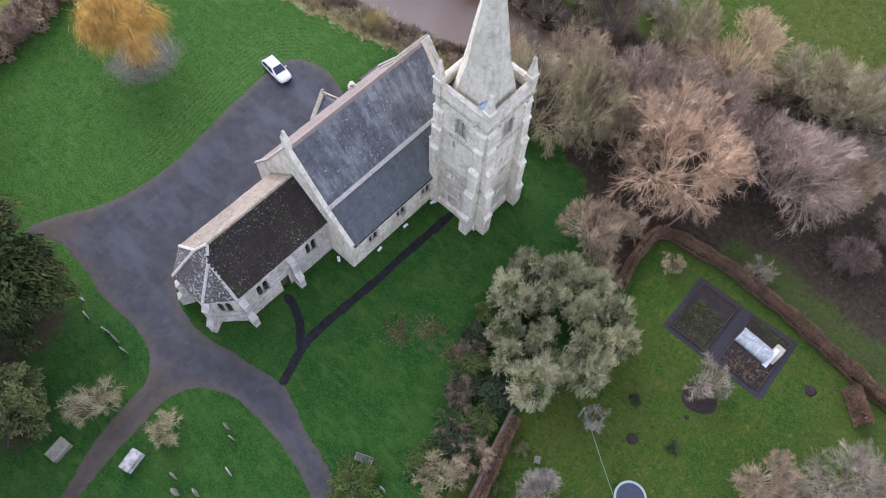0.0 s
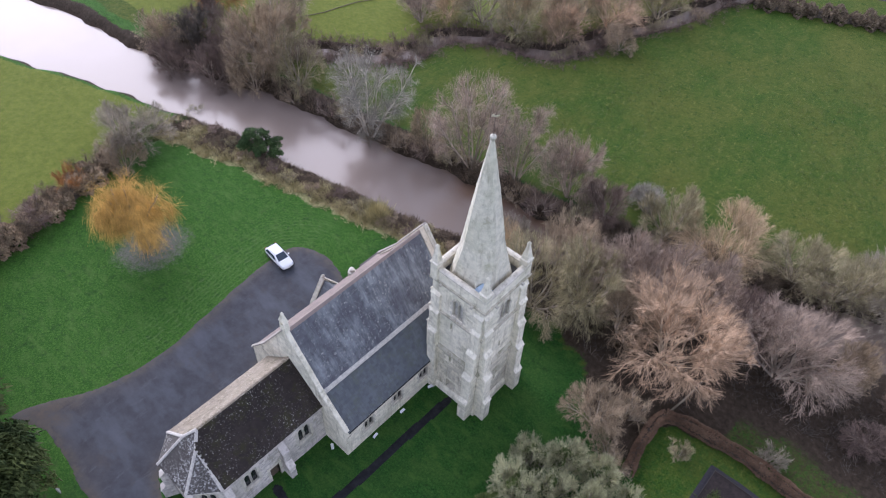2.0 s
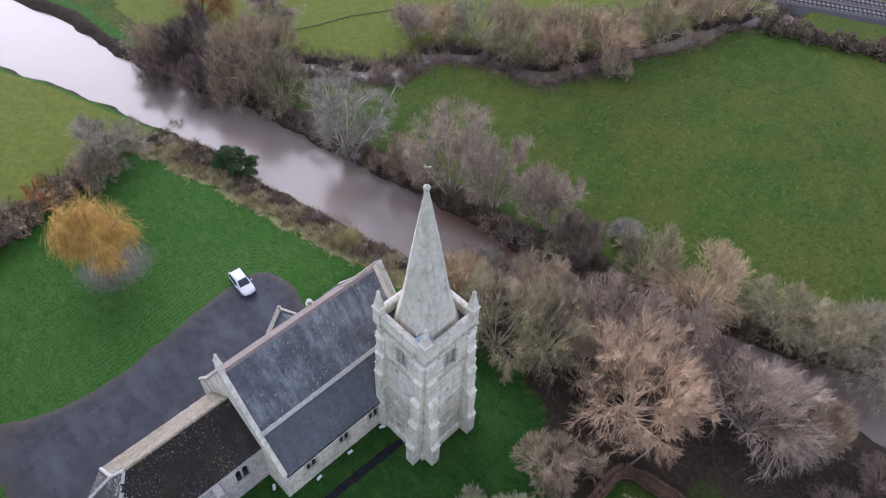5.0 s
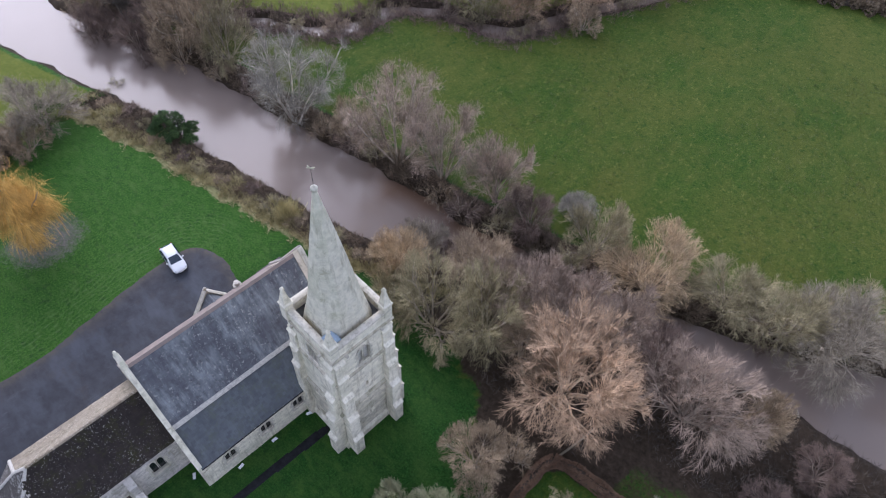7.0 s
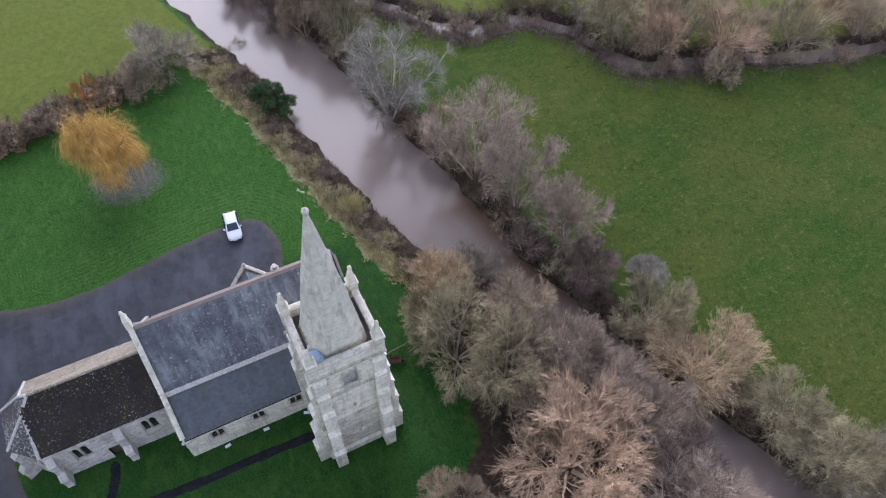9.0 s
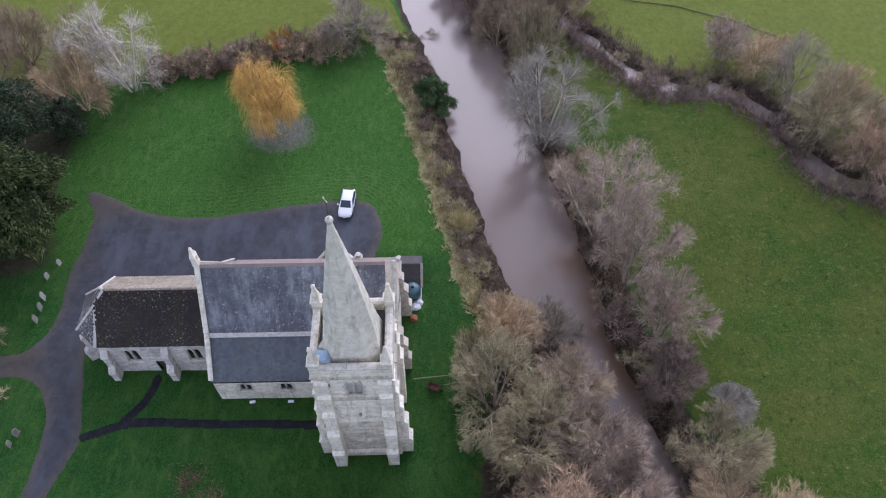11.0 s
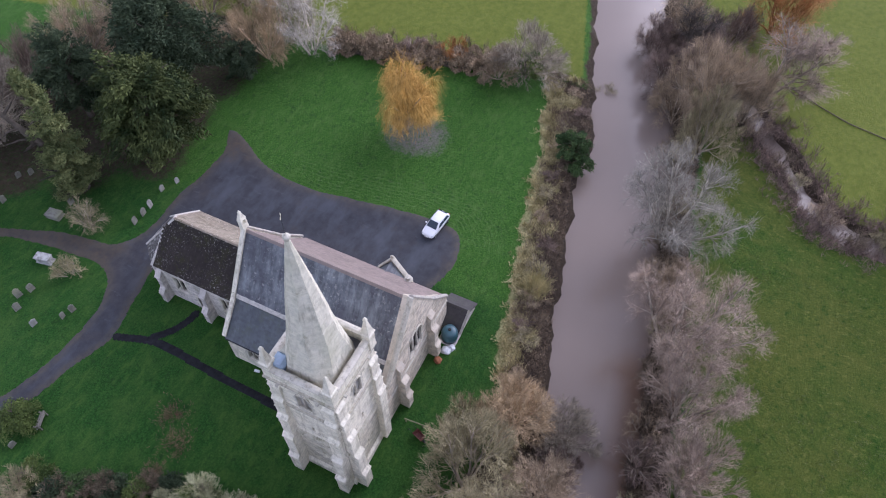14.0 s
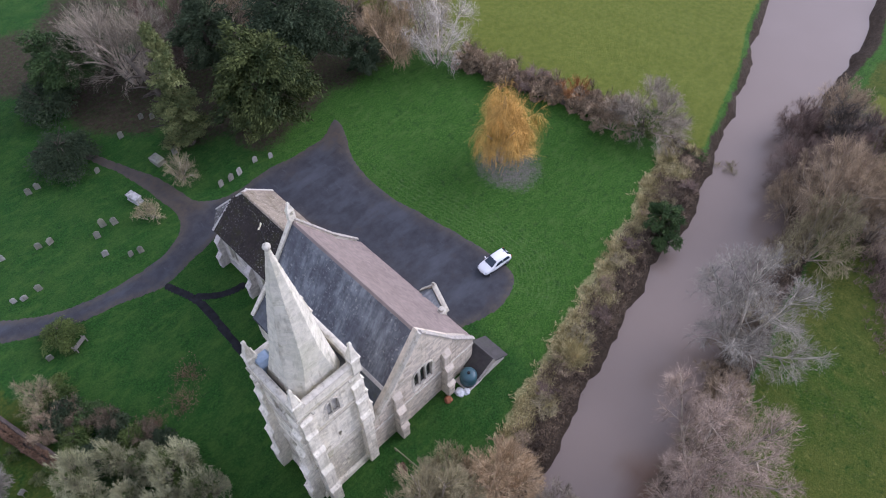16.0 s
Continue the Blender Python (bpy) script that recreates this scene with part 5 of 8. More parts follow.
def shoots(rng, p0, d, ln, k, wander, lift):
    pts = [p0]
    for _ in range(k):
        d = d + rng.normal(scale=wander, size=d.shape)
        d[:, 2] += lift * 0.35
        d /= np.linalg.norm(d, axis=1, keepdims=True)
        pts.append(pts[-1] + d * (ln / k)[:, None])
    return np.stack(pts, 1)


def bare_shape(seed, style):
    """Unit-sized bare tree: stem and crown meshes' arrays, scaled to width 1 and height 1."""
    rng = np.random.default_rng(seed)
    if style == "upright":
        stem = shoots(rng, np.zeros((2, 3)), np.array([[0.06, 0.0, 1.0], [-0.10, 0.12, 1.0]]), np.array([7.0, 6.0]), 7, 0.05, 0.02)
        limbs = sprout(rng, stem, 13, 0.22, 0.98, 0.75, 2.6, 4, 0.12, 0.12)
        two = sprout(rng, limbs, 7, 0.2, 1.0, 0.65, 1.3, 2, 0.05, 0.15)
        three = sprout(rng, two, 6, 0.2, 1.0, 0.65, 0.85, 1, 0.03, 0.15)
        four = sprout(rng, three, 7, 0.1, 1.0, 0.65, 0.65, 1, 0.0, 0.1)
        rad = (0.14, 0.062, 0.036, 0.020, 0.0125)
    elif style == "alder":
        n = 8
        a = np.linspace(0, 2 * np.pi, n, endpoint=False) + rng.normal(scale=0.3, size=n)
        t = rng.uniform(0.10, 0.62, n)
        stem = shoots(rng, np.stack([0.3 * np.cos(a), 0.3 * np.sin(a), 0 * a], 1), np.stack([np.cos(a) * t, np.sin(a) * t, 0 * a + 1], 1), rng.uniform(4.6, 6.4, n), 6, 0.06, 0.02)
        dome = (3.4, 3.5, 3.7)
        limbs = sprout(rng, stem, 11, 0.18, 0.98, 0.8, 1.5, 3, 0.08, 0.15, shell=dome)
        two = sprout(rng, limbs, 6, 0.2, 1.0, 0.75, 0.95, 2, 0.04, 0.18, shell=dome)
        three = sprout(rng, two, 6, 0.2, 1.0, 0.75, 0.7, 1, 0.02, 0.15)
        four = sprout(rng, three, 7, 0.05, 1.0, 0.75, 0.45, 1, 0.0, 0.1)
        rad = (0.075, 0.032, 0.017, 0.011, 0.010)
    elif style == "fan":
        n = 9
        a = np.linspace(0, 2 * np.pi, n, endpoint=False) + rng.normal(scale=0.35, size=n)
        t = rng.uniform(0.12, 1.25, n)
        dome = (0.9, 3.3, 3.9)
        stem = shoots(rng, np.stack([0.18 * np.cos(a), 0.18 * np.sin(a), 0 * a], 1), np.stack([np.cos(a) * t, np.sin(a) * t, 0 * a + 1], 1), rng.uniform(2.2, 3.4, n), 6, 0.13, 0.03)
        limbs = sprout(rng, stem, 8, 0.22, 0.98, 0.7, 1.7, 4, 0.05, 0.16, shell=dome)
        two = sprout(rng, limbs, 5, 0.2, 1.0, 0.65, 1.1, 3, 0.03, 0.18, shell=dome)
        three = sprout(rng, two, 5, 0.2, 1.0, 0.65, 0.75, 1, 0.02, 0.20, shell=dome)
        four = sprout(rng, three, 8, 0.05, 1.0, 0.65, 0.52, 1, 0.02, 0.1, shell=dome)
        rad = (0.068, 0.030, 0.014, 0.010, 0.0100)
    elif style == "shrub":
        n = 11
        a = rng.uniform(0, 2 * np.pi, n)
        t = rng.uniform(0.2, 1.3, n)
        stem = shoots(rng, np.stack([0.3 * np.cos(a), 0.3 * np.sin(a), 0 * a], 1), np.stack([np.cos(a) * t, np.sin(a) * t, 0 * a + 1], 1), rng.uniform(1.1, 1.9, n), 4, 0.14, 0.0)
        limbs = sprout(rng, stem, 6, 0.2, 1.0, 0.7, 0.9, 2, 0.06, 0.15)
        two = sprout(rng, limbs, 5, 0.2, 1.0, 0.7, 0.55, 1, 0.04, 0.15)
        three = sprout(rng, two, 7, 0.1, 1.0, 0.7, 0.45, 1, 0.03, 0.15)
        four = three[:1, :2]
        rad = (0.035, 0.022, 0.014, 0.009, 0.008)
    else:                                   # weeping
        stem = shoots(rng, np.zeros((1, 3)), np.array([[0.10, 0.05, 1.0]]), np.array([2.0]), 4, 0.05, 0)
        limbs = sprout(rng, stem, 13, 0.5, 1.0, 0.75, 3.1, 6, 0.14, 0.10)
        two = sprout(rng, limbs, 9, 0.3, 1.0, 0.8, 1.4, 4, 0.0, 0.14)
        three = sprout(rng, two, 13, 0.15, 1.0, 0.8, 1.6, 4, -0.50, 0.11)
        four = sprout(rng, three, 6, 0.05, 0.9, 0.6, 1.2, 2, -0.5, 0.09)
        rad = (0.20, 0.08, 0.022, 0.009, 0.0075)
    levels = [stem, limbs, two, three, four]
    allp = np.concatenate([p.reshape(-1, 3) for p in levels])
    w = np.percentile(np.hypot(allp[:, 0] - np.median(allp[:, 0]), allp[:, 1] - np.median(allp[:, 1])), 97) * 2
    h = np.percentile(allp[:, 2], 99.5)
    if style == "weep":
        for p in levels[2:]:
            p[:, :, 2] = np.maximum(p[:, :, 2], h * (0.20 + 0.16 * rng.random((len(p), 1)) + 0.02 * rng.random(p.shape[:2])))
    out = []
    for p, r, s in zip(levels, rad, (5, 3, 2, 2, 2) if style in ("shrub", "fan") else (7, 4, 3, 2, 2)):
        k = p.shape[1]
        taper = np.linspace(1.0, 0.45, k)[None, :] * r * np.ones((len(p), 1))
        out.append((p, taper, s))
    return out, w, h


TREE_KINDS = {}


def bare_kind(style, seed, w, h, twig=1.0, thin=1.0):
    """Meshes of a bare tree of one style at a given size; sizes are rounded so that alike trees share them."""
    key = (style, seed, round(w), round(h), twig, thin)
    if key not in TREE_KINDS:
        lv, w0, h0 = bare_shape(seed, style)
        sc = np.array([w / w0, w / w0, h / h0])
        size = (w / w0 * h / h0) ** 0.5
        made = []
        for i, (p, r, s) in enumerate(lv):
            if i >= 3 and thin < 1:
                keep = np.random.default_rng(seed).random(len(p)) < thin
                p, r = p[keep], r[keep]
            v, f = tubes(p * sc, r * (size if i < 3 else max(0.75, size ** 0.5)) * (twig if i > 2 else 1.0), s)
            if i == 4 and p.shape[1] == 2:                  # the finest twigs run out to a point
                v = v.reshape(-1, 4, 3)
                v = np.stack([v[:, 0], v[:, 1], (v[:, 2] + v[:, 3]) / 2], 1).reshape(-1, 3)
                f = np.arange(len(v)).reshape(-1, 3)
            elif i > 1:
                f = np.concatenate([f[:, [0, 1, 2]], f[:, [0, 2, 3]]])
            made.append((v, f))
        stem, crown = joined(made[:2]), joined(made[2:])
        TREE_KINDS[key] = (quick_mesh("trunk", *stem, BARK["brown"], True), quick_mesh("crown", *crown, BARK["brown"], False))
    return TREE_KINDS[key]


def own_material(ob, mat):
    ob.material_slots[0].link = "OBJECT"
    ob.material_slots[0].material = mat


def bare_tree(x, y, w, h, style="fan", colour="brown", seed=1, turn=0, label="", category="tree", group="bare riverside trees", name="bare_tree", twig=1.0, thin=0.8, stem_colour=None, sink=0.05):
    t = thing(name, label or f"leafless {colour} tree with fine twigs", category, group, pose(x, y, gz(x, y) - sink, 0, 0, turn))
    for nm, me, c in zip(("trunk", "crown"), bare_kind(style, seed, w, h, twig, thin), (stem_colour or LIMB_OF.get(colour, colour), colour)):
        o = new(nm, me)
        o.parent = t
        own_material(o, BARK[c])
    return t


def sprays(rng, centres, radii, count, size, droop, squash=0.5):
    """Leaf sprays standing out of clumps: thin three-sided points."""
    n = len(centres)
    wgt = radii ** 2 / (radii ** 2).sum()
    idx = rng.choice(n, count, p=wgt)
    d = rng.normal(size=(count, 3))
    d /= np.linalg.norm(d, axis=1, keepdims=True)
    out = centres - centres.mean(0)
    out[:, 2] = -0.45 * np.hypot(out[:, 0], out[:, 1]) + 0.25 * np.abs(out[:, 2])
    out /= np.linalg.norm(out, axis=1, keepdims=True) + 1e-9
    side = np.cross(out, [[0, 0, 1.0]])
    side /= np.linalg.norm(side, axis=1, keepdims=True) + 1e-9
    up = np.cross(side, out)
    q = d * (radii[idx] * rng.uniform(0.5, 1.06, count))[:, None]
    p = centres[idx] + out[idx] * q[:, :1] * 1.7 + side[idx] * q[:, 1:2] * 0.95 + up[idx] * q[:, 2:] * squash
    d = 0.6 * d + 0.7 * out[idx] + 0.35 * up[idx]
    u = d + rng.normal(scale=0.45, size=d.shape)
    u[:, 2] -= droop
    u /= np.linalg.norm(u, axis=1, keepdims=True)
    s = rng.normal(size=d.shape)
    s -= (s * u).sum(1, keepdims=True) * u
    s /= np.linalg.norm(s, axis=1, keepdims=True)
    b = np.cross(u, s)
    ln = size * rng.uniform(0.6, 1.5, count)[:, None]
    wd = ln * 0.26
    v = np.stack([p + s * wd, p - s * wd * 0.6 + b * wd * 0.7, p - s * wd * 0.6 - b * wd * 0.7, p + u * ln], 1).reshape(-1, 3)
    k = np.arange(count)[:, None] * 4
    f = np.concatenate([k + np.array([[0, 1, 3]]), k + np.array([[1, 2, 3]]), k + np.array([[2, 0, 3]])])
    return v, f, idx


def leafy(x, y, w, h, leaf="yew", form="round", seed=1, count=9000, size=0.34, label="", category="tree", group="evergreen trees", name="yew_tree", clumps=70, low=0.08, droop=0.35):
    """An evergreen: short stem and limbs under a crown of many leaf sprays in uneven clumps."""
    rng = np.random.default_rng(seed)
    t = thing(name, label, category, group, pose(x, y, gz(x, y) - 0.05))
    stem = shoots(rng, np.zeros((1, 3)), np.array([[0.02, 0.03, 1.0]]), np.array([h * 0.75]), 5, 0.05, 0)
    limbs = sprout(rng, stem, 16, 0.2, 0.95, 0.9, w * 0.42, 4, 0.08, 0.12)
    parts = [tubes(stem, np.linspace(0.035, 0.012, 6)[None, :] * h, 7), tubes(limbs, np.linspace(0.010, 0.004, 5)[None, :] * h * np.ones((len(limbs), 1)), 4)]
    o = new("trunk", quick_mesh("trunk", *joined(parts), BARK["dark"], True))
    o.parent = t
    d = rng.normal(size=(clumps, 3))
    d /= np.linalg.norm(d, axis=1, keepdims=True)
    rad = rng.uniform(0.35, 1.0, clumps) ** 0.45
    if form == "round":
        lobes = 1 + 0.16 * np.sin(3 * np.arctan2(d[:, 1], d[:, 0]) + seed) + rng.normal(scale=0.07, size=clumps)
        c = d * (rad * lobes)[:, None] * np.array([w * 0.40, w * 0.40, h * 0.40]) + np.array([0, 0, h * (0.52 + low * 0.5)])
        c[:, :2] *= (1.22 - 0.50 * c[:, 2:] / h)
        cr = rng.uniform(0.06, 0.12, clumps) * w
    elif form == "cone":
        z = rng.random(clumps)
        a = rng.uniform(0, 2 * np.pi, clumps)
        r = (1 - z) ** 0.5 * w * 0.30 * rng.uniform(0.6, 1.0, clumps)
        c = np.stack([r * np.cos(a), r * np.sin(a), h * (0.07 + 0.86 * z)], 1)
        cr = rng.uniform(0.10, 0.17, clumps) * w * (1.05 - 0.5 * z)
    else:                                   # low mound
        c = d * rad[:, None] * np.array([w * 0.40, w * 0.40, h * 0.45])
        c[:, 2] = np.abs(c[:, 2]) + h * 0.22
        cr = rng.uniform(0.12, 0.2, clumps) * w
    c[:, :2] += rng.normal(scale=0.02 * w, size=(clumps, 2))
    v, f, which = sprays(rng, c, cr, count, size, droop)
    tone = rng.random(clumps)[which]
    v[:, 2] = np.maximum(v[:, 2], 0.02)
    me = quick_mesh("crown", v, f, LEAF[leaf], False)
    me.attributes.new("bough", "FLOAT", "POINT").data.foreach_set("value", np.repeat(tone, 4).astype(np.float32))
    o = new("crown", me)
    o.parent = t
    return t


def hedge(path, width, height, leaf, seed, label, name="hedge", density=150, size=0.16, twig=None, tidy=0.8):
    """A hedge along a line: stems below, a dense uneven body of leaf sprays."""
    rng = np.random.default_rng(seed)
    P = np.array(path, float)
    seg = np.hypot(*np.diff(P, axis=0).T)
    L = seg.sum()
    n = int(L * density)
    s = rng.uniform(0, L, n)
    cum = np.concatenate([[0], np.cumsum(seg)])
    cx, cy = np.interp(s, cum, P[:, 0]), np.interp(s, cum, P[:, 1])
    k = np.clip(np.searchsorted(cum, s) - 1, 0, len(seg) - 1)
    tx, ty = (np.diff(P, axis=0)[k] / seg[k][:, None]).T
    a = rng.uniform(-0.15 * np.pi, 1.15 * np.pi, n)
    lump = 1 + (1 - tidy) * (0.5 * np.sin(s * 1.1 + seed) + 0.5 * np.sin(s * 2.7 + 1)) + rng.normal(scale=0.06, size=n)
    off = np.sign(np.cos(a)) * np.abs(np.cos(a)) ** 0.5 * width / 2 * lump
    z = np.abs(np.sin(a)) ** 0.5 * np.sign(np.sin(a)) * height * 0.5 * lump + height * 0.5
    x, y = cx - ty * off, cy + tx * off
    c = np.stack([x, y, ground_z(x, y) + np.maximum(z, 0.05)], 1)
    u = np.stack([-ty * np.cos(a), tx * np.cos(a), np.sin(a) + 0.2], 1) + rng.normal(scale=0.5, size=(n, 3))
    u /= np.linalg.norm(u, axis=1, keepdims=True)
    ss = np.cross(u, rng.normal(size=(n, 3)))
    ss /= np.linalg.norm(ss, axis=1, keepdims=True)
    b = np.cross(u, ss)
    ln = size * rng.uniform(0.6, 1.6, n)[:, None]
    wd = ln * 0.4
    v = np.stack([c + ss * wd, c - ss * wd * 0.6 + b * wd * 0.7, c - ss * wd * 0.6 - b * wd * 0.7, c + u * ln], 1).reshape(-1, 3)
    q = np.arange(n)[:, None] * 4
    f = np.concatenate([q + np.array([[0, 1, 3]]), q + np.array([[1, 2, 3]]), q + np.array([[2, 0, 3]]), q + np.array([[0, 2, 1]])])
    t = thing(name, label, "hedge", at=pose(0, 0, 0))
    o = new("foliage", quick_mesh("foliage", v, f, LEAF[leaf] if leaf in LEAF else BARK[leaf]))
    o.parent = t
    core = Shape()
    m = max(2, int(L / 0.8))
    rings = []
    for i in range(m + 1):
        d = L * i / m
        px, py = np.interp(d, cum, P[:, 0]), np.interp(d, cum, P[:, 1])
        j = min(len(seg) - 1, max(0, int(np.searchsorted(cum, d) - 1)))
        ax, ay = (P[j + 1] - P[j]) / seg[j]
        g = gz(px, py)
        fade = min(1.0, 0.25 + 0.9 * min(d, L - d))
        wv = 0.30 * width * (1 + 0.15 * math.sin(d * 2.1)) * fade
        hv = height * (0.74 + 0.08 * math.sin(d * 1.3 + seed)) * fade
        rings.append([(px + ay * wv, py - ax * wv, g - 0.1), (px + ay * wv * 0.8, py - ax * wv * 0.8, g + hv), (px - ay * wv * 0.8, py + ax * wv * 0.8, g + hv), (px - ay * wv, py + ax * wv, g - 0.1)])
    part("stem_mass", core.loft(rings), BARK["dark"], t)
    return t


def scrub(name, spots, heights, mat, seed, label, category, lean=0.5, width=0.012, blades=9):
    """Many small tussocks as one mesh: spots (n, 2), heights (n)."""
    rng = np.random.default_rng(seed)
    n = len(spots)
    base = np.repeat(np.stack([spots[:, 0], spots[:, 1], ground_z(spots[:, 0], spots[:, 1]) - 0.03], 1), blades, 0)
    hh = np.repeat(heights, blades) * rng.uniform(0.5, 1.2, n * blades)
    base[:, :2] += rng.normal(scale=0.16, size=(n * blades, 2))
    d = np.concatenate([rng.normal(scale=lean, size=(n * blades, 2)), np.ones((n * blades, 1))], 1)
    p = shoots(rng, base, d / np.linalg.norm(d, axis=1, keepdims=True), hh, 1, 0.18, -0.12)
    v, f = tubes(p, np.array([[1.0, 0.35]]) * width * rng.uniform(0.7, 1.5, (n * blades, 1)), 2)
    return tagged(new(name, quick_mesh(name, v, f, mat)), label, category, kind="stuff")

# -- trees along the river and in the churchyard: x, y, width, height, style, twig colour, seed --
NEAR_TREES = [(-1.4, 20.8, 7.0, 6.8, "fan", "straw", 3), (4.8, 19.4, 10.8, 9.2, "fan", "olive", 4), (8.6, 22.6, 10.0, 9.2, "fan", "olive", 5), (-2.9, 25.2, 6.8, 5.2, "fan", "grey", 6), (0.6, 25.9, 5.0, 4.6, "fan", "plum", 6), (4.2, 25.6, 8.0, 7.6, "fan", "brown", 3),
              (9.4, 27.4, 9.4, 8.6, "fan", "pink", 7), (14.2, 29.2, 9.4, 8.4, "fan", "pink", 5), (27.5, 29.5, 12.0, 9.5, "fan", "pink", 8), (32.4, 33.0, 6.2, 6.2, "fan", "brown", 9), (23.4, 31.0, 8.6, 7.4, "fan", "plum", 4)]
NEAR_TREES += [(0.8, 17.6, 6.0, 6.0, "fan", "olive", 5), (13.2, 23.0, 7.4, 7.0, "fan", "brown", 3), (18.6, 31.2, 8.4, 7.4, "fan", "pink", 6), (38.8, 33.4, 5.6, 3.6, "fan", "plum", 7), (43.8, 29.6, 7.0, 5.0, "fan", "pink", 4), (48.5, 33.5, 9.0, 7.0, "fan", "plum", 5), (37.0, 28.0, 4.6, 2.6, "fan", "plum", 3)]
for i, (x, y, w, h, st, c, sd) in enumerate(NEAR_TREES):
    bare_tree(x, y, w, h, st, c, sd, 47 * i, f"leafless {dict(straw='straw-coloured', olive='olive-brown', brown='brown', plum='dark plum-brown', pink='pinkish-brown', grey='grey')[c]} willow on the near river bank")
bare_tree(18.4, 23.4, 14.0, 9.6, "fan", "tan", 11, 20, "broad leafless tree with bright tawny branches", thin=0.9, twig=1.35)
FAR_TREES = [(-28.2, 28.4, 12.5, 12.4, "alder", "silver", 12), (-20.4, 31.2, 6.0, 6.0, "fan", "brown", 4), (-14.2, 32.6, 12.0, 12.4, "alder", "pink", 15), (-8.8, 34.8, 9.4, 9.8, "alder", "pink", 14),
             (-2.4, 36.8, 8.6, 9.4, "fan", "pink", 17), (3.0, 36.6, 7.4, 5.4, "fan", "plum", 5), (6.0, 41.2, 4.8, 4.1, "fan", "silver", 3), (9.8, 39.0, 8.6, 7.2, "fan", "olive", 18), (16.6, 39.6, 12.0, 8.2, "fan", "straw", 19), (23.6, 43.6, 9.0, 6.2, "fan", "olive", 6)]
FAR_TREES += [(28.0, 44.4, 10.6, 7.4, "fan", "olive", 7), (33.6, 46.6, 13.0, 8.4, "fan", "grey", 8), (33.0, 51.0, 9.0, 5.4, "fan", "olive", 5), (42.0, 55.0, 11.5, 8.4, "fan", "grey", 9), (51.0, 60.0, 11.5, 8.4, "fan", "brown", 4)]
for i, (x, y, w, h, st, c, sd) in enumerate(FAR_TREES):
    bare_tree(x, y - 0.9, w, h, st, c, sd, 61 * i, thin=0.5 if st == "alder" else 0.85, label=f"leafless {dict(straw='pale straw-coloured', olive='olive-brown', grey='grey-twigged', plum='dark plum-brown', pink='pinkish-grey', silver='silvery-grey', brown='brown')[c]} tree on the far river bank")
BEND_TREES = [(-47.5, 26.8, 12.3, 10.8, "fan", "brown", 20), (-42.5, 27.5, 8.5, 8.4, "fan", "olive", 4), (-53.5, 24.5, 7.8, 7.8, "fan", "plum", 5), (-58.6, 21.8, 6.5, 7.2, "upright", "dark", 13), (-64.0, 20.0, 8.5, 6.0, "fan", "brown", 6),
              (-59.0, 17.6, 7.5, 5.6, "fan", "plum", 8), (-53.0, 20.4, 7.5, 6.0, "fan", "plum", 3), (-47.2, 23.4, 8.0, 6.8, "fan", "brown", 5), (-55.0, 33.0, 10.4, 10.8, "upright", "pink", 14), (-62.0, 26.0, 7.8, 7.2, "fan", "plum", 7), (-49.5, 31.0, 8.5, 9.0, "fan", "brown", 9)]
for i, (x, y, w, h, st, c, sd) in enumerate(BEND_TREES):
    bare_tree(x, y, w, h, st, c, sd, 39 * i, f"leafless {c} tree by the brook's mouth", thin=0.8)
bare_tree(-68.5, 31.0, 12.5, 9.5, "fan", "rust", 6, 10, "orange-brown leafy winter tree beside the brook", thin=1.0)
BROOK_TREES = [(-42.6, 52.2, 7.8, 5.8, "fan", "pink", 3), (-36.0, 59.5, 11.1, 7.5, "fan", "grey", 4), (-30.0, 61.0, 11.7, 8.0, "fan", "olive", 5), (-24.0, 64.5, 9.1, 6.3, "fan", "tan", 6), (-20.6, 72.8, 11.1, 6.9, "fan", "tan", 7), (-25.0, 70.0, 10.4, 7.5, "fan", "olive", 8),
               (-17.0, 82.0, 10.4, 6.9, "fan", "olive", 9), (-15.5, 92.0, 10.4, 6.9, "fan", "brown", 3), (-12.0, 101.0, 10.4, 6.3, "fan", "olive", 4), (-33.0, 63.0, 9.5, 6.5, "fan", "straw", 9), (-27.0, 66.0, 9.5, 6.8, "fan", "brown", 3), (-21.6, 77.0, 9.5, 6.4, "fan", "brown", 5), (-18.4, 87.5, 9.5, 6.4, "fan", "straw", 6), (-40.6, 56.6, 8.5, 5.4, "fan", "straw", 8), (-14.2, 97.0, 9.0, 5.6, "fan", "straw", 7), (-16.0, 68.5, 6.0, 4.0, "fan", "brown", 4)]
for i, (x, y, w, h, st, c, sd) in enumerate(BROOK_TREES):
    bare_tree(x, y, w, h, st, c, sd, 53 * i, f"leafless {dict(pink='pinkish', grey='pale grey', olive='olive', tan='tawny', straw='straw-coloured', brown='brown')[c]} scrub willow beside the brook", group="willows along the brook", thin=0.7)
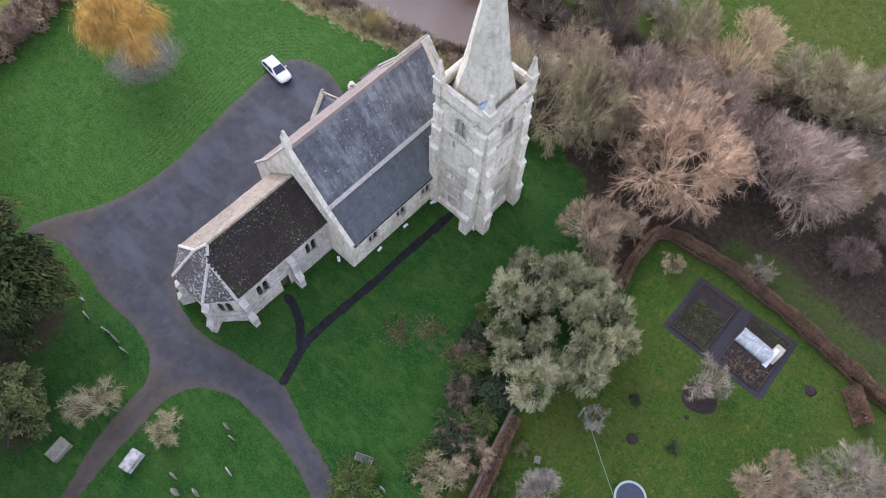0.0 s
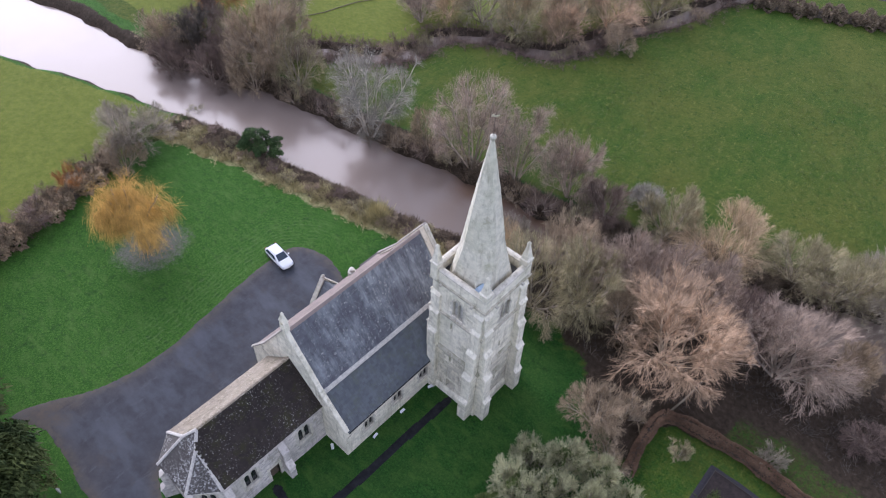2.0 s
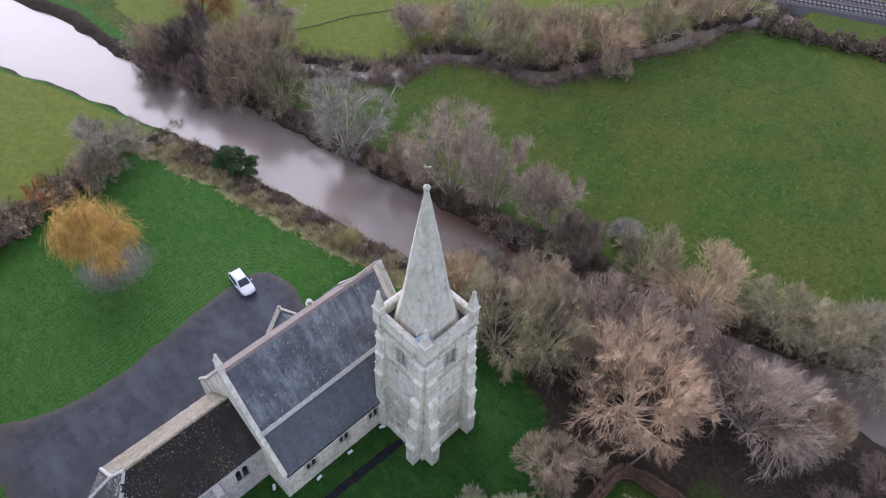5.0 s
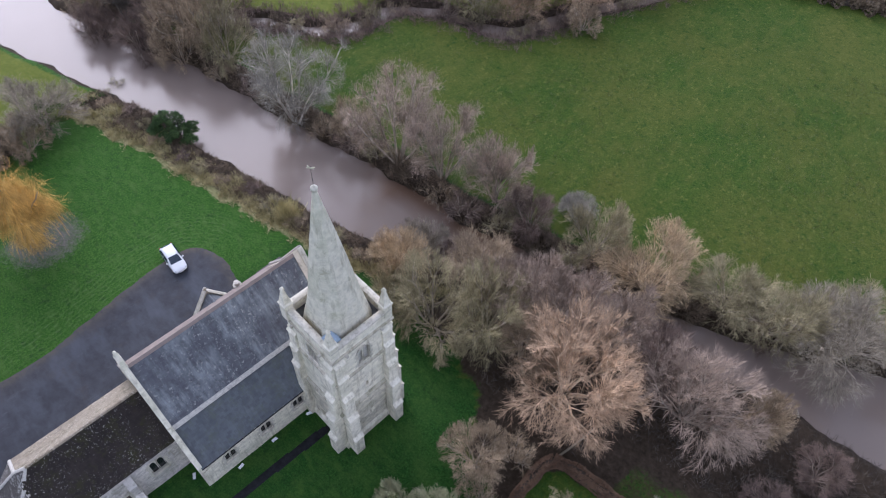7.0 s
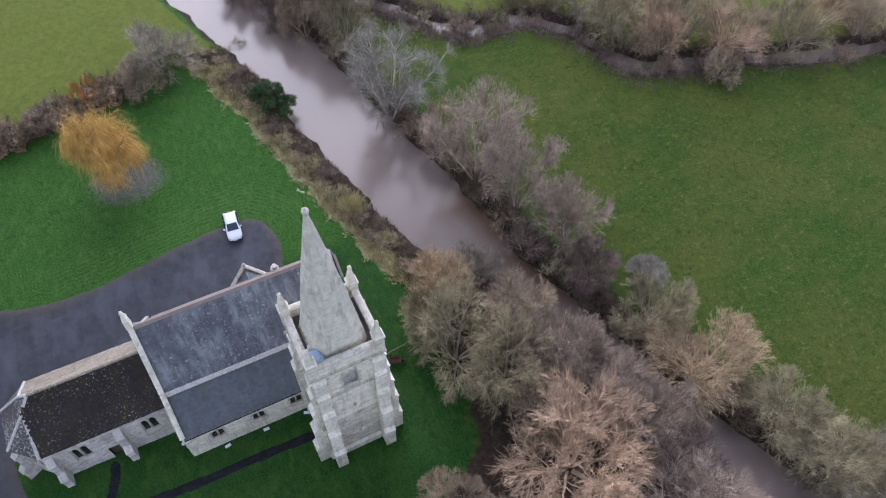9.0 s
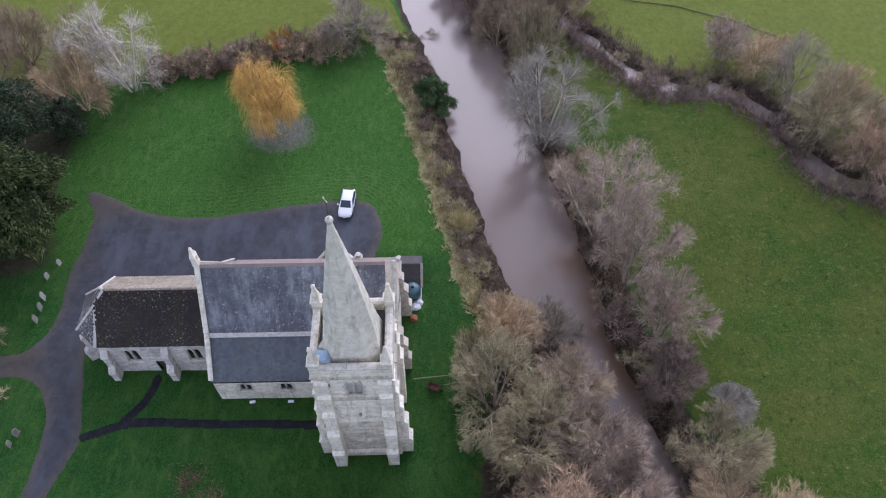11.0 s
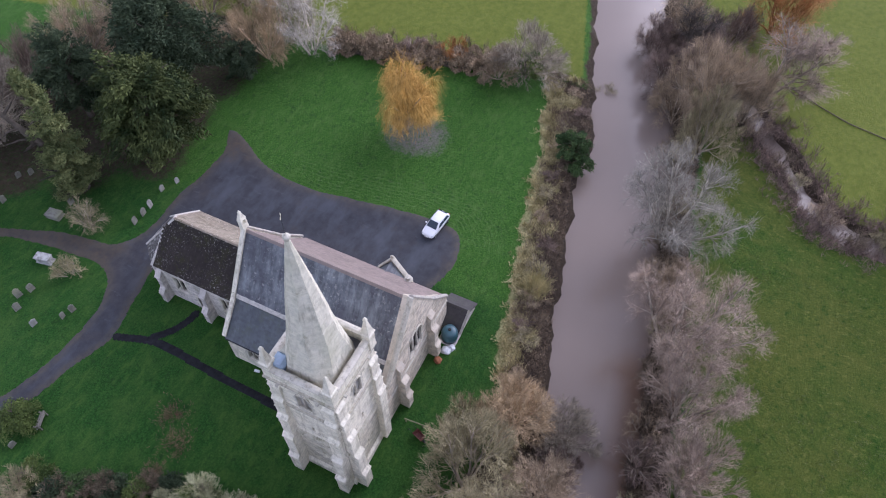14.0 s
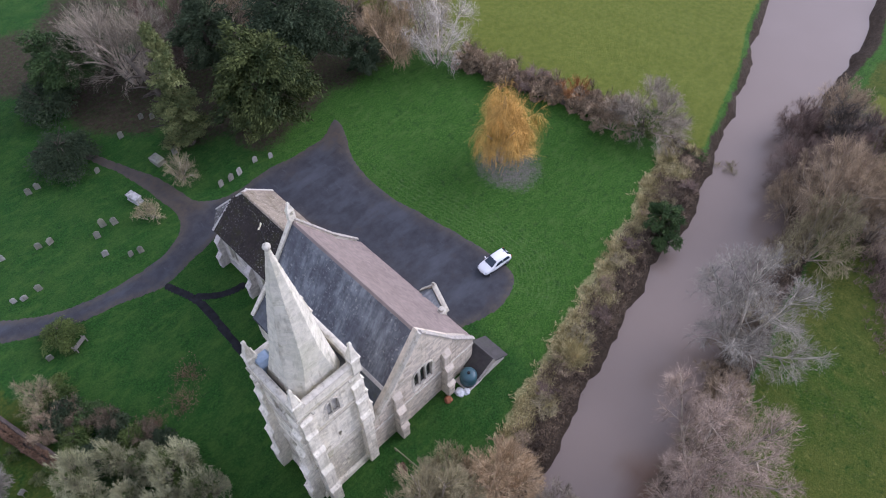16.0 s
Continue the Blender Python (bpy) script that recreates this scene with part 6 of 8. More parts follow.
# weeping willow on the lawn
bare_tree(-30.1, -4.5, 8.4, 10.0, "weep", "gold", 31, 0, "golden weeping willow on the lawn with hanging twigs", "tree", "lawn trees", "weeping_willow", stem_colour="brown", twig=1.1, thin=1.0)
YARD_TREES = [(-37.4, -22.4, 11.5, 11.0, "alder", "pale", 12), (-34.0, -27.0, 9.2, 8.2, "fan", "straw", 5), (-39.5, -28.0, 9.2, 8.8, "fan", "olive", 6), (-36.0, -38.0, 11.5, 9.9, "fan", "brown", 7), (-30.0, -46.0, 11.5, 9.9, "fan", "grey", 8), (-7.5, -46.5, 15.0, 12.0, "fan", "grey", 8), (-14.0, -47.0, 11.0, 10.0, "fan", "plum", 5), (-22.0, -46.0, 11.0, 10.0, "fan", "brown", 6), (-42.0, -36.0, 10.3, 7.7, "fan", "brown", 9)]
for i, (x, y, w, h, st, c, sd) in enumerate(YARD_TREES):
    bare_tree(x, y, w, h, st, c, sd, 71 * i, f"leafless {dict(pale='pale grey-barked', straw='straw-coloured', grey='grey', olive='olive-brown', pink='pinkish-grey', brown='brown', plum='dark brown')[c]} tree at the churchyard edge", group="churchyard edge trees", thin=0.3 if st == "alder" else 0.8)
SHRUBS = [(-2.6, -28.6, 4.6, 3.0, "olive"), (3.2, -26.0, 3.4, 2.2, "olive"), (17.2, 12.4, 7.0, 5.5, "brown"), (20.5, 9.6, 4.0, 3.5, "brown"), (19.2, 15.0, 4.0, 3.6, "brown"), (24.6, 15.0, 2.6, 2.3, "olive"), (31.0, 20.2, 3.0, 2.4, "grey"), (33.2, 8.0, 4.4, 2.6, "grey"), (28.0, -1.4, 2.6, 2.0, "silver"),
          (41.0, 4.0, 5.5, 4.0, "brown"), (46.0, 8.0, 8.0, 5.5, "grey"), (51.0, 9.0, 6.0, 5.0, "brown"), (28.8, -9.4, 5.0, 3.2, "silver")]
for i, (x, y, w, h, c) in enumerate(SHRUBS):
    bare_tree(x, y, w, h, "fan" if w > 4.8 else "shrub", c, 2 + i % 3, 83 * i, f"bare {dict(grey='grey', straw='pale straw-coloured', olive='olive-grey', brown='brown', silver='pale grey')[c]} shrub with fine twigs", "shrub", "bare shrubs", "shrub", thin=0.8, stem_colour="dull")
bare_tree(-43.6, 1.4, 6.0, 4.4, "fan", "brown", 4, 40, "dark twigged sallow at the field hedge's end", "shrub", "bare shrubs", "sallow")
bare_tree(-46.4, 4.2, 11.0, 6.4, "fan", "grey", 19, 5, "brown-grey twigged sallow at the river corner of the lawn", "shrub", "bare shrubs", "sallow")
leafy(-45.4, 4.6, 5.0, 4.2, "ivy", "round", 115, 2600, 0.16, "ivy grown through the sallow at the river corner", "ivy", "ivy clumps", "ivy", 30)
# multi-stemmed lichened tree between churchyard and garden
LICHENED = [(15.6, 4.6), (18.0, 6.6), (21.0, 7.4), (23.8, 7.0), (25.6, 4.6), (16.2, 1.6), (18.8, 3.6), (21.6, 4.4), (24.0, 2.4), (17.6, -1.0), (20.2, 0.8), (22.6, -0.8), (25.4, 0.8), (19.6, -3.0), (22.6, -3.4)]
rng = random.Random(44)
for i, (x, y) in enumerate(LICHENED):
    w, h = rng.uniform(3.4, 4.4), rng.uniform(4.6, 7.6)
    bare_tree(x, y, w, h, "fan", "lichen", 21 + i % 3, 67 * i, "lichen-covered pale green bushy tree beside the garden", "tree", "lichened trees", "lichened_tree", twig=1.35, thin=0.45, stem_colour="dull")
    leafy(x + 0.2, y, w * 0.80, h * 0.80, "ivy", "round", 40 + i, 2600, 0.12, "ivy grown thickly round a tree's stems", "ivy", "ivy clumps", "ivy", 26)
# evergreens
leafy(-14.6, -28.0, 12.8, 13.0, "yew", "round", 51, 26000, 0.40, "large dark green yew with bronze-tinged tips", clumps=130, droop=0.6)
leafy(-24.0, -33.6, 13.5, 14.5, "dark", "round", 52, 26000, 0.33, "tall very dark evergreen behind the yew", clumps=150, name="evergreen_tree")
leafy(-15.5, -40.0, 9.0, 12.5, "dark", "round", 53, 15000, 0.30, "dark evergreen holm oak behind the yew", clumps=90, name="holm_oak")
leafy(-29.5, -27.6, 5.5, 5.5, "dark", "round", 54, 7000, 0.26, "dark holly at the lawn's edge", clumps=50, name="holly")
leafy(-6.4, -32.6, 6.2, 17.5, "pale_yew", "cone", 55, 18000, 0.26, "tall pale green conical cypress in the churchyard", clumps=120, name="cypress")
leafy(5.6, -39.6, 6.8, 5.6, "dark", "mound", 56, 12000, 0.22, "rounded dark evergreen bush among the graves", "shrub", "evergreen shrubs", "evergreen_bush", clumps=60)
leafy(-0.5, -50.0, 9.0, 9.0, "laurel", "round", 58, 11000, 0.28, "dull green ivy-clad tree beyond the graves", clumps=60, name="evergreen_tree")
leafy(3.0, -49.0, 6.5, 5.5, "dark", "mound", 68, 7000, 0.28, "dark ivy-grown thicket beyond the graves", "shrub", "evergreen shrubs", "thicket", clumps=60)
leafy(-5.5, -53.5, 7.0, 6.0, "laurel", "mound", 69, 6000, 0.30, "dark ivy-grown thicket beyond the graves", "shrub", "evergreen shrubs", "thicket", clumps=60)
leafy(12.0, -51.0, 7.0, 9.5, "dark", "cone", 59, 6000, 0.4, "dark conifer at the far churchyard edge", clumps=60, name="conifer")
leafy(17.0, -18.6, 3.8, 2.6, "ivy", "mound", 60, 5200, 0.18, "rounded green laurel bush beside the drive", "shrub", "evergreen shrubs", "laurel_bush", clumps=34)
leafy(-34.0, 15.6, 4.4, 2.8, "laurel", "round", 67, 2400, 0.22, "green evergreen bush on the river bank", "shrub", "evergreen shrubs", "evergreen_bush", clumps=26)
leafy(-35.2, 14.4, 4.6, 3.4, "laurel", "round", 61, 4000, 0.24, "green evergreen bush on the river bank", "shrub", "evergreen shrubs", "evergreen_bush", clumps=34)
for i, (x, y, w, h, lf) in enumerate(((20.3, -2.6, 3.0, 2.4, "laurel"), (20.6, -5.4, 3.2, 2.6, "dark"), (20.9, -8.2, 3.0, 2.4, "ivy"), (21.0, -11.0, 3.4, 2.8, "dark"), (20.2, -13.6, 3.2, 2.6, "ivy"), (19.4, 2.0, 2.6, 2.0, "laurel"), (16.0, -2.6, 2.6, 2.0, "dark"), (17.6, -4.6, 2.8, 2.2, "ivy"), (18.4, -6.8, 3.0, 2.4, "dark"), (19.3, -9.4, 2.8, 2.2, "laurel"), (15.4, -0.4, 2.4, 1.8, "ivy"))):
    leafy(x, y, w, h, lf, "mound", 62 + i, 2200, 0.22, "ivy-grown evergreen undergrowth along the garden boundary", "shrub", "boundary undergrowth", "undergrowth_bush", clumps=30)
bare_tree(21.8, -13.8, 4.6, 3.0, "shrub", "olive", 3, 15, "bare grey shrub at the garden corner", "shrub", "bare shrubs", "shrub", thin=1.0, stem_colour="plum")
for i, (x, y, w, h) in enumerate(((16.6, -4.0, 3.0, 2.0), (18.6, -7.6, 3.4, 2.4), (20.2, -10.4, 3.2, 2.2))):
    bare_tree(x, y, w, h, "shrub", "hedge", 2 + i, 50 * i, "dark bare undergrowth shrub along the garden boundary", "shrub", "boundary undergrowth", "undergrowth_bush", thin=1.0)
bare_tree(22.6, -10.6, 3.6, 2.6, "shrub", "brown", 4, 75, "bare brown shrub at the garden corner", "shrub", "bare shrubs", "shrub", thin=1.0, stem_colour="plum")
# hedges
hedge([(22.3, 10.2), (21.7, 13.0), (21.5, 16.2), (21.9, 17.4), (23.7, 18.1), (29.5, 18.8), (35.8, 18.5), (41.9, 17.7), (46.5, 17.0)], 0.85, 1.3, "beech", 71, "clipped russet beech hedge curving round the garden", density=850, size=0.115)
hedge([(42.7, 16.2), (45.1, 14.0)], 1.0, 1.4, "beech", 72, "short block of russet beech hedge in the garden", density=1300, size=0.15, tidy=0.95)
hedge([(23.1, -5.8), (23.9, -8.8), (24.7, -11.2), (25.6, -14.5)], 0.75, 1.1, "beech", 73, "brown twiggy hedge beside the garden", density=360)
for i, (x, y, w, h, c) in enumerate(((-40.2, -18.6, 4.2, 2.4, "hedge"), (-40.9, -15.8, 4.0, 2.0, "brown"), (-41.6, -13.0, 4.2, 2.1, "hedge"), (-42.3, -10.2, 4.2, 2.2, "plum"), (-43.1, -7.4, 4.0, 2.0, "hedge"), (-44.0, -5.0, 3.8, 2.6, "rust"), (-44.8, -2.4, 4.2, 2.2, "hedge"), (-45.4, 0.0, 4.0, 2.2, "brown"))):
    bare_tree(x, y, w + 1.0, h * 1.35, "shrub", c, 2 + i % 3, 37 * i, f"untrimmed leafless {dict(hedge='russet', brown='brown', plum='dark', rust='rust-red')[c]} shrub in the field hedge", "shrub", "field hedge", "hedge_shrub", thin=1.0)
hedge([(-39.6, -20.5), (-41.2, -14.0), (-43.0, -7.0), (-45.2, 0.5)], 2.3, 1.5, "brown", 76, "straggling leafless brown field hedge", density=420, size=0.34, tidy=0.3)
hedge([(-7.8, 98.5), (3.0, 103.5), (16.0, 110.0), (34.0, 119.0)], 2.6, 1.2, "hedge", 75, "dark brown scrubby hedge beside the railway", density=220, size=0.4, tidy=0.1)
rng = np.random.default_rng(79)
brook_s = rng.uniform(0.0, 1.0, 3600)
brook_i = (brook_s * (len(STREAM) - 1)).astype(int)
brook_p = np.array(STREAM)[brook_i] + rng.normal(scale=1.1, size=(3600, 2))
scrub("brook_scrub", brook_p + np.where(rng.random((3600, 1)) < 0.6, 1.0, -1.0) * np.array([[1.5, -1.5]]), rng.uniform(0.3, 1.2, 3600), BARK["plum"], 80, "dark bramble scrub along the brook", "undergrowth", 0.9, 0.024, 9)
rng = random.Random(45)
for i in range(13):
    x = -44.5 + 3.2 * i + rng.uniform(-1, 1)
    bare_tree(x, float(near_y(x)) - rng.uniform(1.2, 2.8), rng.uniform(2.0, 3.2), rng.uniform(0.8, 1.5), "shrub", ("brown", "plum", "olive")[i % 3], 2 + i % 3, 57 * i, "low leafless brown bush on the river bank", "shrub", "bank bushes", "bank_bush")
for i in range(20):
    x = -40.0 + 4.1 * i + rng.uniform(-1, 1)
    bare_tree(x, float(far_y(x)) + rng.uniform(-0.6, 0.6), 4.4 + 0.6 * (i % 2), 2.6, "shrub", ("brown", "plum", "olive", "hedge")[i % 4], 2 + i % 3, 57 * i, "leafless brown shrub overhanging the far bank", "shrub", "far bank bushes", "bank_bush", thin=0.5)
for i in range(22):
    q = (i + rng.uniform(0.2, 0.8)) / 22 * (len(STREAM) - 2)
    x, y = (STREAM[int(q)][k] + rng.uniform(-1.6, 1.6) for k in (0, 1))
    bare_tree(x, y, rng.uniform(3.0, 5.0), rng.uniform(1.6, 2.6), "shrub", ("plum", "hedge", "olive", "brown")[i % 4], 2 + i % 3, 71 * i, "dark leafless bush crowding the brook", "shrub", "brook bushes", "brook_bush", thin=0.7)
for i, (x, y) in enumerate(((12.5, -5.0), (15.5, -5.0), (10.5, -6.9))):
    scrub("dead_stalks", np.random.default_rng(i).normal(scale=0.7, size=(70, 2)) + np.array([[x, y]]), np.full(70, 0.3), LEAF["beech"], 130 + i, "patch of reddish dead stalks in the lawn", "plant", 0.8, 0.024, 7)
# rough grass, brambles and reeds along the banks
rng = np.random.default_rng(81)
sx = rng.uniform(-47, 3, 4600)
edge = 3.35 + 0.4 * wobble(sx * 0.9, sx * 0.3) + 0.4 * wobble(sx * 2.7, sx) + 1.6 * ease(-34, -40, sx)
scrub("rough_grass", np.stack([sx, near_y(sx) - edge - rng.normal(scale=0.5, size=4600)], 1), rng.uniform(0.18, 0.48, 4600) * (1 + 0.3 * wobble(sx * 1.9, sx * 1.1)), LEAF["straw"], 82, "rank straw-coloured grass along the river bank", "grass", 0.75, 0.034, 8)
sx = rng.uniform(-48, 0, 2400)
scrub("rough_grass", np.stack([sx, near_y(sx) - rng.uniform(1.2, 3.6, 2400)], 1)[wobble(sx * 1.4, sx * 0.7) > 0.25], rng.uniform(0.3, 0.7, 2400)[wobble(sx * 1.4, sx * 0.7) > 0.25], LEAF["straw"], 86, "tussocks of dead straw grass among the bank's brambles", "grass", 0.8, 0.030, 8)
sx = rng.uniform(-48, 1, 3800)
sy = near_y(sx) - rng.uniform(0.1, 3.7 + 1.6 * ease(-34, -40, sx), 3800)
scrub("brambles", np.stack([sx, sy], 1), rng.uniform(0.2, 0.6, 3800) * (1 + 0.6 * wobble(sx * 1.1, sy * 1.3)).clip(0.4, 2), LEAF["bramble"], 83, "dead brambles and docks on the river bank", "undergrowth", 0.9, 0.030, 8)
sx = rng.uniform(-62, 50, 2600)
scrub("bank_scrub", np.stack([sx, far_y(sx) + rng.uniform(-0.5, 2.0, 2600) + 0.5 * wobble(sx * 0.6, sx)], 1), rng.uniform(0.4, 1.3, 2600), LEAF["bramble"], 84, "dark leafless scrub along the far bank", "undergrowth", 0.9, 0.022, 9)
sx, sy = rng.uniform(-2, 48, 3000), rng.uniform(15, 40, 3000)
ok = (sy < near_y(sx) + 0.3) & (sy > 17.5 + 0.08 * sx) & ((sx < 24) | (sy > 24.5)) & ~inside_ring(sx, sy, GARDEN)
scrub("wood_floor_scrub", np.stack([sx[ok], sy[ok]], 1), rng.uniform(0.3, 1.1, ok.sum()), BARK["dark"], 85, "dark brown brambles under the riverside trees", "undergrowth", 0.9, 0.020, 6)

scrub("reed_clump", np.random.default_rng(7).normal(scale=0.55, size=(160, 2)) + np.array([[-16.2, 17.4]]), np.full(160, 1.5), LEAF["straw"], 87, "tall clump of pale reeds at the water's edge", "reeds", 0.45, 0.03, 8)
bare_tree(-49.0, 14.3, 3.2, 2.2, "shrub", "olive", 3, 20, "small half-drowned willow bush in the river", "shrub", "bare shrubs", "willow_bush", sink=0.6)

# tussocks in the meadows
rng = np.random.default_rng(91)
sx, sy = rng.uniform(-30, 48, 9000), rng.uniform(34, 90, 9000)
ok = (sy > far_y(sx) + 3.0) & (line_distance(sx, sy, STREAM) > 3) & (wobble(sx * 0.3, sy * 0.3) + rng.normal(scale=0.4, size=9000) > 0.05)
scrub("meadow_tufts", np.stack([sx[ok], sy[ok]], 1), rng.uniform(0.15, 0.35, ok.sum()), LEAF["dull_tuft"], 93, "tussocks of dull grass in the meadow", "grass", 0.9, 0.026, 6)

# ---- car ----
CAR_PAINT = plain_mat("white_car_paint", (0.82, 0.83, 0.84), 0.25, 0, 0.03)
CAR_GLASS = plain_mat("tinted_glass", (0.03, 0.045, 0.065), 0.08)
RUBBER = plain_mat("black_rubber", (0.015, 0.015, 0.016), 0.8)
ALLOY = plain_mat("alloy_rim", (0.45, 0.46, 0.47), 0.35, 0.7)
LAMP_GLASS = plain_mat("lamp_glass", (0.55, 0.57, 0.6), 0.1)
RED_LAMP = plain_mat("red_lamp", (0.4, 0.02, 0.02), 0.2)


def hatchback(x, y, turn):
    car = thing("car", "white five-door hatchback parked on the tarmac", "car", at=pose(x, y, gz(x, y) + 0.05, 0, 0, turn) @ Matrix.Scale(0.88, 4))
    # station, half width, sill, belt, roof, roof half width
    st = [(-2.08, 0.62, 0.42, 0.80, 0.86, 0.58), (-2.02, 0.80, 0.30, 0.92, 1.02, 0.62), (-1.80, 0.87, 0.24, 0.98, 1.30, 0.60), (-1.45, 0.89, 0.22, 0.98, 1.46, 0.60), (-0.6, 0.90, 0.22, 0.96, 1.52, 0.62), (0.15, 0.90, 0.22, 0.94, 1.50, 0.61),
          (0.55, 0.90, 0.22, 0.93, 1.32, 0.63), (1.05, 0.89, 0.22, 0.92, 1.00, 0.74), (1.45, 0.88, 0.24, 0.86, 0.93, 0.72), (1.85, 0.83, 0.28, 0.72, 0.82, 0.66), (2.05, 0.70, 0.36, 0.58, 0.68, 0.55), (2.10, 0.58, 0.42, 0.52, 0.58, 0.48)]
    ring = lambda s: [(s[0], -s[1] * 0.93, s[2]), (s[0], -s[1], s[2] + 0.22), (s[0], -s[1] * 0.98, s[3]), (s[0], -s[5], s[4] - 0.04), (s[0], -s[5] * 0.7, s[4]), (s[0], s[5] * 0.7, s[4]), (s[0], s[5], s[4] - 0.04), (s[0], s[1] * 0.98, s[3]), (s[0], s[1], s[2] + 0.22), (s[0], s[1] * 0.93, s[2])]
    body = part("body", Shape().loft([ring(s) for s in st]), CAR_PAINT, car, "white painted bodywork", True)
    mod = body.modifiers.new("round", "SUBSURF")
    mod.levels = mod.render_levels = 1
    ws = Shape()
    ws.loft([[(0.22, -0.56, 1.45), (0.22, 0.56, 1.45), (0.98, 0.66, 1.00), (0.98, -0.66, 1.00)], [(0.26, -0.56, 1.50), (0.26, 0.56, 1.50), (1.03, 0.66, 1.05), (1.03, -0.66, 1.05)]])
    part("windscreen", ws, CAR_GLASS, car, "dark tinted windscreen")
    part("rear_window", Shape().loft([[(-1.55, -0.52, 1.40), (-1.55, 0.52, 1.40), (-1.93, 0.58, 1.04), (-1.93, -0.58, 1.04)], [(-1.60, -0.52, 1.45), (-1.60, 0.52, 1.45), (-1.99, 0.58, 1.07), (-1.99, -0.58, 1.07)]]), CAR_GLASS, car)
    for s in (-1, 1):
        for x0, x1, x2, x3 in ((-1.45, -0.62, -0.60, -1.62), (-0.52, 0.12, 0.62, -0.50)):
            part("side_window", Shape().loft([[(x0, s * 0.70, 1.30), (x1, s * 0.71, 1.31), (x2, s * 0.85, 1.02), (x3, s * 0.85, 1.04)], [(x0, s * 0.735, 1.32), (x1, s * 0.745, 1.33), (x2, s * 0.89, 1.03), (x3, s * 0.89, 1.05)]]), CAR_GLASS, car)
        part("wing_mirror", Shape().loft([[(0.55, s * 0.88, 0.98), (0.70, s * 0.88, 0.98), (0.70, s * 0.88, 1.08), (0.55, s * 0.88, 1.08)], [(0.52, s * 1.06, 1.0), (0.66, s * 1.06, 1.0), (0.66, s * 1.06, 1.12), (0.52, s * 1.06, 1.12)]]), CAR_PAINT, car, bevel=0.02)
        part("headlight", Shape().at(pose(1.88, s * 0.62, 0.66, 0, 25, s * 20)).lathe([(0.02, -0.02), (0.15, 0.0), (0.14, 0.05), (0.03, 0.08)], 10), LAMP_GLASS, car)
        part("tail_light", Shape().box(-2.06, -1.95, s * 0.66 - 0.1, s * 0.66 + 0.1, 0.72, 1.0), RED_LAMP, car, bevel=0.02)
        for wx_ in (-1.28, 1.30):
            wheel = part("wheel", Shape().at(pose(wx_, s * 0.80, 0.31, 90, 0, 0)).lathe([(0.20, -0.10), (0.31, -0.10), (0.315, 0.0), (0.31, 0.10), (0.20, 0.10)], 20), RUBBER, car)
            part("rim", Shape().at(pose(wx_, s * 0.80, 0.31, 90, 0, 0)).lathe([(0.05, -0.085), (0.20, -0.11), (0.20, 0.11), (0.05, 0.085)], 14), ALLOY, wheel)
    part("grille", Shape().box(2.04, 2.11, -0.42, 0.42, 0.40, 0.52), RUBBER, car, bevel=0.015)
    part("number_plate", Shape().box(2.10, 2.125, -0.26, 0.26, 0.42, 0.52), WHITE_PLASTIC, car)
    part("roof_aerial", Shape().tube([(-1.3, 0, 1.5), (-1.45, 0, 1.72)], 0.012, 5), RUBBER, car)
    return car


hatchback(-18.75, 4.95, -6)

# ---- boiler shed, oil tank and clutter at the west end ----
SHED_SLATE = slate_mat("shed_slate", (0.050, 0.043, 0.040), (0.115, 0.105, 0.10), (0.25, 0.25, 0.23), 0.30, 0.3, (0.05, 0.055, 0.035))
shed = thing("boiler_shed", "small stone boiler shed with a dark slate roof", "shed", at=pose(0.75, -0.85, -0.6))
part("wall", Shape().box(-12.2, -8.95, 11.0, 13.75, -0.9, 1.0), RUBBLE, shed)
part("gable", Shape().at(pose(-10.6, 13.75, 0)).prism([(-1.6, 1.0), (1.65, 1.0), (0, 2.15)], -0.35, 0.0), RUBBLE, shed)
slope_roof(shed, "roof", (-8.65, 11.0, 0.95), (-8.65, 13.9, 0.95), (-10.6, 11.0, 2.3), (-10.6, 13.9, 2.3), SHED_SLATE, "dark mossy slate roof")
slope_roof(shed, "roof", (-12.5, 11.0, 0.95), (-12.5, 13.9, 0.95), (-10.6, 11.0, 2.3), (-10.6, 13.9, 2.3), SHED_SLATE, "dark mossy slate roof")
for i in range(4):
    a, b = -8.6 - 2.0 * i / 4, -8.6 - 2.0 * (i + 0.96) / 4
    za, zb = 0.98 + 1.38 * i / 4, 0.98 + 1.38 * (i + 0.96) / 4
    part("coping_stone", Shape().loft([[(xx, 13.70, zz), (xx, 13.95, zz), (xx, 13.95, zz + 0.09), (xx, 13.70, zz + 0.09)] for xx, zz in ((a, za), (b, zb))]), COPING, shed)
part("ridge_capping", Shape().at(pose(-10.6, 0, 2.28)).loft([[(-0.2, yy, -0.12), (0, yy, 0.0), (0.2, yy, -0.12), (0.2, yy, -0.05), (0, yy, 0.1), (-0.2, yy, -0.05)] for yy in (11.0, 13.95)]), SHED_SLATE, shed)
TEAL = plain_mat("teal_oil_tank", (0.045, 0.105, 0.125), 0.35, 0, 0.12)
tank = thing("oil_tank", "round teal-green plastic oil tank beside the church wall", "oil tank", at=pose(-7.45, 12.05, gz(-7.45, 12.05)))
